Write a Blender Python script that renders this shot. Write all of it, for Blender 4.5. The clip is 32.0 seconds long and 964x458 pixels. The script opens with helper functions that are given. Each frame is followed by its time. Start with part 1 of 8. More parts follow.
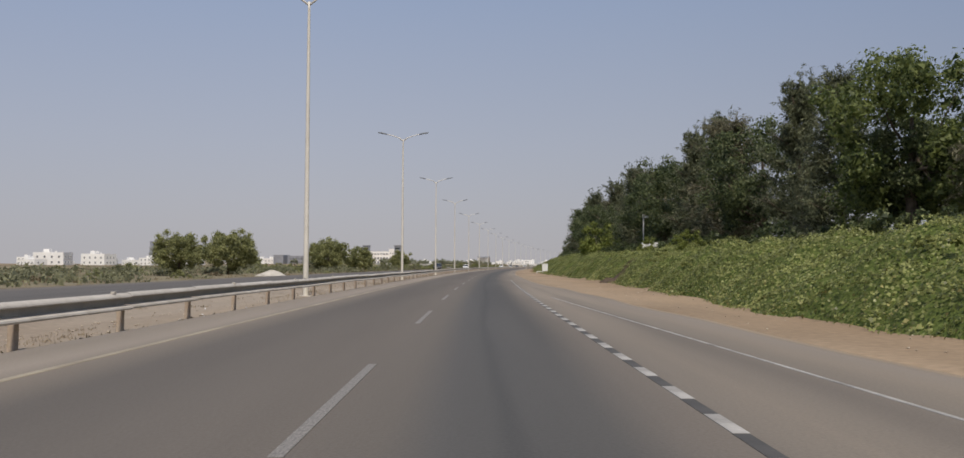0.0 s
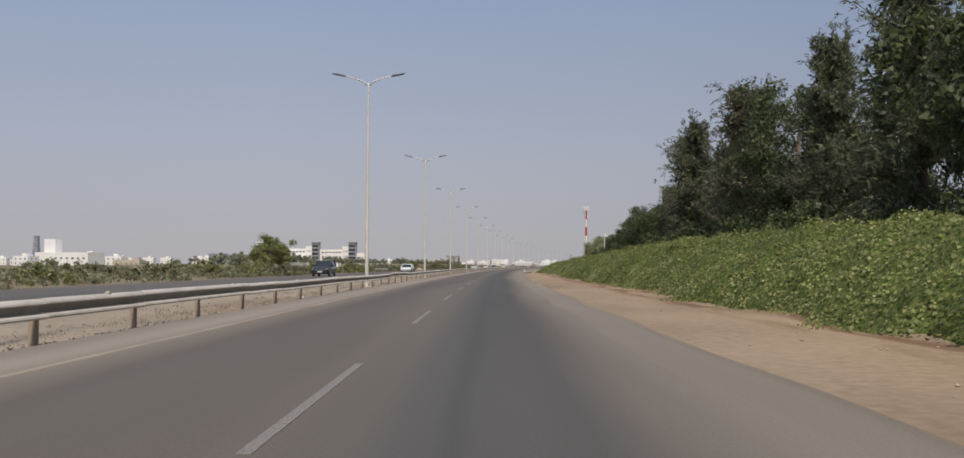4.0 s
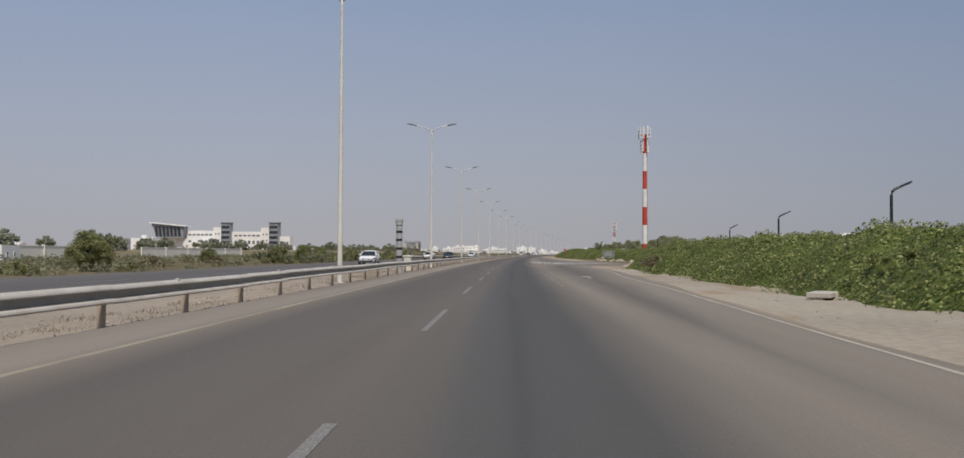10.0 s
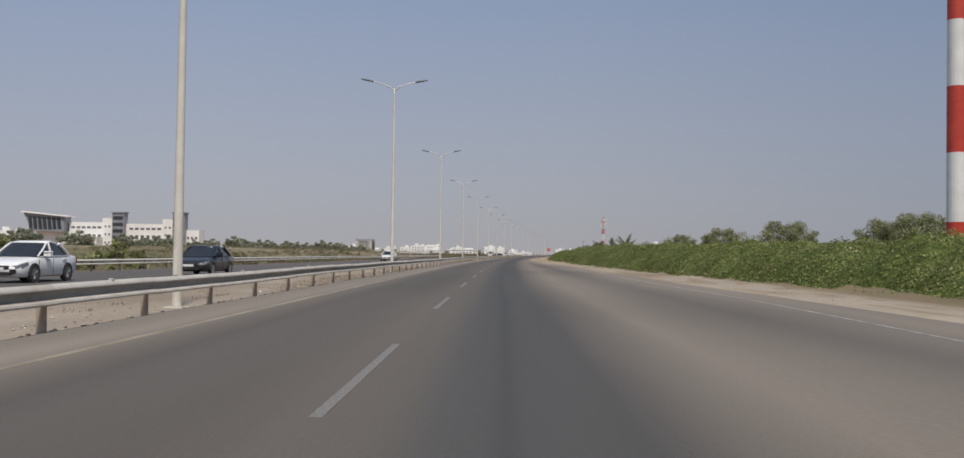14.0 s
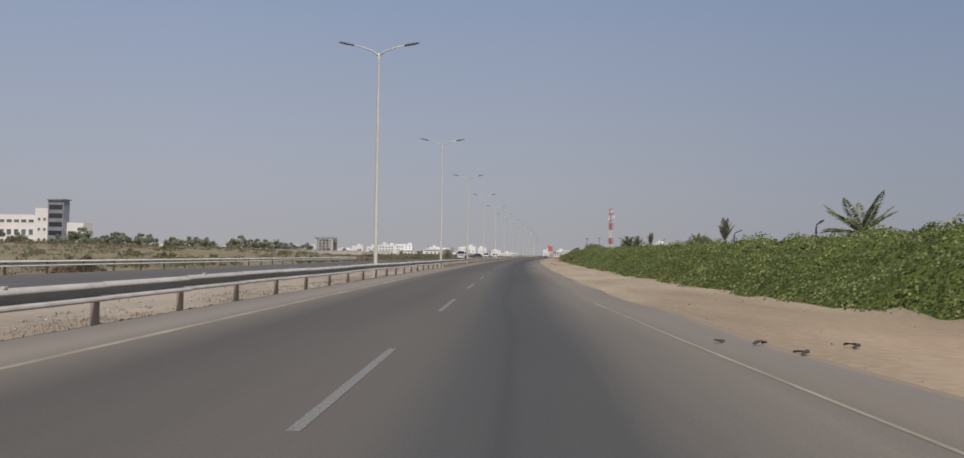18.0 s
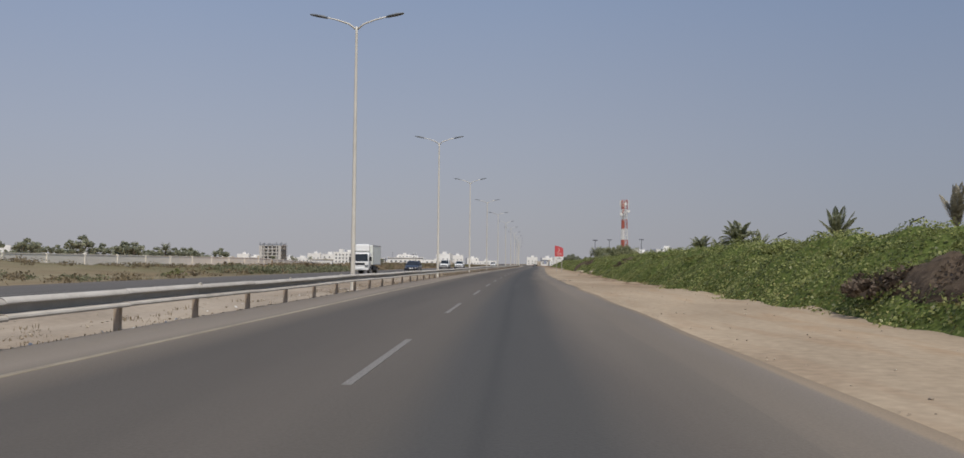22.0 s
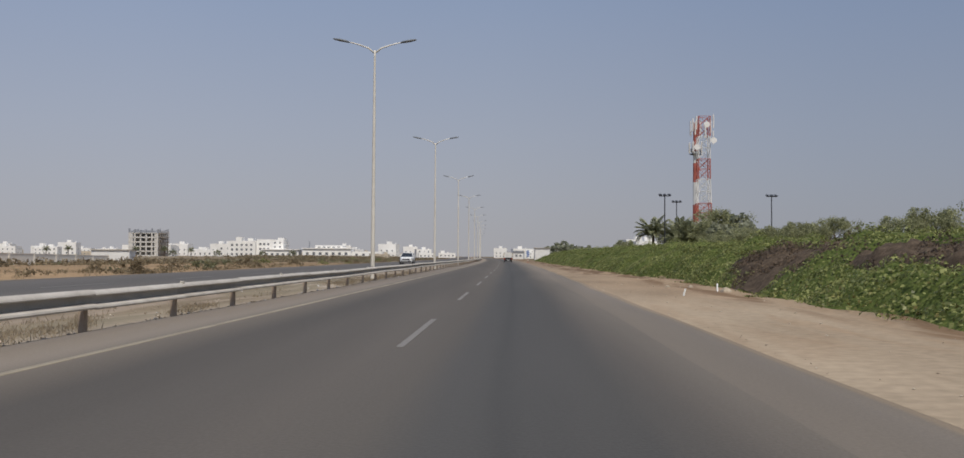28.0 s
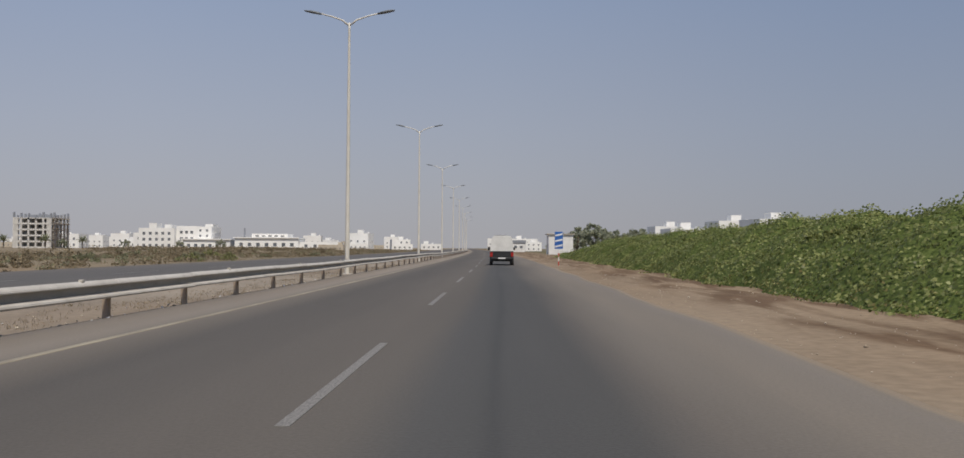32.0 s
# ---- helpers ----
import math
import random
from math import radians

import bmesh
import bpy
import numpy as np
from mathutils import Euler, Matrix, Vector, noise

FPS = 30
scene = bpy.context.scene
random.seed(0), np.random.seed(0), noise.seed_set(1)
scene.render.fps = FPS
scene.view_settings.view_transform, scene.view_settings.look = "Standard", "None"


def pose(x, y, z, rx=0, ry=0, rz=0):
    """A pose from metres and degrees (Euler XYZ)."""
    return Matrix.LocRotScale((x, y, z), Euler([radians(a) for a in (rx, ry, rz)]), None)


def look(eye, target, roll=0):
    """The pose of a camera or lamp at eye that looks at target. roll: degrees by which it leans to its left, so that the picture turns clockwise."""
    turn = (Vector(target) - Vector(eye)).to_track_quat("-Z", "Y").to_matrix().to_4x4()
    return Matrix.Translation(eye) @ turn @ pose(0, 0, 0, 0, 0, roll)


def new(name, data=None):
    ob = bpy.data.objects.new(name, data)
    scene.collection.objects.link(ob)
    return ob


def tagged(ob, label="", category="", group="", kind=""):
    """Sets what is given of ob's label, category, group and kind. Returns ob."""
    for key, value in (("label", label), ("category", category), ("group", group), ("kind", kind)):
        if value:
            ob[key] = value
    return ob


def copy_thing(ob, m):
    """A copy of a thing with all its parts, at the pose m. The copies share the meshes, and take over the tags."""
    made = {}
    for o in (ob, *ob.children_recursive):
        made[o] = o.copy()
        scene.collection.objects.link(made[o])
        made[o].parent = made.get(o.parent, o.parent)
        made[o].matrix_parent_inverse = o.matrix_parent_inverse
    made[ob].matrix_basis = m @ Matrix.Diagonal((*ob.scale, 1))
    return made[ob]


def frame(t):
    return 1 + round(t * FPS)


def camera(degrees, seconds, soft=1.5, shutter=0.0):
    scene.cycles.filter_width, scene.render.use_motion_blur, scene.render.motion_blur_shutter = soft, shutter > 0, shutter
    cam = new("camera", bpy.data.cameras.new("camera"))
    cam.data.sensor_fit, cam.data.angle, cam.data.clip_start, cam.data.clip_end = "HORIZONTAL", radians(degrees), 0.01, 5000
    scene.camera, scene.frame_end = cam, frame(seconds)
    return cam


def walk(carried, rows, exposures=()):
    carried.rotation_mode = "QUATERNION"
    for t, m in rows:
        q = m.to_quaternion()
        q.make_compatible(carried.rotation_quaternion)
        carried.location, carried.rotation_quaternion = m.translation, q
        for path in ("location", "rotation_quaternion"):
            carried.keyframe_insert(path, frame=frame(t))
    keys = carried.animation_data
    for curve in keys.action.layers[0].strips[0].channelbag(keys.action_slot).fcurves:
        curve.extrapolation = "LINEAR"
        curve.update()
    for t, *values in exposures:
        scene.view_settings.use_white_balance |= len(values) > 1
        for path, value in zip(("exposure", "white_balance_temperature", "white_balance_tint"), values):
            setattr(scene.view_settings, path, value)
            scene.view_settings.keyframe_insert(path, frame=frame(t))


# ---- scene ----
# ---------------------------------------------------------------- camera and its drive
cam = camera(56.0, 32.0)
EYE = 1.218
# seconds, x, y, pitch, roll, yaw
DRIVE = [
    (0, 1.259, 3.123, 2.30, -0.26, -0.51),
    (1, 1.621, 39.020, 2.51, -0.29, -0.55),
    (2, 1.996, 74.761, 2.45, -0.36, -0.65),
    (2.5, 2.449, 92.936, 2.43, -0.45, -1.08),
    (4.5, 5.548, 164.672, 2.30, -0.23, -2.55),
    (5, 6.472, 182.159, 2.50, -0.38, -2.55),
    (6, 8.463, 217.805, 2.25, -0.42, -3.01),
    (7, 10.922, 253.786, 2.41, -0.29, -3.19),
    (8, 13.648, 290.228, 2.04, -0.59, -3.62),
    (9, 16.579, 325.656, 1.64, -0.47, -3.81),
    (10, 19.650, 360.823, 1.53, -0.26, -4.29),
    (11, 23.482, 396.602, 1.75, -0.71, -4.38),
    (12, 27.272, 430.860, 1.49, -0.42, -4.80),
    (13, 31.231, 464.508, 1.29, -0.44, -5.64),
    (14, 35.354, 498.363, 1.56, -0.68, -6.35),
    (14.5, 37.482, 515.363, 1.48, -0.60, -6.44),
    (16.5, 46.444, 580.796, 1.49, -0.72, -7.30),
    (17, 48.847, 596.598, 1.54, -0.21, -7.34),
    (18, 53.681, 628.542, 1.62, -0.79, -7.48),
    (19, 58.742, 660.219, 1.64, -0.70, -7.74),
    (20, 64.096, 691.619, 1.83, -0.50, -8.05),
    (21, 69.786, 722.711, 2.02, -0.57, -8.09),
    (22, 75.548, 754.807, 2.17, -0.58, -8.70),
    (23, 81.701, 786.434, 2.14, -0.60, -9.13),
    (24, 87.895, 818.028, 2.27, -0.72, -9.31),
    (25, 94.277, 849.797, 2.06, -0.39, -9.54),
    (25.5, 97.542, 865.625, 2.01, -0.54, -9.85),
    (28, 114.866, 944.073, 1.73, -0.38, -10.74),
    (29, 121.593, 974.460, 1.63, -0.93, -10.94),
    (30, 128.284, 1004.623, 1.77, -0.62, -11.34),
    (31, 135.420, 1035.834, 1.64, -0.32, -10.99),
    (32, 141.658, 1065.011, 1.21, -0.36, -10.95),
]
walk(cam, [(t, pose(x, y, EYE, 90 + p, r, w)) for t, x, y, p, r, w in DRIVE], exposures=((0, 0.15, 6700, 11), (5.2, 0.14, 6650, 11), (7, 0.06, 6500, 10), (9, 0.03, 6500, 10), (22, 0.0, 6500, 10), (32, 0.02, 6550, 10)))

# ---------------------------------------------------------------- sky and sun
SUN_EL, SUN_AZ = radians(57), radians(172)
HAZE = ((0.46, 0.455, 0.48), (0.395, 0.43, 0.52), (0.29, 0.37, 0.535), (0.21, 0.29, 0.46))
world = bpy.data.worlds.new("world")
scene.world = world
world.use_nodes = True
wn, wl = world.node_tree.nodes, world.node_tree.links
wn.clear()
sky = wn.new("ShaderNodeTexSky")
sky.sky_type = "NISHITA"
sky.sun_disc = False
sky.sun_elevation, sky.sun_rotation = SUN_EL, SUN_AZ
sky.air_density, sky.dust_density, sky.ozone_density = 1.0, 3.0, 2.0
# dust haze: greyish at the horizon, bluer overhead, mixed with the clear sky
geo = wn.new("ShaderNodeTexCoord")
sep = wn.new("ShaderNodeSeparateXYZ")
wl.new(geo.outputs["Generated"], sep.inputs[0])
haze = wn.new("ShaderNodeValToRGB")
for pos, col in ((0.0, HAZE[0]), (1.0, HAZE[3])):
    haze.color_ramp.elements[int(pos)].position, haze.color_ramp.elements[int(pos)].color = pos, (*col, 1)
for pos, col in ((0.13, HAZE[1]), (0.3, HAZE[2])):
    haze.color_ramp.elements.new(pos).color = (*col, 1)
wl.new(sep.outputs["Z"], haze.inputs[0])
clear = wn.new("ShaderNodeMixRGB")
clear.blend_type = "MULTIPLY"
clear.inputs[0].default_value, clear.inputs[2].default_value = 1.0, (0.06, 0.06, 0.06, 1)
wl.new(sky.outputs[0], clear.inputs[1])
both = wn.new("ShaderNodeMixRGB")
both.inputs[0].default_value = 0.82
wl.new(clear.outputs[0], both.inputs[1])
wl.new(haze.outputs[0], both.inputs[2])
# deeper and bluer towards the sea on the right
across = wn.new("ShaderNodeMapRange")
across.inputs["From Min"].default_value, across.inputs["From Max"].default_value = -0.6, 0.8
wl.new(sep.outputs["X"], across.inputs["Value"])
side = wn.new("ShaderNodeValToRGB")
for pos, col in ((0.0, (0.95, 0.96, 0.98)), (1.0, (0.71, 0.75, 0.80))):
    side.color_ramp.elements[int(pos)].position, side.color_ramp.elements[int(pos)].color = pos, (*col, 1)
for pos, col in ((0.3, (0.985, 0.985, 0.99)), (0.57, (0.93, 0.935, 0.94)), (0.68, (0.875, 0.885, 0.90)), (0.8, (0.79, 0.82, 0.855))):
    side.color_ramp.elements.new(pos).color = (*col, 1)
wl.new(across.outputs[0], side.inputs[0])
tone = wn.new("ShaderNodeMixRGB")
tone.blend_type = "MULTIPLY"
tone.inputs[0].default_value = 1.0
wl.new(both.outputs[0], tone.inputs[1])
wl.new(side.outputs[0], tone.inputs[2])
bg = wn.new("ShaderNodeBackground")
wout = wn.new("ShaderNodeOutputWorld")
wl.new(tone.outputs[0], bg.inputs["Color"])
wl.new(bg.outputs[0], wout.inputs["Surface"])
sun_data = bpy.data.lights.new("sun", "SUN")
sun_data.energy, sun_data.angle, sun_data.color = 3.3, radians(5.0), (1.0, 0.93, 0.82)
sun = new("sun", sun_data)
to_sun = Vector((math.sin(SUN_AZ) * math.cos(SUN_EL), math.cos(SUN_AZ) * math.cos(SUN_EL), math.sin(SUN_EL)))
sun.matrix_world = look((0, 0, 60), Vector((0, 0, 60)) - to_sun)

# ---------------------------------------------------------------- the road's line
# bend (1/m, times ten thousand) every 80 m from 80 m before the start
BEND = [2.46, 2.614, 3.085, 3.098, 2.158, 2.479, 2.448, 1.533, 2.14, 2.743, 1.884, 2.796, 1.691, 0.206, -0.996, -1.163,
        -1.089, -0.901, -0.77, -0.687, -0.646]
_s = np.arange(-80, 1520, 2.0)
_k = np.interp(_s, np.arange(-80, 1600, 80.0), np.array(BEND) / 1e4)
_h = np.concatenate([[0], np.cumsum(_k[1:] + _k[:-1])])
_h -= np.interp(0, _s, _h)
_x = np.concatenate([[0], np.cumsum(np.sin(_h[1:]) + np.sin(_h[:-1]))])
_y = np.concatenate([[0], np.cumsum(np.cos(_h[1:]) + np.cos(_h[:-1]))])
_x -= np.interp(0, _s, _x)
_y -= np.interp(0, _s, _y)


def line_xy(s):
    """The lane line's place s metres along the road, straight on past both ends."""
    s = np.asarray(s, float)
    c = np.clip(s, _s[0], _s[-1])
    hd = np.interp(c, _s, _h)
    return np.interp(c, _s, _x) + (s - c) * np.sin(hd), np.interp(c, _s, _y) + (s - c) * np.cos(hd), hd


def at(s, o, z=0.0):
    """World places from metres along the road, metres right of the lane line, and height (arrays or numbers)."""
    x, y, hd = line_xy(s)
    o = np.asarray(o, float)
    return np.stack(np.broadcast_arrays(x + o * np.cos(hd), y - o * np.sin(hd), np.asarray(z, float)), -1)


def spot(s, o, z=0.0, turn=0.0, size=1.0):
    """A pose on the road's line: local y runs along the road; turn in degrees to the left."""
    p = at(s, o, z)
    m = pose(float(p[0]), float(p[1]), float(p[2]), 0, 0, turn - math.degrees(float(line_xy(s)[2])))
    return m @ Matrix.Diagonal((size, size, size, 1)) if size != 1.0 else m


# ---------------------------------------------------------------- mesh helpers
def grid_mesh(name, V, nu, nv, mat, uv=None, smooth=True):
    """A sheet of nu x nv vertices, V of shape (nu*nv, 3)."""
    i = np.arange(nu * nv).reshape(nu, nv)
    Q = np.stack([i[:-1, :-1], i[:-1, 1:], i[1:, 1:], i[1:, :-1]], -1).reshape(-1, 4)
    return poly_mesh(name, V, Q, mat, uv, smooth)


def poly_mesh(name, V, Q, mat, uv=None, smooth=False):
    """A mesh from vertices and faces of one size; uv by vertex."""
    V, Q = np.asarray(V, np.float32), np.asarray(Q, np.int32)
    me = bpy.data.meshes.new(name)
    n, k = Q.shape
    me.vertices.add(len(V))
    me.vertices.foreach_set("co", V.ravel())
    me.loops.add(n * k)
    me.loops.foreach_set("vertex_index", Q.ravel())
    me.polygons.add(n)
    me.polygons.foreach_set("loop_start", np.arange(0, n * k, k, dtype=np.int32))
    if smooth:
        me.polygons.foreach_set("use_smooth", np.ones(n, bool))
    if uv is not None:
        layer = me.uv_layers.new(name="UVMap")
        layer.data.foreach_set("uv", np.asarray(uv, np.float32)[Q.ravel()].ravel())
    me.materials.append(mat)
    me.update(calc_edges=True)
    return me


def bm_mesh(name, bm, mat, smooth=False):
    me = bpy.data.meshes.new(name)
    bm.normal_update()
    bm.to_mesh(me)
    bm.free()
    for m in (mat if isinstance(mat, (list, tuple)) else (mat,)):
        me.materials.append(m)
    if smooth:
        me.polygons.foreach_set("use_smooth", np.ones(len(me.polygons), bool))
    return me


def put(name, mesh, parent=None, m=None, label=""):
    """One mesh object, under a thing or on its own."""
    ob = new(name, mesh)
    if parent is not None:
        ob.parent = parent
    if m is not None:
        ob.matrix_basis = m
    if label:
        ob["label"] = label
    return ob


def part(name, bm, material, parent, label="", smooth=False):
    return put(name, bm_mesh(name, bm, material, smooth), parent, None, label)


def thing(name, m, label, category, group="", kind=""):
    ob = new(name)
    ob.empty_display_size = 0.3
    ob.matrix_basis = m
    return tagged(ob, label, category, group, kind)


def box(bm, x0, y0, z0, x1, y1, z1, bevel=0.0):
    g = bmesh.ops.create_cube(bm, size=1.0)["verts"]
    for v in g:
        v.co = Vector((x0 + (v.co.x + 0.5) * (x1 - x0), y0 + (v.co.y + 0.5) * (y1 - y0), z0 + (v.co.z + 0.5) * (z1 - z0)))
    if bevel:
        es = list({e for v in g for e in v.link_edges})
        bmesh.ops.bevel(bm, geom=es, offset=bevel, segments=2, affect="EDGES", profile=0.5)
    return g


def tube(bm, points, radii, sides=8, caps=True):
    """A round bar through points with a radius at each."""
    rings, up = [], Vector((0.03, 0.02, 1))
    P = [Vector(p) for p in points]
    for i, p in enumerate(P):
        d = (P[min(i + 1, len(P) - 1)] - P[max(i - 1, 0)]).normalized()
        a = d.cross(up if abs(d.dot(up.normalized())) < 0.95 else Vector((1, 0.05, 0))).normalized()
        b = d.cross(a)
        rings.append([bm.verts.new(p + (a * math.cos(t) + b * math.sin(t)) * radii[i])
                      for t in (2 * math.pi * j / sides for j in range(sides))])
    for r, q in zip(rings, rings[1:]):
        for j in range(sides):
            bm.faces.new((r[j], r[(j + 1) % sides], q[(j + 1) % sides], q[j]))
    if caps:
        bm.faces.new(rings[0][::-1])
        bm.faces.new(rings[-1])


def loft(bm, sections, closed_ends=True):
    """Rings of equal count joined in order."""
    rings = [[bm.verts.new(p) for p in sec] for sec in sections]
    n = len(rings[0])
    for r, q in zip(rings, rings[1:]):
        for j in range(n):
            bm.faces.new((r[j], r[(j + 1) % n], q[(j + 1) % n], q[j]))
    if closed_ends:
        bm.faces.new(rings[0][::-1])
        bm.faces.new(rings[-1])
    bmesh.ops.recalc_face_normals(bm, faces=bm.faces[:])


def leaf_mesh(name, C, N, length, width, mat, rng, along=None):
    """Many small leaves: each a folded four-cornered blade at C, facing N."""
    n = len(C)
    N = N / np.linalg.norm(N, axis=1, keepdims=True)
    T = rng.normal(size=(n, 3)) if along is None else along + rng.normal(size=(n, 3)) * 0.15
    T -= (T * N).sum(1, keepdims=True) * N
    T /= np.linalg.norm(T, axis=1, keepdims=True) + 1e-9
    B = np.cross(N, T)
    L, W = np.broadcast_to(length, n)[:, None] / 2, np.broadcast_to(width, n)[:, None] / 2
    V = np.stack([C - T * L, C + B * W + N * W * 0.5, C + T * L, C - B * W + N * W * 0.5], 1).reshape(-1, 3)
    return poly_mesh(name, V, np.arange(4 * n).reshape(n, 4), mat)


def small_leaves(name, C, N, length, width, mat, rng, along=None):
    """Very many small pointed leaves, one three-cornered blade each."""
    n = len(C)
    N = N / (np.linalg.norm(N, axis=1, keepdims=True) + 1e-9)
    T = rng.normal(size=(n, 3)) if along is None else along + rng.normal(size=(n, 3)) * 0.15
    T -= (T * N).sum(1, keepdims=True) * N
    T /= np.linalg.norm(T, axis=1, keepdims=True) + 1e-9
    B = np.cross(N, T)
    L, W = np.broadcast_to(length, n)[:, None], np.broadcast_to(width, n)[:, None]
    V = np.stack([C + T * L * 0.62, C - T * L * 0.38 + B * W * 0.62, C - T * L * 0.38 - B * W * 0.62], 1).reshape(-1, 3)
    return poly_mesh(name, V, np.arange(3 * n).reshape(n, 3), mat)


def leafy_mass(name, C, radius, flat, P, N, length, width, mat, rng, along=None, inner=22):
    """A crown or bush: broad sprays deep in each clump, with smaller loose leaves all over it."""
    n = len(C) * inner
    r = np.repeat(np.broadcast_to(radius, len(C)), inner)
    D = rng.normal(size=(n, 3))
    D *= rng.uniform(0.1, 0.75, (n, 1)) / np.linalg.norm(D, axis=1, keepdims=True)
    P2 = np.repeat(C, inner, 0) + D * r[:, None] * np.array([1, 1, flat])
    N2 = D + rng.normal(size=(n, 3)) * 0.35
    length, width = np.broadcast_to(length, len(P)), np.broadcast_to(width, len(P))
    spray = np.minimum(r * 0.55, 1.9 * float(np.mean(length)))
    if along is not None:
        along = np.concatenate([along, rng.normal(size=(n, 3)) * 0.3 + np.array([0, 0, 0.8])])
    return small_leaves(name, np.concatenate([P, P2]), np.concatenate([N, N2]), np.concatenate([length, spray]), np.concatenate([width, spray * (0.5 if along is not None else 0.75)]), mat, rng, along)


# ---------------------------------------------------------------- materials
def surface(name, low, high, scale=3.0, fine=40.0, rough=0.8, bump=0.15, metal=0.0, by="Object", vary=0.0, island=0.0, spec=0.5,
            stretch=(1, 1, 1)):
    """A two-scale surface: colour between low and high by broad and fine noise, with relief; vary: by object, island: by leaf."""
    m = bpy.data.materials.new(name)
    m.use_nodes = True
    nt = m.node_tree
    b = nt.nodes["Principled BSDF"]
    b.inputs["Roughness"].default_value = rough
    b.inputs["Metallic"].default_value = metal
    b.inputs["Specular IOR Level"].default_value = spec
    tc = nt.nodes.new("ShaderNodeTexCoord")
    mp = nt.nodes.new("ShaderNodeMapping")
    mp.inputs["Scale"].default_value = stretch
    nt.links.new(tc.outputs[by], mp.inputs["Vector"])
    n1 = nt.nodes.new("ShaderNodeTexNoise")
    n1.inputs["Scale"].default_value, n1.inputs["Detail"].default_value = scale, 4.0
    n2 = nt.nodes.new("ShaderNodeTexNoise")
    n2.inputs["Scale"].default_value, n2.inputs["Detail"].default_value = fine, 3.0
    for k in (n1, n2):
        nt.links.new(mp.outputs["Vector"], k.inputs["Vector"])
    add = nt.nodes.new("ShaderNodeMath")
    add.operation = "MULTIPLY_ADD"
    nt.links.new(n2.outputs["Fac"], add.inputs[0])
    add.inputs[1].default_value = 0.45
    half = nt.nodes.new("ShaderNodeMath")
    half.operation = "MULTIPLY_ADD"
    nt.links.new(n1.outputs["Fac"], half.inputs[0])
    half.inputs[1].default_value, half.inputs[2].default_value = 1.3, -0.37
    nt.links.new(half.outputs[0], add.inputs[2])
    fac = add.outputs[0]
    for amount, node, socket in ((vary, "ShaderNodeObjectInfo", "Random"), (island, "ShaderNodeNewGeometry", "Random Per Island")):
        if amount:
            src = nt.nodes.new(node)
            k = nt.nodes.new("ShaderNodeMath")
            k.operation = "MULTIPLY_ADD"
            nt.links.new(src.outputs[socket], k.inputs[0])
            k.inputs[1].default_value = amount
            sh = nt.nodes.new("ShaderNodeMath")
            sh.operation = "SUBTRACT"
            nt.links.new(fac, sh.inputs[0])
            sh.inputs[1].default_value = amount / 2
            nt.links.new(sh.outputs[0], k.inputs[2])
            fac = k.outputs[0]
    ramp = nt.nodes.new("ShaderNodeValToRGB")
    ramp.color_ramp.elements[0].color, ramp.color_ramp.elements[1].color = (*low, 1), (*high, 1)
    ramp.color_ramp.elements[0].position, ramp.color_ramp.elements[1].position = 0.2, 0.85
    nt.links.new(fac, ramp.inputs["Fac"])
    nt.links.new(ramp.outputs[0], b.inputs["Base Color"])
    if bump:
        bp = nt.nodes.new("ShaderNodeBump")
        bp.inputs["Strength"].default_value, bp.inputs["Distance"].default_value = bump, 0.02
        nt.links.new(n2.outputs["Fac"], bp.inputs["Height"])
        nt.links.new(bp.outputs[0], b.inputs["Normal"])
    return m


def leafy(name, low, high, island=1.0, scale=0.5, rough=0.55):
    """Thin leaves: some light comes through."""
    m = surface(name, low, high, scale=scale, fine=6.0, rough=rough, bump=0.0, island=island, spec=0.35)
    nt = m.node_tree
    b = nt.nodes["Principled BSDF"]
    tr = nt.nodes.new("ShaderNodeBsdfTranslucent")
    mix = nt.nodes.new("ShaderNodeMixShader")
    mix.inputs[0].default_value = 0.45
    ramp = [k for k in nt.nodes if k.type == "VALTORGB"][0]
    nt.links.new(ramp.outputs[0], tr.inputs["Color"])
    nt.links.new(b.outputs[0], mix.inputs[1])
    nt.links.new(tr.outputs[0], mix.inputs[2])
    nt.links.new(mix.outputs[0], nt.nodes["Material Output"].inputs["Surface"])
    return m


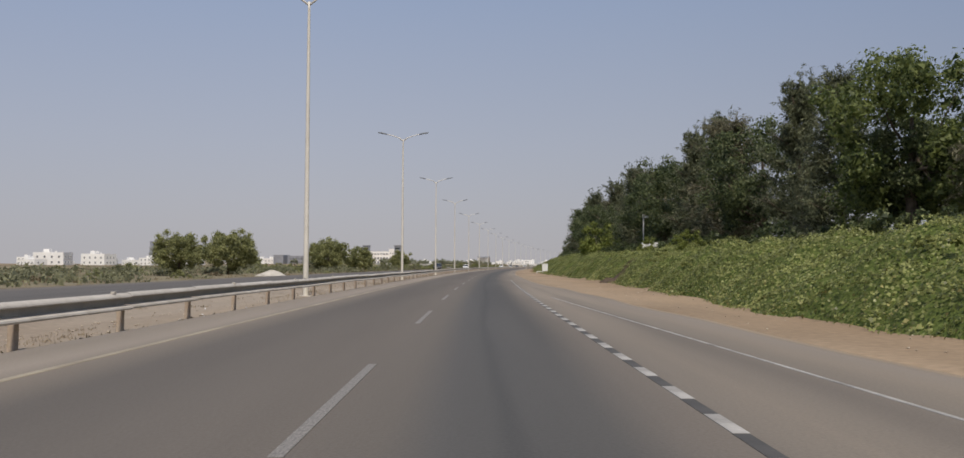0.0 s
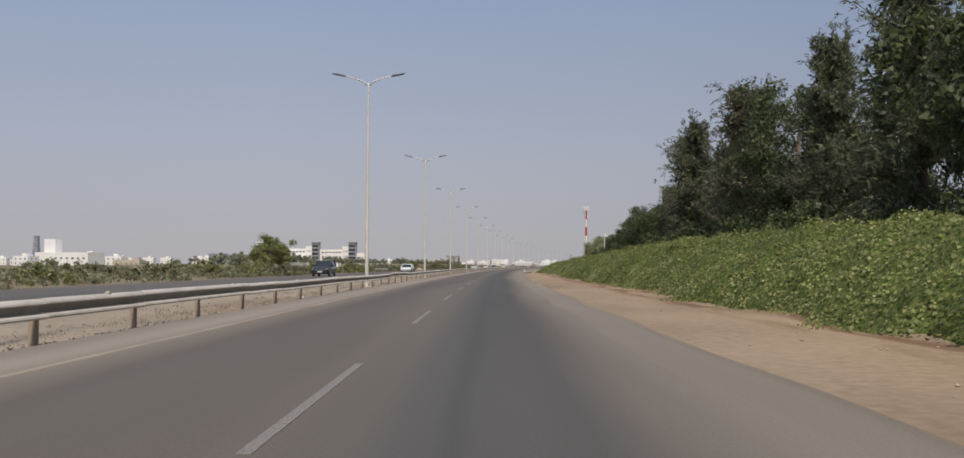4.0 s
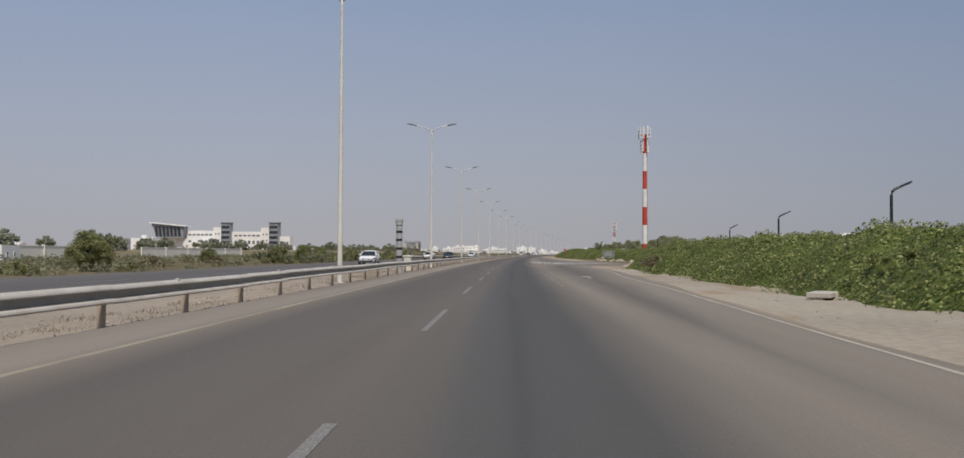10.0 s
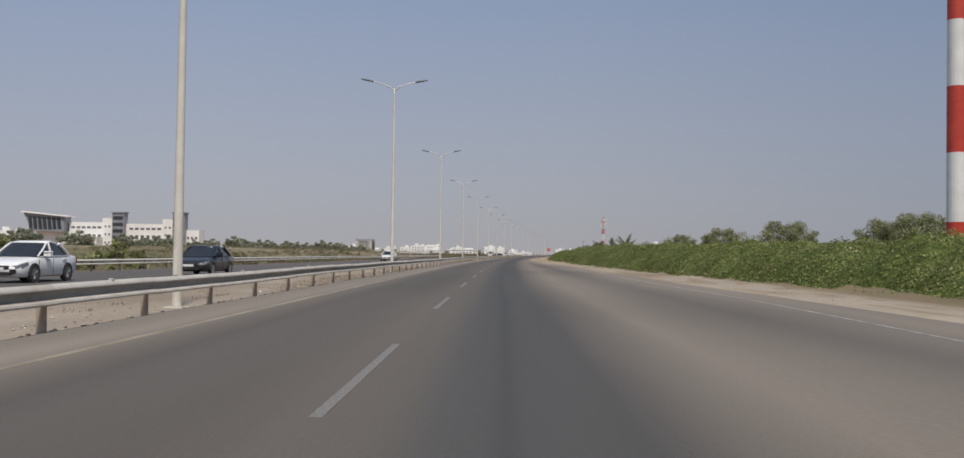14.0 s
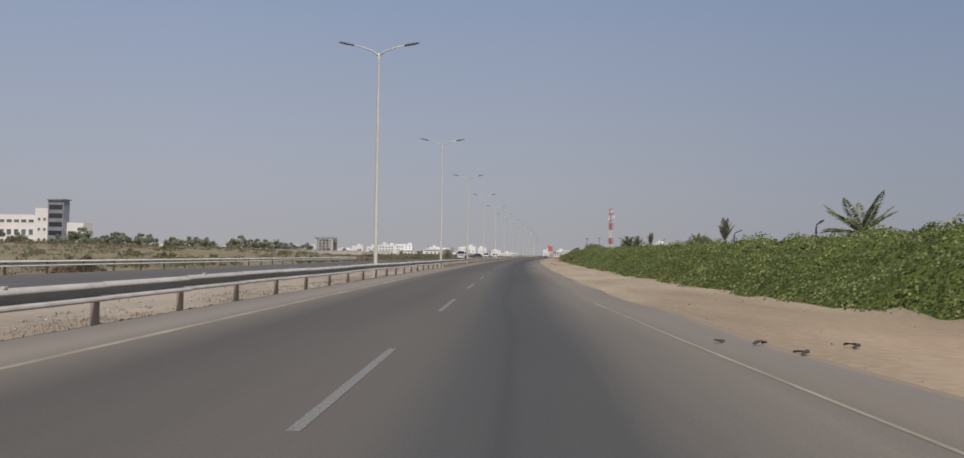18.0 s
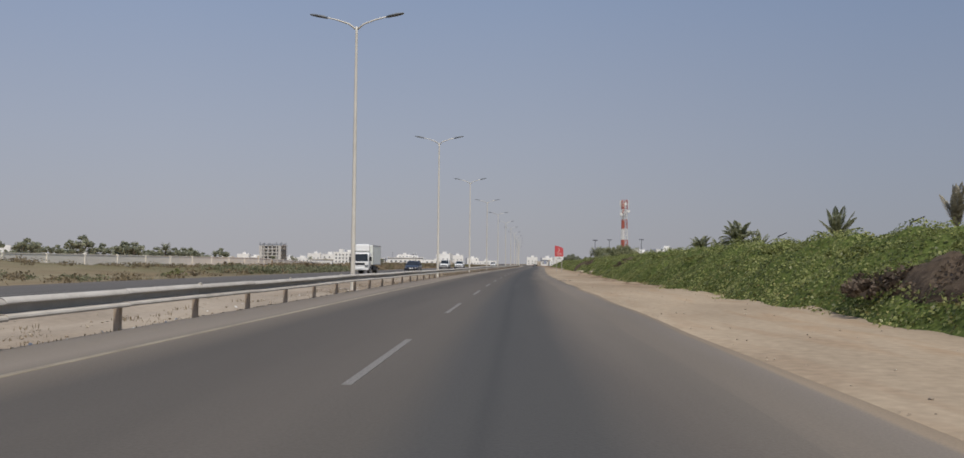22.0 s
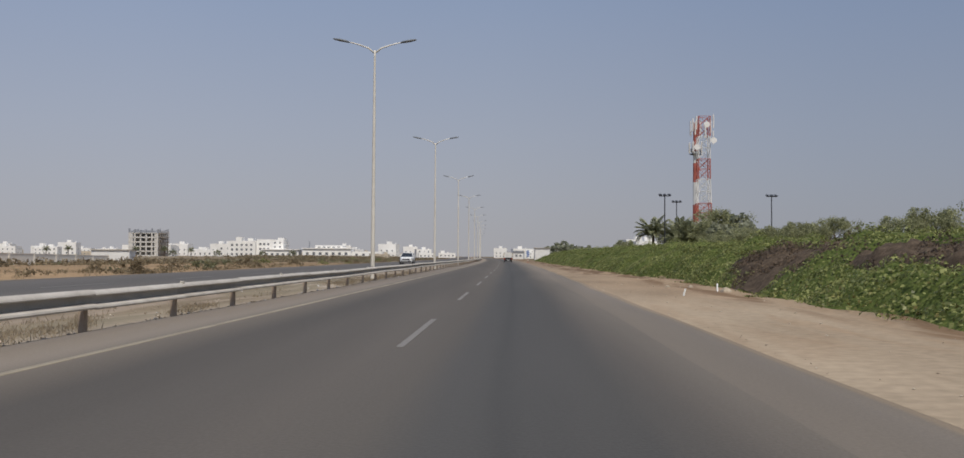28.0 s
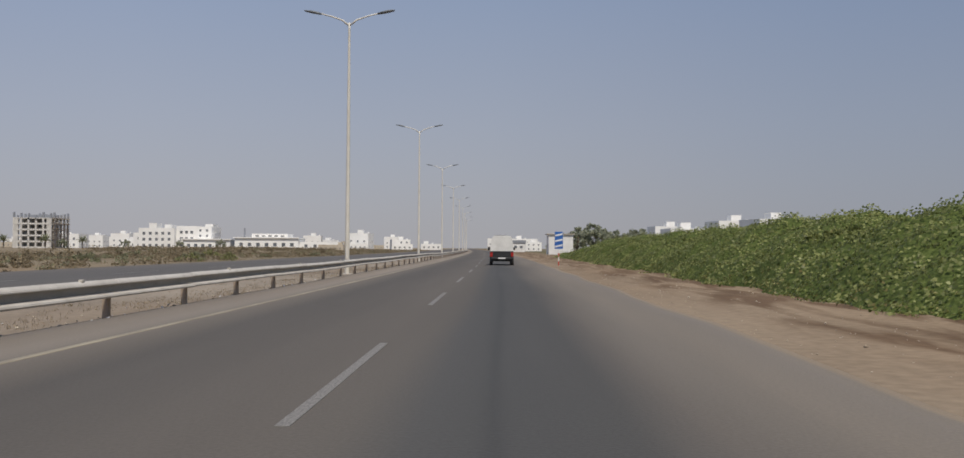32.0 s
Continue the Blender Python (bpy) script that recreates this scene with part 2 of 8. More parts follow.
def banded(name, stops, lo, hi, scale, fine, rough, bump, grain, stretch, along=(), spec=0.3, patch=None, late=None, soil=None):
    """A surface whose colour follows the distance across the road (UV x) through stops, broken up by noise; along: stretches of
    (from, to, colour, amount) by distance along the road (UV y) where a second soil lies."""
    m = bpy.data.materials.new(name)
    m.use_nodes = True
    nt = m.node_tree
    b = nt.nodes["Principled BSDF"]
    b.inputs["Roughness"].default_value = rough
    b.inputs["Specular IOR Level"].default_value = spec
    uv = nt.nodes.new("ShaderNodeUVMap")
    sep = nt.nodes.new("ShaderNodeSeparateXYZ")
    nt.links.new(uv.outputs[0], sep.inputs[0])
    mp = nt.nodes.new("ShaderNodeMapping")
    mp.inputs["Scale"].default_value = stretch
    nt.links.new(uv.outputs[0], mp.inputs["Vector"])
    n1 = nt.nodes.new("ShaderNodeTexNoise")
    n1.inputs["Scale"].default_value, n1.inputs["Detail"].default_value = scale, 5.0
    nt.links.new(mp.outputs[0], n1.inputs["Vector"])
    n2 = nt.nodes.new("ShaderNodeTexNoise")
    n2.inputs["Scale"].default_value, n2.inputs["Detail"].default_value = fine, 4.0
    nt.links.new(uv.outputs[0], n2.inputs["Vector"])
    shift = nt.nodes.new("ShaderNodeMath")
    shift.operation = "MULTIPLY_ADD"
    nt.links.new(n1.outputs["Fac"], shift.inputs[0])
    shift.inputs[1].default_value = 0.9
    nt.links.new(sep.outputs["X"], shift.inputs[2])
    rng_ = nt.nodes.new("ShaderNodeMapRange")
    rng_.inputs["From Min"].default_value, rng_.inputs["From Max"].default_value = lo + 0.45, hi + 0.45
    nt.links.new(shift.outputs[0], rng_.inputs["Value"])
    ramp = nt.nodes.new("ShaderNodeValToRGB")
    el = ramp.color_ramp.elements
    el[0].position, el[0].color = (stops[0][0] - lo) / (hi - lo), (*stops[0][1], 1)
    el[1].position, el[1].color = (stops[-1][0] - lo) / (hi - lo), (*stops[-1][1], 1)
    for p, c in stops[1:-1]:
        e = el.new((p - lo) / (hi - lo))
        e.color = (*c, 1)
    nt.links.new(rng_.outputs[0], ramp.inputs["Fac"])
    col = ramp.outputs[0]
    for a0, a1, colour, amount in along:
        up = nt.nodes.new("ShaderNodeMapRange")
        up.interpolation_type = "SMOOTHSTEP"
        up.inputs["From Min"].default_value, up.inputs["From Max"].default_value = a0, a0 + 60
        up.inputs["To Max"].default_value = amount
        nt.links.new(sep.outputs["Y"], up.inputs["Value"])
        mk = nt.nodes.new("ShaderNodeMath")
        mk.operation = "MULTIPLY"
        th = nt.nodes.new("ShaderNodeMapRange")
        th.inputs["From Min"].default_value, th.inputs["From Max"].default_value = -20.0, -26.0
        nt.links.new(shift.outputs[0], th.inputs["Value"])
        dn = nt.nodes.new("ShaderNodeMapRange")
        dn.interpolation_type = "SMOOTHSTEP"
        dn.inputs["From Min"].default_value, dn.inputs["From Max"].default_value = a1 + 45, a1
        nt.links.new(sep.outputs["Y"], dn.inputs["Value"])
        span = nt.nodes.new("ShaderNodeMath")
        span.operation = "MULTIPLY"
        nt.links.new(up.outputs[0], span.inputs[0])
        nt.links.new(dn.outputs[0], span.inputs[1])
        nt.links.new(span.outputs[0], mk.inputs[0])
        nt.links.new(th.outputs[0], mk.inputs[1])
        mx = nt.nodes.new("ShaderNodeMixRGB")
        mx.inputs[2].default_value = (*colour, 1)
        nt.links.new(mk.outputs[0], mx.inputs[0])
        nt.links.new(col, mx.inputs[1])
        col = mx.outputs[0]
    for s0, s1, colour, o0, o1, thr in (soil or ()):
        n4 = nt.nodes.new("ShaderNodeTexNoise")
        n4.inputs["Scale"].default_value, n4.inputs["Detail"].default_value = 1.1, 7.0
        n4.inputs["Distortion"].default_value = 0.6
        mp4 = nt.nodes.new("ShaderNodeMapping")
        mp4.inputs["Scale"].default_value = (1.0, 0.16, 1.0)
        nt.links.new(uv.outputs[0], mp4.inputs["Vector"])
        nt.links.new(mp4.outputs[0], n4.inputs["Vector"])
        fac = None
        for src, lo_, hi_ in ((n4.outputs["Fac"], thr, thr + 0.13), (sep.outputs["Y"], s0, s0 + 12), (sep.outputs["Y"], s1, s1 - 12), (sep.outputs["X"], o0, o0 + 0.8), (sep.outputs["X"], o1 + 1, o1)):
            k = nt.nodes.new("ShaderNodeMapRange")
            k.inputs["From Min"].default_value, k.inputs["From Max"].default_value = lo_, hi_
            nt.links.new(src, k.inputs["Value"])
            if fac is None:
                fac = k.outputs[0]
            else:
                mm = nt.nodes.new("ShaderNodeMath")
                mm.operation = "MULTIPLY"
                nt.links.new(fac, mm.inputs[0])
                nt.links.new(k.outputs[0], mm.inputs[1])
                fac = mm.outputs[0]
        sx = nt.nodes.new("ShaderNodeMixRGB")
        sx.inputs[2].default_value = (*colour, 1)
        nt.links.new(fac, sx.inputs[0])
        nt.links.new(col, sx.inputs[1])
        col = sx.outputs[0]
    if late:
        ld = nt.nodes.new("ShaderNodeMath")
        ld.operation = "MULTIPLY"
        ld.inputs[1].default_value = 1 / 1200
        nt.links.new(sep.outputs["Y"], ld.inputs[0])
        lr = nt.nodes.new("ShaderNodeValToRGB")
        for k_, (s_, f_) in enumerate(late):
            e_ = lr.color_ramp.elements[k_] if k_ < 2 else lr.color_ramp.elements.new(s_ / 1200)
            e_.position, e_.color = s_ / 1200, (f_, f_, f_, 1)
        nt.links.new(ld.outputs[0], lr.inputs["Fac"])
        lm = nt.nodes.new("ShaderNodeMixRGB")
        lm.blend_type = "MULTIPLY"
        lm.inputs[0].default_value = 1.0
        nt.links.new(col, lm.inputs[1])
        nt.links.new(lr.outputs[0], lm.inputs[2])
        col = lm.outputs[0]
    if patch:
        n3 = nt.nodes.new("ShaderNodeTexNoise")
        n3.inputs["Scale"].default_value, n3.inputs["Detail"].default_value = 0.11, 6.0
        nt.links.new(mp.outputs[0], n3.inputs["Vector"])
        pr = nt.nodes.new("ShaderNodeMapRange")
        pr.inputs["From Min"].default_value, pr.inputs["From Max"].default_value = 0.47, 0.66
        pr.inputs["To Max"].default_value = patch[1]
        nt.links.new(n3.outputs["Fac"], pr.inputs["Value"])
        px = nt.nodes.new("ShaderNodeMixRGB")
        px.inputs[2].default_value = (*patch[0], 1)
        nt.links.new(pr.outputs[0], px.inputs[0])
        nt.links.new(col, px.inputs[1])
        col = px.outputs[0]
    # broad and fine mottling
    mott = nt.nodes.new("ShaderNodeMapRange")
    mott.inputs["From Min"].default_value, mott.inputs["From Max"].default_value = 0.25, 0.75
    mott.inputs["To Min"].default_value, mott.inputs["To Max"].default_value = 1 - grain, 1 + grain
    comb = nt.nodes.new("ShaderNodeMath")
    comb.operation = "ADD"
    h1 = nt.nodes.new("ShaderNodeMath")
    h1.operation = "MULTIPLY"
    nt.links.new(n1.outputs["Fac"], h1.inputs[0])
    h1.inputs[1].default_value = 0.5
    h2 = nt.nodes.new("ShaderNodeMath")
    h2.operation = "MULTIPLY"
    nt.links.new(n2.outputs["Fac"], h2.inputs[0])
    h2.inputs[1].default_value = 0.5
    nt.links.new(h1.outputs[0], comb.inputs[0])
    nt.links.new(h2.outputs[0], comb.inputs[1])
    nt.links.new(comb.outputs[0], mott.inputs["Value"])
    mul = nt.nodes.new("ShaderNodeMixRGB")
    mul.blend_type = "MULTIPLY"
    mul.inputs[0].default_value = 1.0
    nt.links.new(col, mul.inputs[1])
    nt.links.new(mott.outputs[0], mul.inputs[2])
    nt.links.new(mul.outputs[0], b.inputs["Base Color"])
    bp = nt.nodes.new("ShaderNodeBump")
    bp.inputs["Strength"].default_value, bp.inputs["Distance"].default_value = bump, 0.03
    nt.links.new(n2.outputs["Fac"], bp.inputs["Height"])
    nt.links.new(bp.outputs[0], b.inputs["Normal"])
    return m


M_ROAD = banded("asphalt", [(-5.4, (0.31, 0.265, 0.215)), (-4.1, (0.285, 0.242, 0.198)), (-3.4, (0.1564, 0.1317, 0.1057)), (-2.6, (0.09512, 0.08379, 0.07232)), (-1.2, (0.1026, 0.08978, 0.0767)), (-0.2, (0.1214, 0.1053, 0.08894)),
                            (0.55, (0.1102, 0.09692, 0.08231)), (1, (0.079, 0.075, 0.0705)), (1.3, (0.0735, 0.0705, 0.0665)), (1.45, (0.06, 0.058, 0.0555)), (1.6, (0.0715, 0.0685, 0.065)), (2.3, (0.0749, 0.0707, 0.0654)),
                            (2.95, (0.131, 0.1129, 0.0948)), (3.4, (0.1615, 0.1391, 0.1145)), (4.1, (0.2012, 0.1699, 0.1363)), (4.7, (0.202, 0.173, 0.143)), (4.95, (0.212, 0.18, 0.148)), (5.05, (0.29, 0.228, 0.165)), (5.6, (0.33, 0.255, 0.18))],
                -6, 8, 0.6, 30.0, 0.8, 0.25, 0.25, (1.0, 0.06, 1.0), patch=((0.080, 0.075, 0.070), 0.3), late=((0, 1.10), (200, 1.08), (300, 1.05), (500, 1.05), (700, 1.0), (830, 0.86), (930, 0.86), (1020, 0.96)), soil=((815, 5000, (0.33, 0.272, 0.212), -7.0, -4.7, 0.22),))
M_ROAD2 = banded("old asphalt", [(-22, (0.17, 0.145, 0.12)), (-19, (0.108, 0.098, 0.089)), (-15, (0.095, 0.088, 0.081)), (-11.4, (0.115, 0.104, 0.094)), (-10, (0.18, 0.155, 0.13))],
                 -24, -8, 0.5, 25.0, 0.8, 0.25, 0.2, (1.0, 0.06, 1.0))
M_GROUND = banded("sandy soil", [(-240, (0.20, 0.165, 0.11)), (-60, (0.155, 0.14, 0.075)), (-30, (0.13, 0.116, 0.064)), (-23, (0.17, 0.14, 0.10)), (-20, (0.28, 0.23, 0.175)),
                                 (-5.8, (0.34, 0.287, 0.23)), (4.0, (0.31, 0.243, 0.176)), (8.0, (0.34, 0.252, 0.170)), (12.5, (0.24, 0.182, 0.12)), (17.0, (0.14, 0.13, 0.07)), (60.0, (0.22, 0.19, 0.13))],
                  -260, 80, 0.35, 5.0, 0.95, 0.4, 0.34, (1.0, 0.35, 1.0), along=((-3000, 300, (0.27, 0.235, 0.165), 0.6), (640, 830, (0.225, 0.19, 0.125), 0.85), (925, 1120, (0.38, 0.26, 0.155), 0.85), (1090, 5000, (0.29, 0.235, 0.165), 0.8)), spec=0.1, patch=((0.17, 0.115, 0.07), 0.45), late=((0, 0.88), (500, 0.94), (660, 1.05), (990, 1.02), (1060, 0.82)), soil=((322, 452, (0.37, 0.325, 0.262), 4.0, 11.5, 0.30), (485, 640, (0.35, 0.30, 0.235), 4.0, 12.5, 0.36), (645, 985, (0.35, 0.28, 0.203), 3.8, 11.5, 0.36), (150, 330, (0.20, 0.125, 0.075), 7.2, 10.5, 0.43), (805, 5000, (0.185, 0.122, 0.076), 7.6, 10.8, 0.45), (1010, 5000, (0.165, 0.108, 0.068), 5.9, 9.2, 0.42), (850, 1018, (0.225, 0.19, 0.135), -10.4, -6.2, 0.36)))
M_PAINT = surface("worn white road paint", (0.105, 0.098, 0.09), (0.285, 0.265, 0.24), scale=2.0, fine=18.0, rough=0.7, bump=0.1, by="Generated", stretch=(3, 40, 1))
M_HATCH = surface("bright white road paint", (0.40, 0.39, 0.37), (0.80, 0.79, 0.76), scale=1.5, fine=14.0, rough=0.7, bump=0.1)
M_YELLOWNEW = surface("yellow road paint", (0.25, 0.19, 0.085), (0.42, 0.33, 0.16), scale=1.2, fine=14.0, rough=0.7, bump=0.1)
M_CREAMLINE = surface("cream road paint", (0.30, 0.265, 0.205), (0.50, 0.45, 0.36), scale=0.8, fine=12.0, rough=0.7, bump=0.1)
M_WHITE_LINE = surface("white road paint", (0.19, 0.18, 0.165), (0.46, 0.44, 0.41), scale=1.5, fine=14.0, rough=0.7, bump=0.1)
M_YELLOW = surface("faded yellow road paint", (0.22, 0.185, 0.135), (0.40, 0.345, 0.25), scale=0.5, fine=9.0, rough=0.7, bump=0.1)
M_STEEL = surface("galvanised steel", (0.40, 0.365, 0.32), (0.56, 0.525, 0.475), scale=1.5, fine=25.0, rough=0.6, spec=0.2, metal=0.0, bump=0.05, vary=0.3)
M_STEEL_POST = surface("dusty steel post", (0.30, 0.235, 0.18), (0.45, 0.37, 0.29), scale=3.0, fine=25.0, rough=0.8, spec=0.1, bump=0.05, vary=0.3)
M_POLE = surface("cream painted steel pole", (0.56, 0.525, 0.46), (0.72, 0.69, 0.62), scale=1.0, fine=12.0, rough=0.55, bump=0.03, vary=0.2)
M_LAMP = surface("grey lamp housing", (0.10, 0.11, 0.12), (0.20, 0.21, 0.22), scale=4.0, fine=30.0, rough=0.5)
M_CONCRETE = surface("dusty concrete", (0.38, 0.35, 0.30), (0.55, 0.51, 0.45), scale=2.0, fine=25.0, rough=0.9, bump=0.2)
M_TOWERCONC = surface("pale site concrete", (0.47, 0.45, 0.42), (0.64, 0.62, 0.585), scale=0.4, fine=5.0, rough=0.9, bump=0.1, vary=0.2)
M_CREEPER = leafy("creeper leaves", (0.105, 0.124, 0.034), (0.40, 0.42, 0.16), island=0.8, rough=0.42)
M_CREEPER_YELLOW = leafy("yellowing creeper leaves", (0.20, 0.17, 0.06), (0.48, 0.44, 0.19))
M_CREEPER_DRY = leafy("dead brown creeper", (0.085, 0.062, 0.044), (0.215, 0.16, 0.112))
M_DEADSTEM = surface("withered creeper stems", (0.045, 0.033, 0.024), (0.145, 0.108, 0.076), scale=5.0, fine=26.0, rough=0.9, bump=1.0, spec=0.1)
M_CASUARINA = leafy("dark needle foliage", (0.070, 0.082, 0.048), (0.22, 0.235, 0.135))
M_CASUARINA_DRY = leafy("brownish needle foliage", (0.095, 0.088, 0.055), (0.26, 0.245, 0.155))
M_FICUS = leafy("dark green foliage", (0.044, 0.064, 0.028), (0.165, 0.195, 0.085))
M_LIGHTGREEN = leafy("fresh yellow-green foliage", (0.11, 0.14, 0.03), (0.30, 0.33, 0.085))
M_TAMARISK = leafy("greyish olive foliage", (0.19, 0.20, 0.105), (0.43, 0.435, 0.245), island=0.7)
M_MIDGREEN = leafy("mid-green foliage", (0.065, 0.092, 0.028), (0.205, 0.24, 0.078))
M_OLIVE = leafy("olive green foliage", (0.15, 0.16, 0.065), (0.38, 0.385, 0.17), island=0.7)
# mat below the leaves: the shade of the gaps is painted into it
M_MAT = surface("creeper undergrowth with leaf shade in its green", (0.035, 0.052, 0.013), (0.15, 0.185, 0.052), scale=9.0, fine=24.0, rough=0.9, bump=1.0, spec=0.08)
M_SCRUB = leafy("grey-green scrub", (0.145, 0.15, 0.085), (0.30, 0.30, 0.18))
# pale green of the far belt, with the haze of distance mixed in
M_FARTREE = leafy("grey-green far foliage paled by haze", (0.22, 0.235, 0.165), (0.40, 0.41, 0.29))
M_CASING = surface("grey column casing", (0.30, 0.31, 0.31), (0.42, 0.43, 0.43), scale=1.5, fine=14.0, rough=0.5, bump=0.03)
M_DRYSCRUB = leafy("dry brown scrub", (0.16, 0.125, 0.075), (0.34, 0.275, 0.175))
M_WEED = leafy("dry brown weeds", (0.24, 0.19, 0.13), (0.46, 0.375, 0.26))
M_GRASS = leafy("dry grass", (0.20, 0.155, 0.09), (0.40, 0.32, 0.20))
M_PALM_DRY = leafy("browned palm leaf", (0.26, 0.235, 0.175), (0.48, 0.44, 0.34))
M_PALM = leafy("date palm leaf", (0.20, 0.215, 0.13), (0.46, 0.47, 0.31))
M_TWIG = leafy("dry grey-green twigs", (0.26, 0.255, 0.21), (0.48, 0.47, 0.40))
M_SANDHEAP = surface("reddish heaped sand", (0.28, 0.20, 0.145), (0.42, 0.315, 0.235), scale=1.2, fine=12.0, rough=0.95, bump=0.4)
M_BARK = surface("grey-brown bark", (0.06, 0.045, 0.032), (0.17, 0.13, 0.095), scale=6.0, fine=40.0, rough=0.9, bump=0.6)
M_WHITEWALL = surface("white render", (0.74, 0.725, 0.70), (0.87, 0.86, 0.835), scale=0.15, fine=3.0, rough=0.85, bump=0.05, vary=0.25)
M_BEIGEWALL = surface("beige render", (0.42, 0.36, 0.28), (0.58, 0.51, 0.41), scale=0.12, fine=3.0, rough=0.9, bump=0.05, vary=0.25)
M_GLASSDARK = surface("dark window glass", (0.02, 0.025, 0.03), (0.05, 0.055, 0.06), scale=0.5, fine=4.0, rough=0.12, bump=0.0, spec=0.6)
M_SANDWALL = surface("sand-coloured render", (0.76, 0.71, 0.63), (0.86, 0.81, 0.73), scale=0.3, fine=4.0, rough=0.9, bump=0.05)
# lighter than M_GLASSDARK: haze over the far panes is put into the grey
M_FARGLASS = surface("far window glass paled by haze", (0.10, 0.11, 0.125), (0.19, 0.20, 0.215), scale=0.5, fine=4.0, rough=0.3, bump=0.0, spec=0.4, vary=0.5)
M_GREYCLAD = surface("grey cladding", (0.19, 0.20, 0.225), (0.30, 0.315, 0.345), scale=0.3, fine=6.0, rough=0.45, bump=0.02)
M_RED = surface("red tower paint", (0.42, 0.035, 0.022), (0.58, 0.07, 0.04), scale=1.0, fine=14.0, rough=0.5, bump=0.02)
# muted red for the last masts; distance haze is put into its colour
M_HAZERED = surface("red tower paint dulled by haze", (0.34, 0.085, 0.06), (0.47, 0.13, 0.095), scale=1.0, fine=14.0, rough=0.6, bump=0.02)
M_TOWERWHITE = surface("white tower paint", (0.66, 0.65, 0.63), (0.80, 0.79, 0.77), scale=1.0, fine=14.0, rough=0.5, bump=0.02)
M_BLACK = surface("black paint", (0.012, 0.012, 0.013), (0.03, 0.03, 0.032), scale=3.0, fine=25.0, rough=0.5, bump=0.02)
M_TAR = surface("dark worn asphalt", (0.050, 0.048, 0.046), (0.078, 0.074, 0.071), scale=2.0, fine=20.0, rough=0.85)
M_RUBBER = surface("tyre rubber", (0.035, 0.032, 0.029), (0.085, 0.076, 0.067), scale=6.0, fine=50.0, rough=0.85)
M_STONES = surface("brown stones", (0.30, 0.24, 0.18), (0.52, 0.445, 0.355), scale=2.5, fine=18.0, rough=0.9, bump=0.4, island=0.8)
M_SCRAP = surface("pale paper and plastic", (0.45, 0.44, 0.42), (0.75, 0.74, 0.72), scale=3.0, fine=20.0, rough=0.6, bump=0.05, island=0.8)
M_ROCK = surface("pale rock", (0.28, 0.23, 0.17), (0.52, 0.45, 0.36), scale=2.5, fine=18.0, rough=0.9, bump=0.6)

# ---------------------------------------------------------------- ground, one sheet to the horizon
EDGE = np.array([(-600, 6.9), (13, 6.75), (25, 6.4), (47, 5.9), (64, 5.1), (110, 4.8), (225, 4.8), (262, 5.3), (300, 5.0), (330, 4.9), (345, 5.2), (377, 6.5),
                 (400, 7.8), (421, 8.7), (440, 8.8), (450, 9.0), (454, 10.0), (456, 12.5), (457.5, 19), (458.5, 70), (468.5, 70), (469.5, 19), (477, 15.5),
                 (490, 14.0), (500, 12.6), (515, 10.2), (530, 9.9), (557, 8.8), (597, 8.1), (610, 7.1), (640, 5.5), (660, 4.7), (702, 4.7), (800, 4.85),
                 (863, 4.5), (960, 4.7), (1054, 4.9), (1084, 5.0), (1600, 5.0)])
FOOT = np.array([(-200, 8.6), (0, 8.7), (27, 8.9), (70, 10.8), (107, 9.7), (178, 8.6), (193, 9.2), (240, 8.8), (273, 9.7), (294, 8.3), (302, 7.3), (306.5, 8.1), (311.5, 9.1), (319, 10.5), (328, 11.5), (365, 11.2),
                 (390, 10.1), (430, 10.5), (447, 12), (480, 18.8), (497, 17.9), (515, 16.4), (545, 13.4), (575, 11.4), (617, 10.2), (650, 10.6), (662, 9.1), (694, 8.9), (742, 9.3), (809, 10.0),
                 (823, 9.4), (896, 10.4), (968, 9.1), (1003, 10.5), (1016, 9.5), (1076, 9.1), (1105, 9.0), (1190, 10), (1600, 11)])
CREST = np.array([(-200, 2.3), (46, 2.35), (90, 2.45), (130, 2.8), (190, 2.75), (210, 2.9), (255, 2.5), (290, 2.45), (315, 2.0), (340, 2.1), (435, 2.1), (442, 1.5),
                  (447, 0), (481, 0), (486, 1.4), (495, 1.95), (550, 2.05), (600, 2.3), (680, 2.1), (750, 2.2), (800, 2.4), (870, 2.25), (910, 2.3), (980, 2.05),
                  (1020, 2.25), (1080, 2.4), (1110, 2.5), (1170, 2.2), (1195, 1.1), (1215, 0.1), (1600, 0.0)])


def edge(s):
    return np.interp(s, EDGE[:, 0], EDGE[:, 1])


def foot(s):
    """Where the creeper bank begins, metres right of the lane line; its edge wanders."""
    s = np.asarray(s, float)
    return np.interp(s, FOOT[:, 0], FOOT[:, 1]) + 0.16 * np.sin(s * 0.9) + 0.2 * np.sin(s * 0.37 + 1)


def crest(s):
    return np.interp(s, CREST[:, 0], CREST[:, 1])


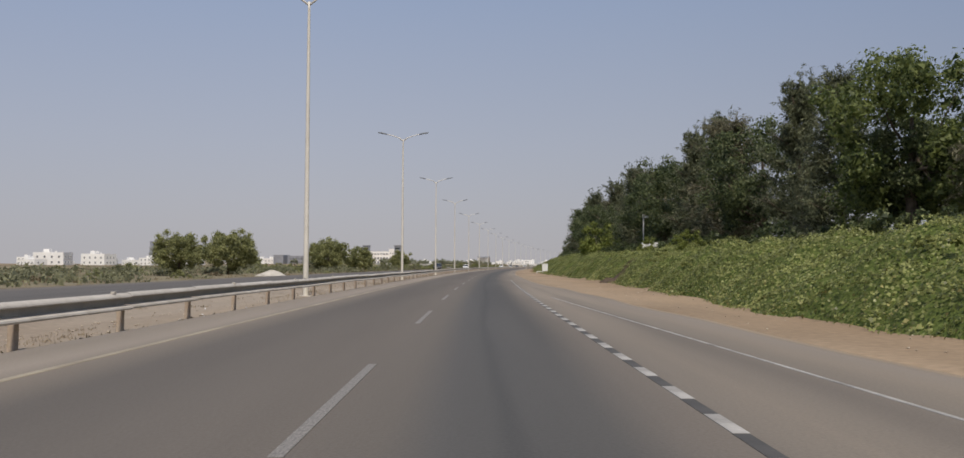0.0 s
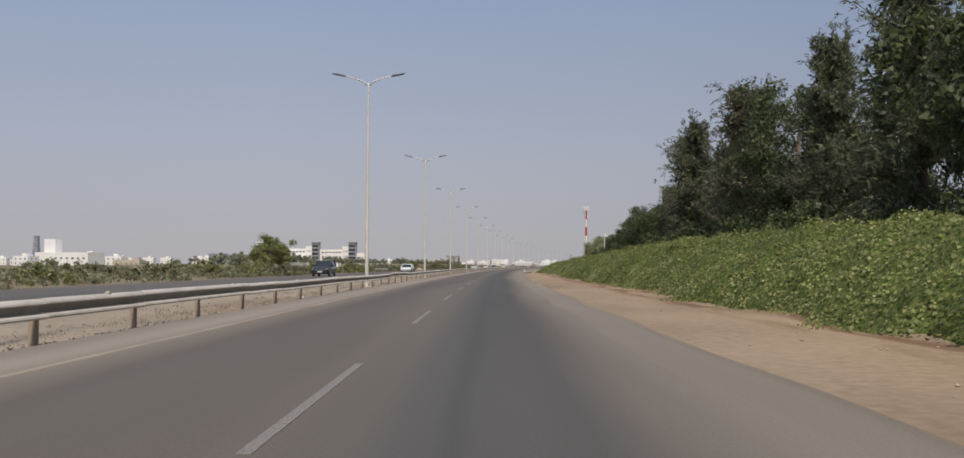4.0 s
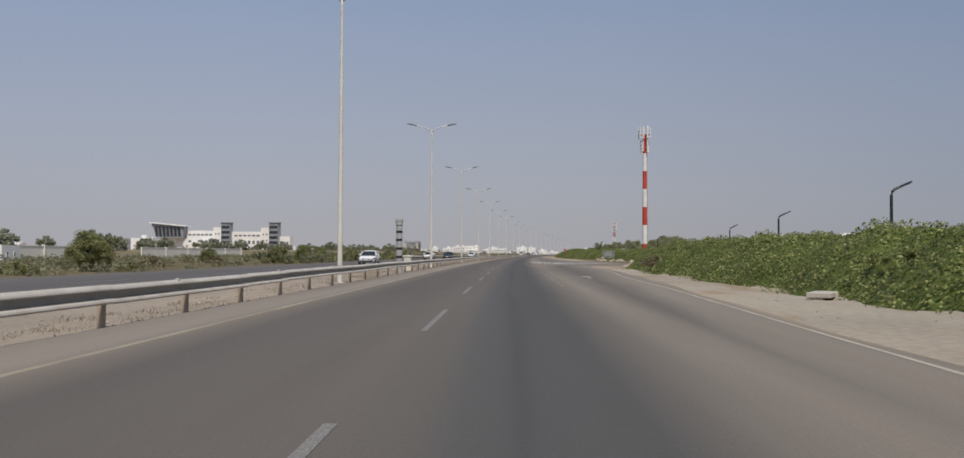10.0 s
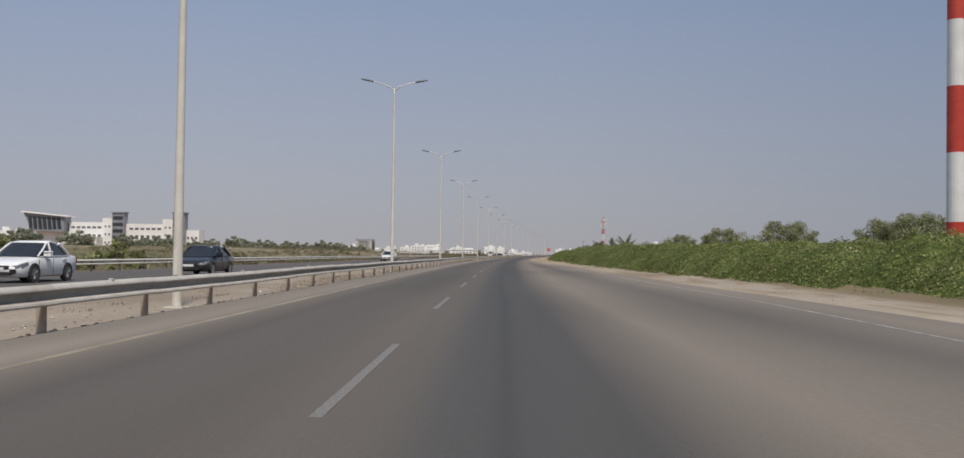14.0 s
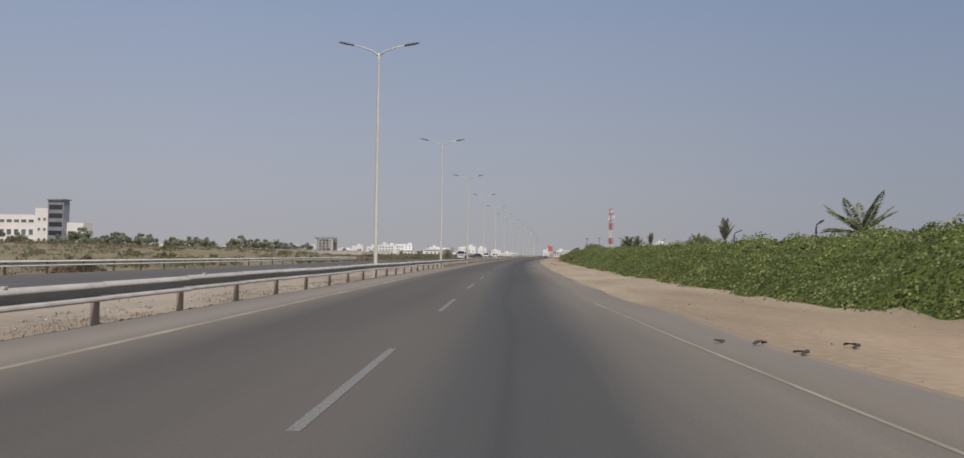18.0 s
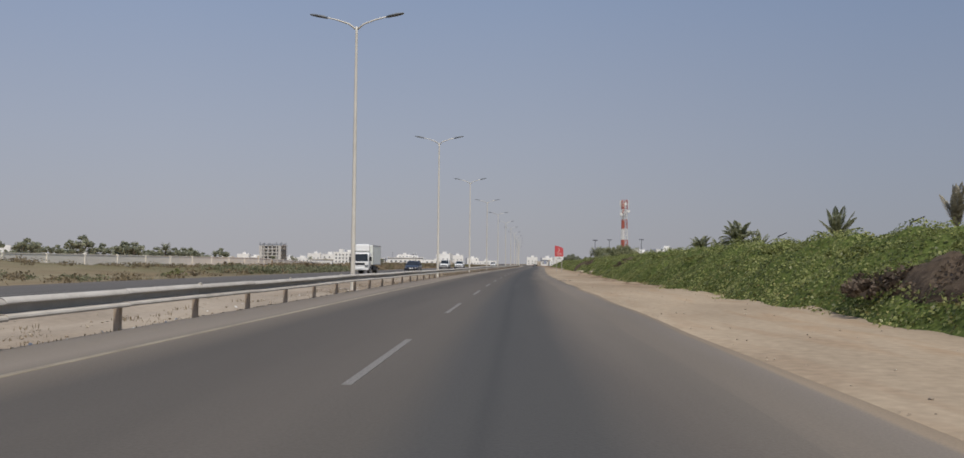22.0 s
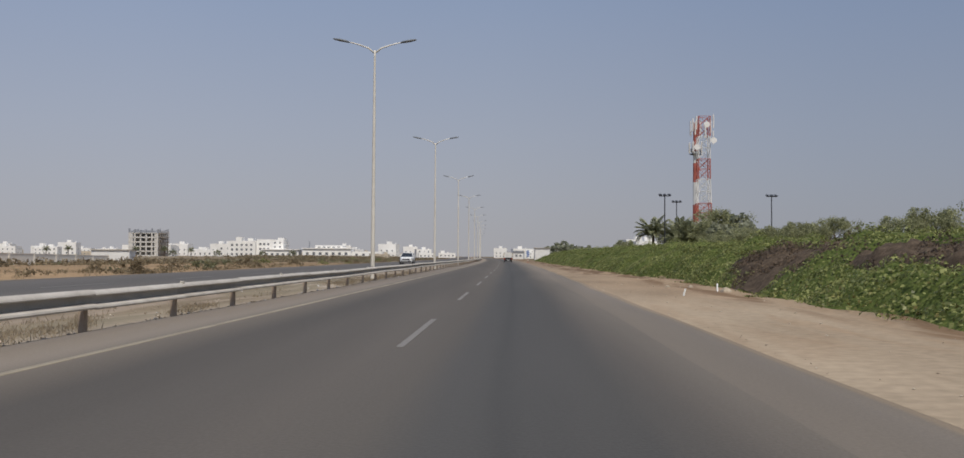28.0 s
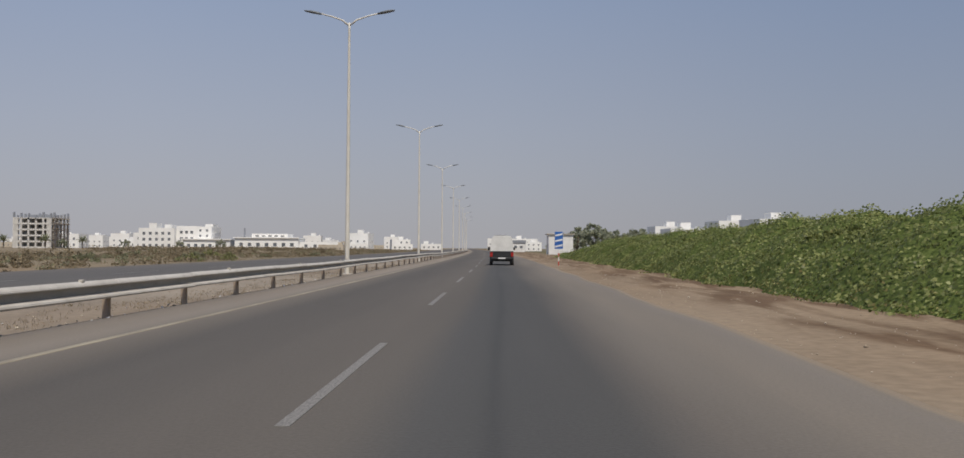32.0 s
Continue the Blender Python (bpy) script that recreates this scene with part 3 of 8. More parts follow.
def bank(s, o):
    """The height of the bank's soil."""
    f = foot(s)
    c = np.maximum(13.5, f + 3.4)
    u = np.clip((o - f) / (c - f), 0, 1)
    up = u * (1.42 - 0.42 * u)
    down = 1 - 0.35 * np.clip((o - c) / 12, 0, 1) - 0.65 * np.clip((o - c - 14) / 30, 0, 1)
    top = np.maximum(crest(s) - 0.4, 0)
    return top * up * np.maximum(down, 0)


def ripple(s, o):
    return (np.sin(s * 0.21 + o * 0.5) + np.sin(s * 0.53 - o * 0.31 + 2) + np.sin(s * 1.3 + o * 1.7) * 0.4 + np.sin(o * 2.2 - s * 0.7) * 0.4) / 2.8


def ground_z(s, o):
    s, o = np.broadcast_arrays(np.asarray(s, float), np.asarray(o, float))
    z = np.full(s.shape, -0.05)
    med = np.clip(1 - np.abs(o + 8.3) / 2.2, 0, 1)
    z = z - 0.16 * med + 0.03 * ripple(s * 1.7, o * 2) * (med > 0)
    left = np.clip((-21.8 - o) / 4, 0, 1)
    far = np.clip((-30 - o) / 40, 0, 1)
    ridge = np.clip((-34 - o) / 30, 0, 1) * np.clip((s - 620) / 60, 0, 1) * np.clip((900 - s) / 60, 0, 1) * np.clip((o + 260) / 60, 0, 1)
    z = z + left * (-0.22 + 0.16 * ripple(s * 0.6, o * 0.4)) + far * 0.3 + 1.9 * ridge
    dip = np.clip((s - 1015) / 135, 0, 1) * np.clip((1330 - s) / 60, 0, 1) * np.clip((-40 - o) / 35, 0, 1) * np.clip((o + 210) / 60, 0, 1)
    z = z - 1.35 * dip
    verge = np.clip((o - edge(s) - 0.3) / 1.5, 0, 1) * (o > 0)
    z = z + verge * (0.045 * ripple(s, o) + 0.01) + 0.044 * np.clip((o - edge(s) + 0.25) / 0.25, 0, 1) * (o > 0)
    z = z + 0.16 * np.exp(-((s - 304) / 8.0) ** 2 - ((o - 6.6) / 0.9) ** 2)
    # a low windrow of scraped soil along the last stretch of verge
    f = foot(s)
    z = z + np.clip((s - 985) / 20, 0, 1) * (0.05 + 0.05 * np.sin(s * 0.43) + 0.03 * np.sin(s * 1.1 + 1)) * (np.exp(-((o - f + 1.0) / 0.45) ** 2) + 0.7 * np.exp(-((o - f + 2.3) / 0.4) ** 2)) * (o < f + 1) * (o > edge(s) + 0.5)
    return z + bank(s, o)


ss_ = np.concatenate([[-3000, -1200, -500, -250, -120, -60, -40], np.arange(-24, 1262, 2.5), np.arange(1275, 1600, 25), [1700, 1900, 2300, 3000, 4500]])
oo_ = np.concatenate([[-3000, -1600, -900, -500, -300, -200, -140, -100, -80, -65, -52, -44, -38, -33, -29, -26, -24, -22.6, -21.6, -20, -16, -12, -10.8, -10, -9.2, -8.4,
                       -7.6, -6.8, -6, -5.4, -5, -2, 2, 4], np.arange(4.6, 14.6, 0.5), [15.2, 16, 17, 18.5, 20, 23, 27, 31, 36, 44, 56, 75, 110, 180, 320, 600, 1100, 2000]])
S_, O_ = np.meshgrid(ss_, oo_, indexing="ij")
sink = 0.16 * np.clip((O_ - foot(S_)) / 0.6, 0, 1) * (O_ < 24) * (crest(S_) > 0.3)
G = at(S_.ravel(), O_.ravel(), (ground_z(S_, O_) - sink).ravel())
ground = put("ground", grid_mesh("ground", G, len(ss_), len(oo_), M_GROUND, np.stack([O_.ravel(), S_.ravel()], 1)))
tagged(ground, "sandy roadside ground with dry soil and gravel", "ground", kind="structure")


def strip(name, s, left, right, z, mat, thick=0.12, cols=6):
    """A slab along the road between two edges, with side skirts."""
    s = np.asarray(s, float)
    left, right = np.broadcast_to(left, s.shape), np.broadcast_to(right, s.shape)
    f = np.linspace(0, 1, cols)
    O = left[:, None] * (1 - f) + right[:, None] * f
    O = np.concatenate([left[:, None], O, right[:, None]], 1)
    Z = np.full(O.shape, z)
    Z[:, 0] = Z[:, -1] = z - thick
    S = np.repeat(s[:, None], O.shape[1], 1)
    V = at(S.ravel(), O.ravel(), Z.ravel())
    return grid_mesh(name, V, O.shape[0], O.shape[1], mat, np.stack([O.ravel(), S.ravel()], 1), smooth=False)


s_road = np.concatenate([[-1500, -600, -200, -100], np.arange(-60, 448, 4.0), np.arange(448, 480, 0.5), np.arange(480, 1560, 4.0), [1700, 2100, 3000, 4200]])
re_ = edge(s_road) + 0.07 * np.sin(s_road * 1.1) + 0.05 * np.sin(s_road * 2.7)
in_ = re_ - 1.1
c1 = np.minimum(3.9, in_ - 0.02)
c2 = (c1 + in_) / 2
wide = np.clip((in_ - 3.9) / 2, 0, 1)
RO = np.concatenate([np.stack([np.full(len(s_road), v) for v in (-5.15, -5.15, -3, 0, 3)] + [c1, c2], 1), (re_[:, None] - np.array([1.1, 0.7, 0.35, 0.0, 0.0]))], 1)
RU = np.concatenate([RO[:, :6], (3.92 - 1.05 * wide)[:, None], np.tile([3.95, 4.3, 4.7, 5.15, 5.15], (len(s_road), 1))], 1)
RU[:, 6] = np.maximum(RU[:, 6], np.minimum(RU[:, 5], 3.9) - 1.05 * wide)
RZ = np.tile([-0.12] + [0.0] * 10 + [-0.12], (len(s_road), 1))
RS = np.repeat(s_road[:, None], 12, 1)
road = put("road", grid_mesh("road", at(RS.ravel(), RO.ravel(), RZ.ravel()), len(s_road), 12, M_ROAD, np.stack([RU.ravel(), RS.ravel()], 1), smooth=False))
tagged(road, "worn grey asphalt carriageway with dusty shoulders", "road", kind="structure")
s_road2 = np.concatenate([[-1500, -600, -200], np.arange(-100, 1560, 10.0), [1700, 2100, 3000, 4200]])
road2 = put("road_opposite", strip("road_opposite", s_road2, -21.2 + 0.12 * np.sin(s_road2 * 0.3), -10.6, 0.0, M_ROAD2))
tagged(road2, "grey asphalt carriageway for oncoming traffic", "road", kind="structure")


# ---------------------------------------------------------------- painted lines
def ribbon(name, pts, width, mat, label, z=0.005, step=2.0, parent=None):
    pts = np.array(pts, float)
    d = np.concatenate([[0], np.cumsum(np.hypot(*np.diff(pts, axis=0).T))])
    q = np.linspace(0, d[-1], max(2, int(d[-1] / step) + 1))
    s, o = np.interp(q, d, pts[:, 0]), np.interp(q, d, pts[:, 1])
    ts, to = np.gradient(s), np.gradient(o)
    ln = np.hypot(ts, to)
    ns, no = -to / ln, ts / ln
    S = np.stack([s - ns * width / 2, s - ns * width / 2, s + ns * width / 2, s + ns * width / 2], 1)
    O = np.stack([o - no * width / 2, o - no * width / 2, o + no * width / 2, o + no * width / 2], 1)
    Z = np.tile([z - 0.004, z, z, z - 0.004], (len(q), 1))
    ob = put(name, grid_mesh(name, at(S.ravel(), O.ravel(), Z.ravel()), len(q), 4, mat, smooth=False), parent)
    return tagged(ob, label, "road marking", kind="structure") if parent is None else ob


ribbon("edge_line_left", [(s, -3.65) for s in range(-100, 1600, 20)], 0.13, M_YELLOW, "faded yellow edge line along the median shoulder")
ribbon("edge_line_opposite", [(s, -11.6) for s in range(-100, 1600, 20)], 0.13, M_YELLOW, "faded yellow edge line of the opposite carriageway")
ribbon("edge_line_right", [(-60, 6.0), (-10, 5.6), (10.4, 5.17), (19.3, 4.85), (30, 4.4), (38, 4.05)], 0.065, M_WHITE_LINE, "worn white edge line beside the merging lane")
ribbon("edge_line_exit", [(330, 3.15), (333, 3.38), (336, 3.7), (341, 4.15), (349, 4.62), (360, 5.35), (370, 5.9), (377, 6.2), (393, 7.0), (401, 7.15), (410, 7.35), (421, 8.05), (434, 8.25),
                          (441, 8.3)], 0.095, M_CREAMLINE, "worn yellowish edge line of the turn-off lane")
ribbon("edge_line_entry", [(506, 8.1), (514, 8.25), (525, 8.5), (560, 7.8), (594, 6.55), (608.5, 6.05), (615, 5.5)], 0.085, M_WHITE_LINE, "worn pale edge line of the joining lane")
ribbon("edge_line_entry_end", [(615, 5.5), (630, 4.7), (638, 4.3), (646, 3.98), (655, 3.7)], 0.06, M_YELLOW, "nearly worn-off end of the joining lane's edge line")
ribbon("kerb_line", [(451.0, 2.95), (452.95, 3.28), (454.2, 3.5), (455.5, 3.78), (457.2, 4.26), (459.9, 5.22), (461.3, 6.06)], 0.15, M_YELLOWNEW,
       "yellow line curving round the junction mouth", step=0.5)
ribbon("kerb_line_far", [(461.3, 6.06), (463.6, 7.4), (465.5, 9.2), (466.8, 12)], 0.06, M_PAINT, "nearly worn-off line round the junction mouth", step=0.5)
ribbon("tyre_mark", [(358.5, 4.85), (357.2, 4.57), (355.4, 4.1), (353.8, 3.76), (350.4, 3.42), (348.4, 3.39), (346.6, 3.47)], 0.13, M_TAR, "dark curved tyre mark on the turn-off lane", step=0.4)


def dash_mesh(name, length, width, mat):
    bm = bmesh.new()
    box(bm, -width / 2, -length / 2, 0.0, width / 2, length / 2, 0.006)
    return bm_mesh(name, bm, mat)


lane_dash = dash_mesh("lane_dash", 5.4, 0.105, M_PAINT)
lane_line = thing("lane_line", Matrix(), "worn white broken line between the two lanes", "road marking", kind="structure")
for k in range(-8, 112):
    put("dash", lane_dash, lane_line, spot(13.1 * k + 11.6, 0.0 + 0.02 * math.sin(k * 1.7)))
far_line = thing("lane_line_opposite", Matrix(), "worn white broken line of the opposite carriageway", "road marking", kind="structure")
for k in range(-4, 90):
    put("dash", lane_dash, far_line, spot(13.1 * k + 5.0, -15.25))
short_dash = dash_mesh("short_dash", 0.85, 0.13, M_WHITE_LINE)
black_dash = dash_mesh("black_dash", 0.85, 0.13, M_TAR)
merge_line = thing("merge_line", Matrix(), "short thick white dashes beside the merging lane", "road marking", kind="structure")
for k in range(-12, 40):
    q = 1.72 * k + 10.2
    put("dash", short_dash, merge_line, spot(q, 3.16 + 0.0042 * max(0.0, q)))
    put("dark_dash", black_dash, merge_line, spot(q + 0.86, 3.16 + 0.0042 * max(0.0, q), -0.002))
worn_dash = dash_mesh("worn_dash", 0.6, 0.05, M_WHITE_LINE)
exit_line = thing("exit_line", Matrix(), "nearly worn-off short dashes beside the turn-off lane", "road marking", kind="structure")
for k in range(0, 26):
    if k % 3 != 2:
        put("dash", worn_dash, exit_line, spot(396 + 2.4 * k, 3.35))
hatching = thing("hatching", Matrix(), "white diagonal hatching on the junction's traffic island", "road marking", kind="structure")
for k in range(11):
    s0 = 473.2 + 2.0 * k
    u = (s0 - 455) / 3.8
    cut = [(0.0, u)] if k not in (4, 5, 8) else [(0.0, u * 0.3), (u * 0.36, u * 0.62), (u * 0.7, u)]
    for a, b in cut:
        ribbon("hatch_stripe", [(s0 - 1.52 * a, 3.4 + a), (s0 - 1.52 * b, 3.4 + b)], 0.2, M_HATCH, "", parent=hatching, step=0.8)
ribbon("hatching_edge", [(495, 3.6), (487, 6.4), (480.5, 8.9), (474, 11.6)], 0.2, M_HATCH, "white line closing the hatched island", step=1.0)
ribbon("stop_dash", [(454.8, 6.3), (455.2, 7.7)], 0.25, M_PAINT, "worn white dash in the junction mouth", step=0.5)


def road_arrow():
    """A straight arrow with a barb to the side."""
    bm = bmesh.new()
    pts = [(-0.06, -2.0), (0.06, -2.0), (0.06, 0.9), (0.36, 0.75), (0.0, 2.3), (-0.36, 0.75), (-0.06, 0.9)]
    lo = [bm.verts.new((x, y, 0.0)) for x, y in pts]
    bm.faces.new(lo)
    r = bmesh.ops.extrude_face_region(bm, geom=bm.faces[:])
    for v in r["geom"]:
        if isinstance(v, bmesh.types.BMVert):
            v.co.z += 0.006
    bmesh.ops.recalc_face_normals(bm, faces=bm.faces[:])
    ob = put("road_arrow", bm_mesh("road_arrow", bm, M_WHITE_LINE), None, spot(408.6, 5.4))
    tagged(ob, "white painted arrow on the turn-off lane", "road marking", kind="structure")


road_arrow()

# ---------------------------------------------------------------- guard rails


def beam_section():
    """The W profile of a guard rail beam, facing +x: (x, z) from top to bottom."""
    return [(-0.04, 0.318), (-0.01, 0.316), (0.035, 0.296), (0.065, 0.268), (0.075, 0.244), (0.065, 0.226), (-0.07, 0.212), (-0.07, 0.1), (0.055, 0.09), (0.1, 0.066), (0.112, 0.038), (0.09, 0.008), (0.0, 0.0)]


def beam_mesh(name, length, face=1.0):
    bm = bmesh.new()
    prof = [(x * face, z) for x, z in beam_section()]
    back = [(x - 0.006 * face, z) for x, z in prof[::-1]]
    ring = prof + back
    loft(bm, [[(x, y, z) for x, z in ring] for y in (-length / 2, length / 2)])
    return bm_mesh(name, bm, M_STEEL)


def rail_post_mesh(name, h):
    bm = bmesh.new()
    box(bm, -0.10, -0.07, -0.3, 0.006, 0.07, h, 0.012)
    return bm_mesh(name, bm, M_STEEL_POST)


BEAM, RAIL_POST = beam_mesh("beam", 3.93), rail_post_mesh("post", 0.64)
rail = thing("median_guardrail", Matrix(), "long galvanised steel guardrail with corrugated beam along the median", "guardrail")
rng = np.random.default_rng(4)
for k in range(-19, 286):
    s = 55.4 + 3.9145 * k
    dz = 0.025 * math.sin(s * 0.05) + 0.012 * math.sin(s * 0.31) + (0.06 if 208 < s < 218 else 0.0)
    put("beam", BEAM, rail, spot(s + 1.957, -5.27, 0.35 + dz, turn=0.04 * math.sin(s * 0.4)))
    p = put("post", RAIL_POST, rail, spot(s, -5.36, 0.0 + dz, turn=float(rng.normal(0, 1.5))))
    p.rotation_euler[0] = float(rng.normal(0, 0.02))


def joined_rail(name, s0, s1, o, face, label, mat=M_STEEL):
    """A rail seen only far off or behind another: beam and posts in two meshes."""
    root = thing(name, Matrix(), label, "guardrail", kind="stuff")
    bm = bmesh.new()
    prof = [(x * face, z) for x, z in beam_section()]
    s = np.arange(s0, s1 + 0.1, 16.0)
    loft(bm, [[tuple(at(q, o + x, 0.30 + z)) for x, z in prof + [(x - 0.006 * face, z) for x, z in prof[::-1]]] for q in s])
    part("beam", bm, mat, root)
    bm = bmesh.new()
    for q in np.arange(s0, s1, 3.9145):
        p = at(q, o - 0.06 * face)
        box(bm, p[0] - 0.05, p[1] - 0.05, -0.3, p[0] + 0.05, p[1] + 0.05, 0.56)
    part("post_row", bm, M_STEEL_POST, root)
    return root


joined_rail("guardrail_far_stretch", 1171.5, 1500, -5.27, 1.0, "guardrail running on into the distance")
joined_rail("guardrail_outer", 541, 772, -22.6, 1.0, "pale steel guardrail on the far side of the opposite carriageway", M_POLE)
joined_rail("guardrail_outer_short", 316, 332, -22.6, 1.0, "short steel guardrail beyond the opposite carriageway")

refl = thing("rail_reflectors", Matrix(), "small pale reflector blocks on top of the guardrail", "reflector")
bm = bmesh.new()
box(bm, -0.03, -0.05, 0.0, 0.04, 0.05, 0.045, 0.008)
REFL = bm_mesh("reflector", bm, M_CONCRETE)
for k in range(0, 146):
    s = 3.5 + 8.0 * k
    put("reflector", REFL, refl, spot(s, -5.28, 0.655 + 0.025 * math.sin(s * 0.05) + 0.012 * math.sin(s * 0.31)))


def rail_stub():
    """Short guard rail by the verge whose end is bent down into the sand."""
    root = thing("verge_guardrail", Matrix(), "short steel guardrail stub with a ramped-down end in the sandy verge", "guardrail")
    prof = beam_section()
    line = [(315.8, 5.32, 0.33), (311.5, 5.27, 0.345), (307.6, 5.22, 0.345), (307.1, 5.22, 0.31), (305.4, 5.42, -0.12), (304.8, 5.5, -0.28)]
    bm = bmesh.new()
    ring = [(x, z) for x, z in prof] + [(x - 0.006, z) for x, z in prof[::-1]]
    loft(bm, [[tuple(at(s, o - x, z0 + z)) for x, z in ring] for s, o, z0 in line])
    part("beam", bm, M_STEEL, root)
    for s, o in ((314.9, 5.5), (311.05, 5.46), (307.2, 5.4)):
        bm = bmesh.new()
        box(bm, -0.05, -0.045, -0.3, 0.05, 0.045, 0.62)
        put("post", bm_mesh("post", bm, M_STEEL_POST), root, spot(s, o, 0))


rail_stub()

# ---------------------------------------------------------------- street lamps
SHIFT = [0.0, -0.17, 0.34, 0.17, -0.55, 0.32, 0.13, -0.16, 0.72, -0.26, -0.61, 0.67, 0.06, 0.03, -0.95, -0.39, -0.18, -0.16, 0.36, 0.13, 0.53, 0.36, 0.36, -0.14,
         -0.58, 0.13, -0.98, 0.4, 0.05, 0.38, -0.03]


def street_lamp():
    root = thing("street_lamp", spot(-40, -5.75), "tall pale tapered street lamp with two arms, standing in the median", "street lamp", "street lamps along the median")
    bm = bmesh.new()
    tube(bm, [(0, 0, -0.15), (0, 0, 0.05), (0, 0, 6), (0, 0, 11.7), (0, 0, 12.0)], [0.112, 0.11, 0.085, 0.055, 0.05], 12)
    part("pole", bm, M_POLE, root, smooth=True)
    bm = bmesh.new()
    box(bm, -0.24, -0.24, -0.3, 0.24, 0.24, 0.0, 0.03)
    part("footing", bm, M_CONCRETE, root, "concrete footing block")
    bm = bmesh.new()
    box(bm, -0.05, -0.122, 0.7, 0.05, -0.09, 1.25, 0.008)
    part("hatch", bm, M_POLE, root)
    for sx in (-1, 1):
        bm = bmesh.new()
        tube(bm, [(0, 0, 11.85), (0.35 * sx, 0, 12.13), (0.9 * sx, 0, 12.32), (1.45 * sx, 0, 12.46)], [0.045, 0.042, 0.036, 0.03], 8)
        part("arm", bm, M_POLE, root, smooth=True)
        bm = bmesh.new()
        a = [(1.35, 12.42, 0.07, 0.05), (1.5, 12.46, 0.15, 0.075), (1.85, 12.53, 0.17, 0.08), (2.1, 12.575, 0.13, 0.055), (2.18, 12.59, 0.06, 0.03)]
        loft(bm, [[(x * sx, y * w, z + dz * t) for y, dz in ((-1, -0.35), (-0.8, 0.4), (0, 1), (0.8, 0.4), (1, -0.35), (0, -0.7))] for x, z, w, t in a])
        head = part("lamp_head", bm, M_LAMP, root, "flat grey lantern", smooth=True)
    return root


lamp = street_lamp()
for k in range(0, 37):
    copy_thing(lamp, spot(40 * k + (SHIFT[k] if k < len(SHIFT) else 0.0), -5.75, -0.03, turn=float(rng.normal(0, 2))))

# ---------------------------------------------------------------- the creeper bank
DEAD = [(629, 11.6, 3.0, 1.1), (70, 11.2, 2.0, 1.2), (779.4, 11.0, 3.4, 0.7), (987.5, 11.6, 6.0, 1.5), (976, 11.9, 5.0, 0.9), (924, 11.1, 6.0, 1.2), (910, 11.8, 5.0, 0.9), (258, 10.4, 2.0, 1.0), (300, 12.5, 2.0, 0.8), (847.8, 12.0, 2.2, 0.9)]


def swell(s, o):
    """How thickly the creeper is heaped: swells and hollows of several sizes."""
    a = 0.5 + 0.2 * np.sin(s * 0.33 + o * 0.8) + 0.22 * np.sin(s * 0.86 - o * 0.75 + 1.3) + 0.2 * np.sin(s * 1.7 + o * 1.9 + 0.4) + 0.14 * np.sin(s * 3.1 - o * 2.6 + 2.0)
    return np.clip(a, 0, 1.15)


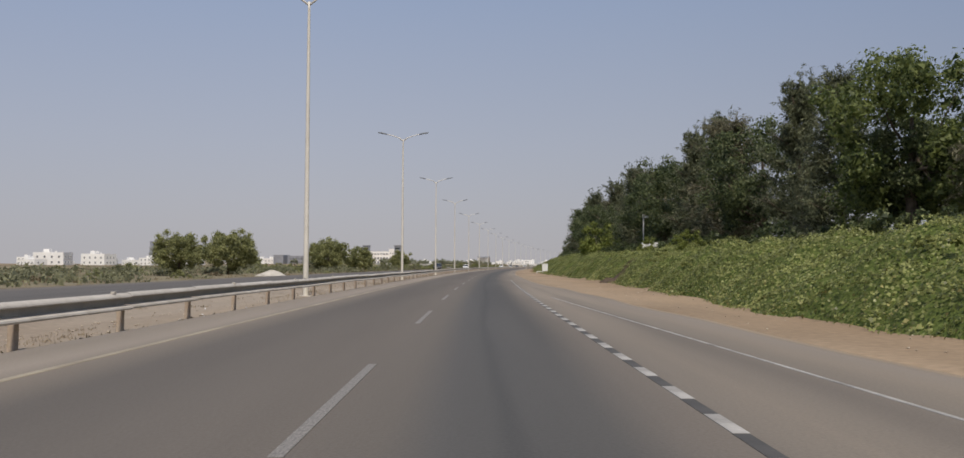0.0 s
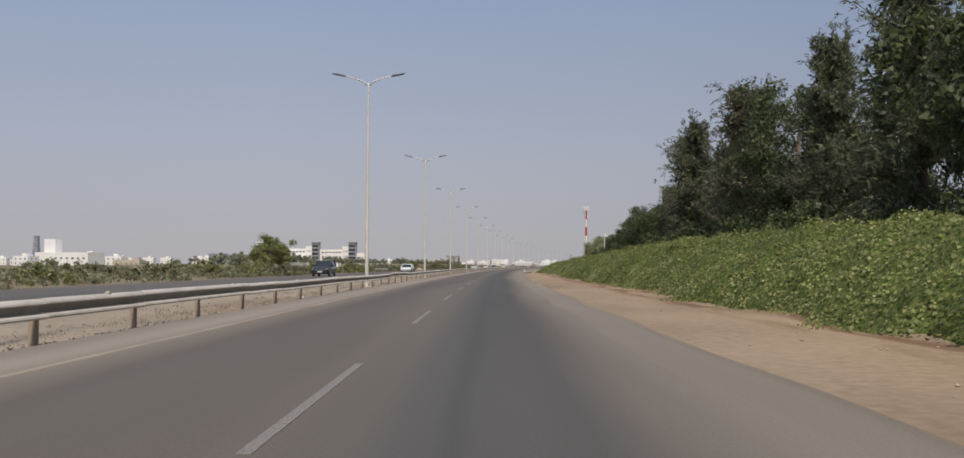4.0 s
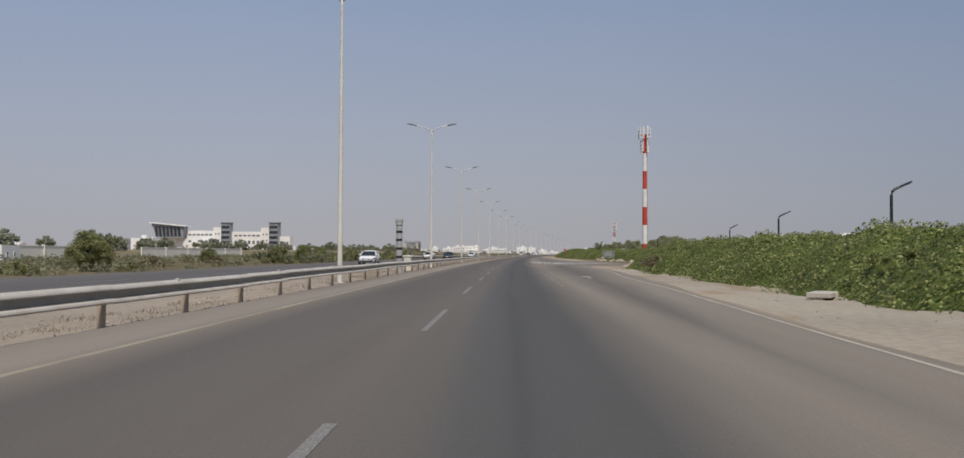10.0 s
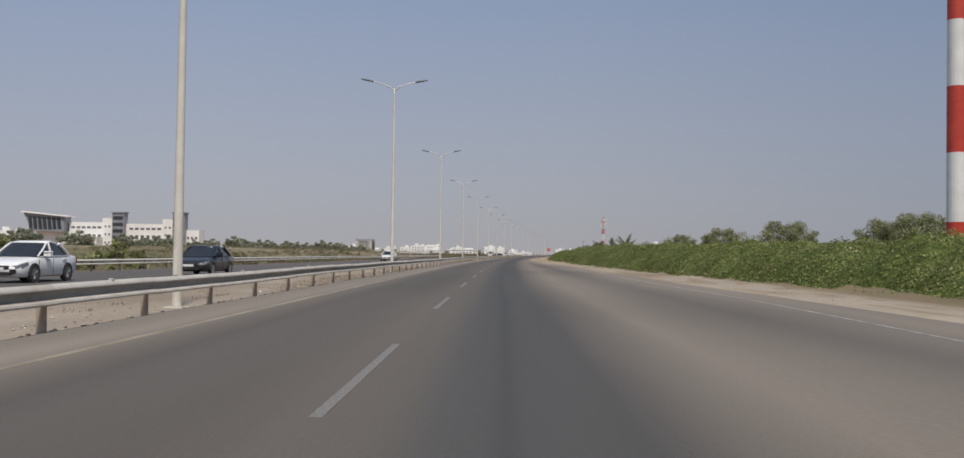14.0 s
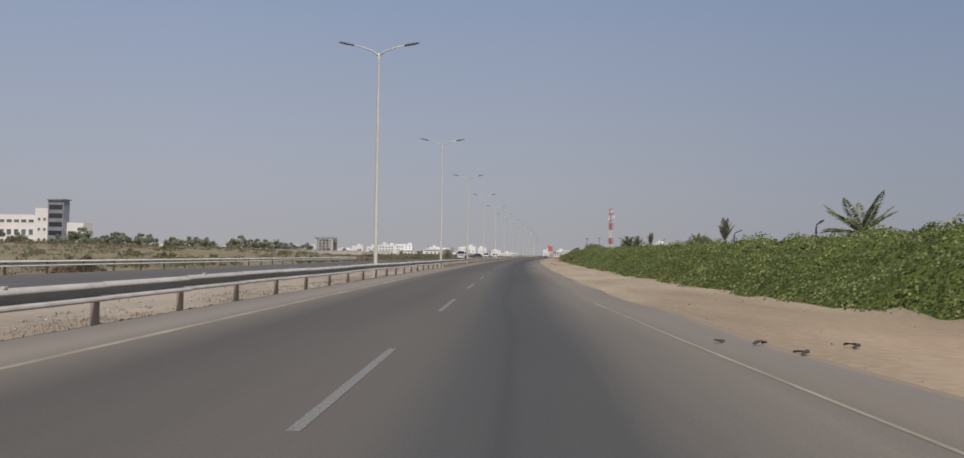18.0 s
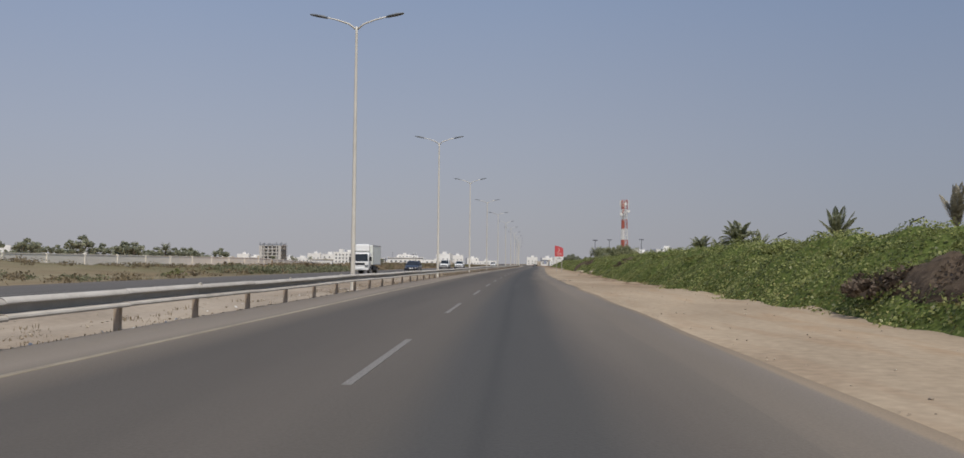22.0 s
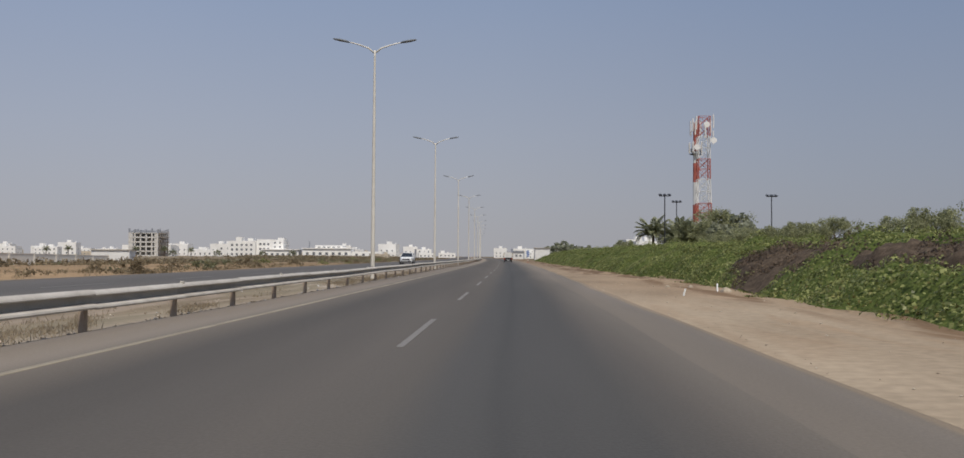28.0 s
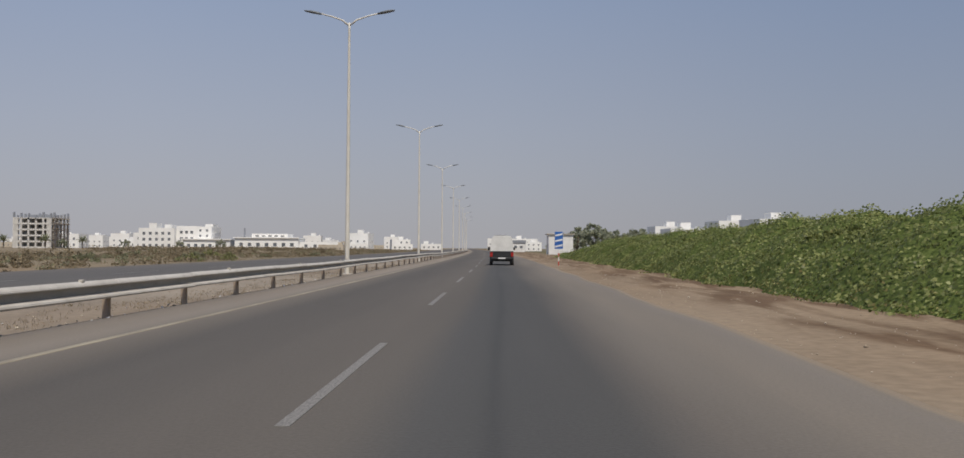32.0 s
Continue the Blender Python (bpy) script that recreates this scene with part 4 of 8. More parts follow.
def creeper():
    """Creeper leaves over the bank, thicker and larger in swells; some parts dead, some leaves yellowing along the foot."""
    r = np.random.default_rng(11)
    n = 720000
    s = np.concatenate([r.uniform(-6, 1190, int(n * 0.90)), r.uniform(1190, 1215, int(n * 0.004)), r.uniform(-6, 330, int(n * 0.096))])
    n = len(s)
    f = foot(s)
    c = np.maximum(13.5, f + 3.4)
    t = r.uniform(0, 1, n) ** 1.12
    runner = np.clip(np.sin(s * 0.5) + np.sin(s * 1.3 + 1), 0, 2)
    o = f - (0.3 + 0.35 * runner) * r.uniform(0, 1, n) ** 4 + t * (c - f + 1.3)
    keep = crest(s) > 0.35
    s, o, f, c = s[keep], o[keep], f[keep], c[keep]
    n = len(s)
    sw = swell(s, o)
    thick = np.clip((o - f + 0.3) / 0.9, 0.10, 1) * (0.03 + 0.68 * sw ** 1.3)
    z = ground_z(s, o) + thick * r.uniform(0.6, 0.98, n) + 0.02
    # leaves lean out of the swells
    d = 0.25
    gs, go = (swell(s + d, o) - swell(s - d, o)) / (2 * d) * 0.8, (swell(s, o + d) - swell(s, o - d)) / (2 * d) * 0.8
    lean = np.where(o < c - 0.8, -0.85, -0.2) - go
    hd = line_xy(s)[2]
    N = np.stack([lean * np.cos(hd) - gs * np.sin(hd), -lean * np.sin(hd) - gs * np.cos(hd), np.ones(n)], 1) + r.normal(size=(n, 3)) * 0.55
    size = r.uniform(0.065, 0.122, n) * np.where(s > 1190, 1.2, 1.0)
    dead = np.zeros(n, bool)
    for ds, do, rs, ro in DEAD:
        w = ((s - ds) / rs) ** 2 + ((o - do) / ro) ** 2
        dead |= w < r.uniform(0.5, 1.3, n)
    yellow = ~dead & (r.uniform(0, 1, n) < 0.16 * np.exp(-np.maximum(o - f, 0) / 0.45) + 0.005)
    P = at(s, o, z)
    # the tangled stems and leaves below as one sheet, gap shade in its colour
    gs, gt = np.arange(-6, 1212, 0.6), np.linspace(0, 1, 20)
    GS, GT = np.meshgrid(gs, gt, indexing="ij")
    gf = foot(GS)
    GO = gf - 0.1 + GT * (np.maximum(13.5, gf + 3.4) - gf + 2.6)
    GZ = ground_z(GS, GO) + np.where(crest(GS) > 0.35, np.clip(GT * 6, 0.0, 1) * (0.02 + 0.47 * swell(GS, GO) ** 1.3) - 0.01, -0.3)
    for ds, do, rs, ro in DEAD:
        GZ = GZ - 0.5 * np.clip(1.6 - 2 * (((GS - ds) / rs) ** 2 + ((GO - do) / ro) ** 2), 0, 1)
        # bare withered stems where the creeper has died
        us, uo = np.meshgrid(np.linspace(-1.15, 1.15, 34), np.linspace(-1.15, 1.15, 16), indexing="ij")
        ws, wo = ds + us * rs, do + uo * ro
        rim = np.clip(2.4 * (1.12 + 0.15 * np.sin(3 * np.arctan2(uo, us) + ds) - np.hypot(us, uo)), -0.4, 1)
        wz = ground_z(ws, wo) + rim * (0.16 + 0.34 * swell(ws * 1.3, wo * 1.4)) + 0.05 * np.sin(ws * 9) * np.sin(wo * 8)
        dead_mat = put("withered_stems", grid_mesh("withered_stems", at(ws.ravel(), wo.ravel(), wz.ravel()), 34, 16, M_DEADSTEM))
        tagged(dead_mat, "tangle of withered brown creeper stems on the bank", "creeper", kind="stuff")
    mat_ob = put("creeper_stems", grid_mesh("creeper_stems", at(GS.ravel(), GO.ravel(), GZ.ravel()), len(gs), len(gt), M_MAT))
    tagged(mat_ob, "dark sheet of stems and leaves, shaded by colour, under the green creeper", "creeper", kind="stuff")
    for nm, sel, mat, label in (("creeper_bank", ~dead & ~yellow, M_CREEPER, "dense green creeper with broad leaves covering the roadside bank"),
                                ("yellowed_creeper", yellow, M_CREEPER_YELLOW, "yellowing creeper leaves along the foot of the bank"),
                                ("dead_creeper", dead, M_CREEPER_DRY, "withered brown patches of creeper on the bank")):
        ob = put(nm, leaf_mesh(nm, P[sel], N[sel], size[sel], size[sel] * 0.9, mat, r))
        tagged(ob, label, "creeper", kind="stuff")


creeper()


# ---------------------------------------------------------------- trees, shrubs and palms
def clumps(r, centres, radius, per, outward=None):
    """Leaf places round clump centres."""
    C = np.repeat(centres, per, 0)
    D = r.normal(size=C.shape)
    D *= r.uniform(0.55, 1.05, (len(D), 1)) / np.linalg.norm(D, axis=1, keepdims=True)
    return C + D * np.repeat(np.broadcast_to(radius, len(centres)), per)[:, None] * np.array([1.0, 1.0, 0.85])


def limbs(bm, r, height, spread, tips, base_r, start=0.35):
    """A tapered, slightly bent trunk with limbs to the tips."""
    bend = r.normal(size=2) * 0.05 * height
    P = [(0, 0, -0.3), (bend[0] * 0.2, bend[1] * 0.2, height * 0.25), (bend[0] * 0.6, bend[1] * 0.6, height * 0.5), (bend[0], bend[1], height * 0.82)]
    tube(bm, P, [base_r * 1.25, base_r, base_r * 0.7, base_r * 0.25], 8)
    for tip in tips:
        q = r.uniform(start, 0.75)
        a = Vector((bend[0] * q, bend[1] * q, height * q * 0.85))
        m = a.lerp(Vector(tip), 0.5) + Vector((0, 0, -0.04 * height))
        tube(bm, [a, m, tip], [base_r * 0.4, base_r * 0.22, base_r * 0.07], 5)


def tree_round(name, seed, height, spread, low, leaf, per, count, mat, label, category="tree", group=""):
    """A broad tree: trunk, limbs, and a crown of clumps with gaps."""
    r = np.random.default_rng(seed)
    root = thing(name, Matrix(), label, category, group)
    d = r.normal(size=(count, 3))
    d[:, 2] = np.where(d[:, 2] < 0, d[:, 2] * 0.75, d[:, 2])
    d /= np.linalg.norm(d, axis=1, keepdims=True)
    rad = r.uniform(0.5, 1.0, count) ** 0.6 * (0.82 + 0.3 * np.sin(d[:, 0] * 5 + seed) * np.sin(d[:, 1] * 4 + d[:, 2] * 3))
    mid = (height + low) / 2
    C = np.stack([d[:, 0] * rad * spread, d[:, 1] * rad * spread, mid + d[:, 2] * rad * (height - low) * 0.55], 1)
    C[:, 2] = np.clip(C[:, 2], low * 0.9, height)
    bm = bmesh.new()
    limbs(bm, r, height * 0.8, spread, C[r.choice(count, 12, replace=False)] * 0.9, height * 0.028)
    part("trunk", bm, M_BARK, root, smooth=True)
    R = spread * r.uniform(0.14, 0.27, count)
    P = clumps(r, C, R, per)
    N = P - np.repeat(C, per, 0) + r.normal(size=P.shape) * spread * 0.1
    sz = r.uniform(0.6, 1.3, len(P)) * leaf
    put("crown", leafy_mass("crown", C, R, 0.85, P, N, sz, sz * 0.6, mat, r), root)
    return root


def tree_needle(name, seed, height, spread, mat, label, n_br=115, sprays=9, per=16, needle=0.32, group=""):
    """A feathery tree: rising branches hung with drooping sprays of fine needles."""
    r = np.random.default_rng(seed)
    root = thing(name, Matrix(), label, "tree", group)
    z = height * r.uniform(0.05, 0.9, n_br)
    az = r.uniform(0, 2 * np.pi, n_br)
    ln = spread * (1.06 - z / height) ** 0.4 * r.uniform(0.6, 1.15, n_br)
    tip = np.stack([np.cos(az) * ln, np.sin(az) * ln, z + ln * r.uniform(0.15, 0.75, n_br)], 1)
    # plumes that stand up round the top
    up = (z > 0.5 * height) & (r.uniform(0, 1, n_br) < 0.6)
    tip[up, :2] *= 0.55
    tip[up, 2] = np.minimum(z[up] + height * r.uniform(0.14, 0.3, up.sum()), height * r.uniform(0.88, 1.06, up.sum()))
    base = np.stack([0 * z, 0 * z, z], 1)
    bm = bmesh.new()
    tube(bm, [(0, 0, -0.3), (0.1, 0.05, height * 0.4), (0.0, 0.1, height * 0.75), (0.05, 0, height * 0.97)],
         [height * 0.02, height * 0.015, height * 0.008, height * 0.002], 7)
    for k in range(0, n_br, 3):
        tube(bm, [base[k], base[k] * 0.5 + tip[k] * 0.5 + np.array([0, 0, -0.1]), tip[k]], [height * 0.005, height * 0.003, height * 0.001], 4)
    part("trunk", bm, M_BARK, root, smooth=True)
    bd = (tip - base) / np.linalg.norm(tip - base, axis=1, keepdims=True)
    q = r.uniform(0.2, 1.0, (n_br, sprays))[..., None]
    A = base[:, None] * (1 - q) + tip[:, None] * q
    D = bd[:, None] * 0.75 + r.normal(size=A.shape) * 0.5 + np.array([0, 0, 0.05])
    D /= np.linalg.norm(D, axis=2, keepdims=True)
    L = r.uniform(0.5, 1.1, (n_br, sprays))[..., None, None] * (0.55 + 0.12 * spread)
    u = r.uniform(0.0, 1.0, (n_br, sprays, per))[..., None]
    P = A[:, :, None] + D[:, :, None] * L * u + np.array([0, 0, -0.35]) * L * u ** 2 + r.normal(size=(n_br, sprays, per, 3)) * 0.07
    T = D[:, :, None] - np.array([0, 0, 0.7]) * u + r.normal(size=P.shape) * 0.35
    P, T = P.reshape(-1, 3), T.reshape(-1, 3)
    sz = r.uniform(0.6, 1.3, len(P)) * needle
    # denser twigs near the branches' middles
    inner = 62
    C = np.repeat(base * 0.5 + tip * 0.5, inner, 0)
    G = r.normal(size=C.shape)
    G *= r.uniform(0.1, 1.0, (len(C), 1)) / np.linalg.norm(G, axis=1, keepdims=True)
    P2 = C + G * np.repeat(ln * 0.34, inner)[:, None] * np.array([1, 1, 1.2])
    s2 = r.uniform(0.25, 0.5, len(P2))
    T2 = np.repeat(bd, inner, 0) + r.normal(size=P2.shape) * 0.5
    put("crown", small_leaves("crown", np.concatenate([P, P2]), r.normal(size=(len(P) + len(P2), 3)), np.concatenate([sz, s2]),
                              np.concatenate([sz * 0.16, s2 * 0.3]), mat, r, np.concatenate([T, T2])), root)
    return root


def bare_tree(name, seed, height, spread, label):
    """A nearly leafless tree: many thin grey twigs with a little dry foliage."""
    r = np.random.default_rng(seed)
    root = thing(name, Matrix(), label, "tree", "bare roadside trees")
    bm = bmesh.new()
    tips = []
    for k in range(9):
        a, e = r.uniform(0, 6.28), r.uniform(0.25, 1.0)
        tip = np.array([math.cos(a) * spread * e, math.sin(a) * spread * e, height * r.uniform(0.6, 0.95)])
        mid = tip * np.array([0.35, 0.35, 0.5])
        tube(bm, [(0, 0, -0.2), mid, tip], [0.06, 0.04, 0.012], 5)
        tips += [mid + (tip - mid) * q for q in r.uniform(0.1, 1.0, 9)]
    tips = np.array(tips)
    part("trunk", bm, M_BARK, root)
    n = 17
    P = np.repeat(tips, n, 0) + r.normal(size=(len(tips) * n, 3)) * np.array([0.28, 0.28, 0.26])
    T = r.normal(size=P.shape) * 0.5 + np.array([0, 0, 1.0])
    sz = r.uniform(0.18, 0.5, len(P))
    put("crown", small_leaves("crown", P, r.normal(size=P.shape), sz, 0.03, M_TWIG, r, T), root, None, "thin grey twigs with little foliage")
    return root


def shrub(name, seed, height, spread, mat, leaf, label, count=26, per=34, category="shrub", group=""):
    r = np.random.default_rng(seed)
    root = thing(name, Matrix(), label, category, group)
    az, rad = r.uniform(0, 2 * np.pi, count), spread * r.uniform(0.0, 1.0, count) ** 0.6
    C = np.stack([np.cos(az) * rad, np.sin(az) * rad, height * (1 - 0.75 * (rad / spread) ** 2) * r.uniform(0.25, 0.9, count)], 1)
    bm = bmesh.new()
    k = int(np.argmax(C[:, 2]))
    tube(bm, [(0, 0, -0.15), tuple(C[k] * 0.5), tuple(C[k])], [0.04, 0.03, 0.008], 6)
    part("stem", bm, M_BARK, root)
    R = min(0.27 * spread, 0.5 * height) * r.uniform(0.5, 1.1, count)
    P = clumps(r, C, R, per)
    P[:, 2] = np.maximum(P[:, 2], 0.02)
    N = P - np.repeat(C, per, 0) + r.normal(size=P.shape) * spread * 0.12
    sz = r.uniform(0.6, 1.3, len(P)) * leaf
    put("foliage", leafy_mass("foliage", C, R, 0.85, P, N, sz, sz * 0.6, mat, r), root)
    return root


def frond_mesh(name, r, length, droop, mat=M_PALM):
    """One feather leaf along +x: a rib and two rows of leaflets."""
    n = 34
    q = np.linspace(0.06, 1, n)
    x, z = length * q * (1 - 0.18 * droop * q), length * (0.55 * q - 0.62 * droop * q ** 2.1)
    C, T, N = [], [], []
    for k in range(n):
        for sy in (-1, 1):
            w = 0.42 * np.sin(np.pi * min(1, 0.12 + q[k] * 0.9)) ** 0.7 + 0.05
            d = np.array([0.62, sy * 0.85, 0.18 + r.normal() * 0.12])
            d /= np.linalg.norm(d)
            C.append(np.array([x[k], 0, z[k]]) + d * w / 2)
            T.append(d * w)
            N.append(np.array([0, -sy * 0.25, 1.0]) + r.normal(size=3) * 0.1)
    C, T, N = np.array(C), np.array(T), np.array(N)
    L = np.linalg.norm(T, axis=1)
    blades = leaf_mesh(name, C, N, L * 1.15, 0.12, mat, r, T / L[:, None] * 4)
    bm = bmesh.new()
    bm.from_mesh(blades)
    tube(bm, [(0, 0, 0)] + [(x[k], 0, z[k]) for k in range(4, n, 6)], [0.03] + [0.022 * (1 - 0.85 * q[k]) for k in range(4, n, 6)], 4)
    bpy.data.meshes.remove(blades)
    return bm_mesh(name, bm, mat)


_r = np.random.default_rng(77)
FRONDS = [frond_mesh("frond", _r, 2.3, d) for d in (0.35, 0.6, 0.85, 1.15)]
STIFF = [frond_mesh("frond", _r, 2.3, d) for d in (0.12, 0.25, 0.42)]
DRY_FRONDS = [frond_mesh("frond", _r, 2.3, d, M_PALM_DRY) for d in (0.05, 0.15, 0.3)]


def palm(name, seed, trunk_h, size, label, fronds=30, upright=0.0, fan=None, dry=False):
    """A date palm; a young one carries stiff fronds in a fan between the two tilts given."""
    r = np.random.default_rng(seed)
    root = thing(name, Matrix(), label, "palm tree")
    bm = bmesh.new()
    zs = np.linspace(-0.3, trunk_h, 14)
    tube(bm, [(0.02 * math.sin(z * 2), 0, z) for z in zs], [0.2 + 0.025 * (k % 2) for k in range(14)], 9)
    part("trunk", bm, M_BARK, root)
    for k in range(fronds):
        a = k * 137.5 + r.normal() * 8
        el = 1 - k / fronds
        if fan:
            tilt, kind = -(fan[1] + (fan[0] - fan[1]) * el) + r.normal() * 4, (DRY_FRONDS if dry else STIFF)[min(2, int((1 - el) * 3))]
        else:
            tilt, kind = -(el * (48 + upright) - 18) + r.normal() * 6, FRONDS[min(3, int((1 - el) * 4))]
        q = size * (r.uniform(0.8, 1.08) if fan else 1.0)
        m = pose(0, 0, trunk_h - 0.05 + 0.15 * el, 0, tilt, a) @ Matrix.Diagonal((q, q, q, 1))
        put("frond", kind, root, m)
    return root


def spread_copies(root, places, group=""):
    """Stand the first of a kind at the first place and copies of it at the others."""
    for m in places[1:]:
        copy_thing(root, m)
    root.matrix_basis = places[0]


def on_ground(s, o, size=1.0, turn=0.0, sink=0.05):
    z = float(ground_z(s, o)) - sink
    return spot(s, o, z, turn, size)


# the tall dark trees behind the bank
rt = np.random.default_rng(21)
needle_kinds = [tree_needle("casuarina_tree", 31 + k, h, w, M_CASUARINA_DRY if k == 1 else M_CASUARINA, "tall dark feathery casuarina tree behind the creeper bank", group="roadside tree belt")
                for k, (h, w) in enumerate(((13.0, 3.8), (11.5, 4.0), (14.0, 3.7)))]
ficus_kinds = [tree_round("broadleaf_tree", 41 + k, h, w, 1.0, 0.17, 165, 105, M_FICUS, "dense dark green broadleaf tree behind the creeper bank", group="roadside tree belt")
               for k, (h, w) in enumerate(((10.5, 4.4), (9.0, 4.0)))]
needle_at, ficus_at = [[], [], []], [[], []]
BELT = [(20, 19.5, "n", 0, .80), (27, 18.5, "f", 0, .95), (34, 20.5, "n", 1, .75), (41, 18.8, "f", 1, .82), (48, 20, "n", 0, .82), (55, 19, "n", 2, .85), (62, 20, "f", 0, 1.05),
        (69, 19.3, "n", 1, 1.0), (76, 20.5, "n", 0, 1.0), (83, 19, "n", 2, .92), (91, 20, "f", 0, 1.15), (99, 19.5, "f", 0, 1.15), (107, 20, "n", 1, 1.05), (115, 19.5, "n", 0, 1.0),
        (122, 20.5, "n", 2, .95), (130, 20, "f", 1, .75), (138, 19.6, "f", 0, .95), (146, 20, "n", 0, 1.05), (154, 20.6, "n", 1, 1.05), (162, 19.8, "f", 0, 1.2), (170, 20, "n", 2, .98),
        (178, 20.4, "f", 1, 1.4), (186, 20, "n", 0, 1.08), (195, 19.8, "n", 2, .95), (203, 20.2, "f", 0, 1.2), (211, 19.7, "n", 1, 1.12), (219, 20.2, "n", 0, .82), (227, 19.6, "n", 2, .98),
        (235, 20, "n", 1, 1.15), (242, 20.5, "f", 0, .95), (249, 20, "f", 1, .85), (257, 20.5, "f", 0, .75), (264, 20, "f", 0, .80), (271, 20.3, "f", 1, .75), (279, 20.3, "f", 1, .68),
        (288, 20.5, "f", 0, .58), (45, 26, "f", 0, .8), (95, 26, "n", 0, 1.0), (150, 26.5, "f", 1, 1.1), (206, 26, "f", 0, 1.2), (258, 26.5, "f", 1, .8)]
for s, o, kind, i, z in BELT:
    m = on_ground(s, o + float(rt.normal(0, 0.5)), (0.93 if s < 240 else 0.88) * z * float(rt.uniform(0.95, 1.05)), float(rt.uniform(0, 360)), 0.2)
    (needle_at if kind == "n" else ficus_at)[i].append(m)
ficus_at[0].append(on_ground(231, 24.5, 1.1, 40, 0.2))
needle_at[2].append(on_ground(224, 22.5, 0.9, 110, 0.2))
for root, places in zip(needle_kinds + ficus_kinds, needle_at + ficus_at):
    spread_copies(root, places)

# undergrowth at the trees' feet
under = shrub("dark_shrub", 51, 2.2, 2.4, M_FICUS, 0.16, "dark green shrub behind the creeper bank", 30, 28, group="undergrowth")
spread_copies(under, [on_ground(s, 16.8 + float(rt.normal(0, 0.5)), float(rt.uniform(0.7, 1.1)), float(rt.uniform(0, 360))) for s in np.arange(14, 296, 6.0)] + [on_ground(684.5, 26, 1.15, 40), on_ground(681.5, 25.6, 0.9, 140)])
fresh = shrub("yellow_green_shrub", 52, 4.2, 2.6, M_LIGHTGREEN, 0.17, "fresh yellow-green shrub on top of the bank", 50, 44)
spread_copies(fresh, [on_ground(s, o, z, t) for s, o, z, t in ((119.5, 15.3, 1.25, 20), (298, 18.5, 0.7, 140), (82, 15.6, 0.5, 60), (61, 14.6, .45, 20), (67, 15.0, .4, 80))])
bright = tree_round("bright_green_tree", 58, 7.6, 3.4, 0.6, 0.15, 150, 90, M_MIDGREEN, "light green broadleaf tree at the near end of the roadside belt")
bright.matrix_basis = on_ground(39.5, 18.6, 1.14, 200)
tamarisk = tree_round("pale_bush", 53, 4.0, 3.1, 0.2, 0.12, 150, 70, M_TAMARISK, "rounded olive bush behind the bank", "bush", "bushes behind the bank")
spread_copies(tamarisk, [on_ground(s, o, z, t) for s, o, z, t in ((296, 20, .95, 0), (304, 21, 1.2, 80), (310, 20.5, 1.35, 170), (316, 20, 1.4, 40), (321, 21.5, 1.2, 290),
                                                                  (787, 32, 1.0, 30), (655, 25, .55, 60), (1003, 19, .52, 0), (995.5, 19.3, .47, 70), (990.5, 18.7, .5, 130), (985, 19, .55, 200), (979, 19.4, .5, 250), (1021, 20, .5, 20), (1014, 19.2, .5, 310), (1008.4, 19, .5, 160), (1040, 21, .52, 99), (1034.7, 20, .45, 12), (1028, 20.5, .5, 222), (545, 33, .9, 30), (551, 32, 1.05, 90), (560, 33, 1.05, 150), (538, 31, .8, 10), (566, 31, .9, 40), (534, 27, .7, 140), (529, 36, .9, 210), (521, 38, .85, 250), (568, 30, .8, 300),
                                                                  (586, 28, .9, 120), (600, 25, .8, 60), (618, 24, .7, 190), (948, 20.5, 1.0, 60), (953, 21.5, .9, 10), (943, 22, .7, 100), (1062, 26, 1.5, 10), (1068, 30, 1.2, 200),
                                                                  (1052, 24, .8, 100), (1046, 25, .8, 30), (1034, 23, .65, 310), (1024, 24, .7, 77), (1085, 30, 1.0, 44), (1112, 22, .7, 120))])

bare = bare_tree("bare_tree", 57, 3.1, 1.7, "nearly leafless grey tree by the roadside")
spread_copies(bare, [on_ground(s, o, z, t) for s, o, z, t in ((358.5, 26.8, 1.2, 0), (354.5, 27.2, 1.3, 120), (343.0, 26, 1.2, 200), (339.5, 25, 1.3, 300), (371, 20, 0.5, 30), (902.5, -23.8, 1.15, 10), (904.5, -24.6, 0.9, 150))])

# humps of creeper over shrubs along the crest
hump = shrub("creeper_mound", 54, 0.42, 1.9, M_CREEPER, 0.12, "low mound of green creeper on the crest of the bank", 30, 44, group="creeper mounds")
hump_at = []
for s in np.arange(2, 1185, 7.5):
    if crest(s) > 1.2:
        hump_at.append(on_ground(float(s + rt.normal(0, 2.5)), float(max(13.0, foot(s) + 3.0) + rt.normal(0.2, 0.7)), float(rt.uniform(0.45, 1.05)), float(rt.uniform(0, 360)), 0.12))
spread_copies(hump, hump_at)
drybush = shrub("dry_brown_bush", 55, 0.9, 1.4, M_CREEPER_DRY, 0.13, "withered dark brown bush on the bank", 30, 40, group="dry bushes")
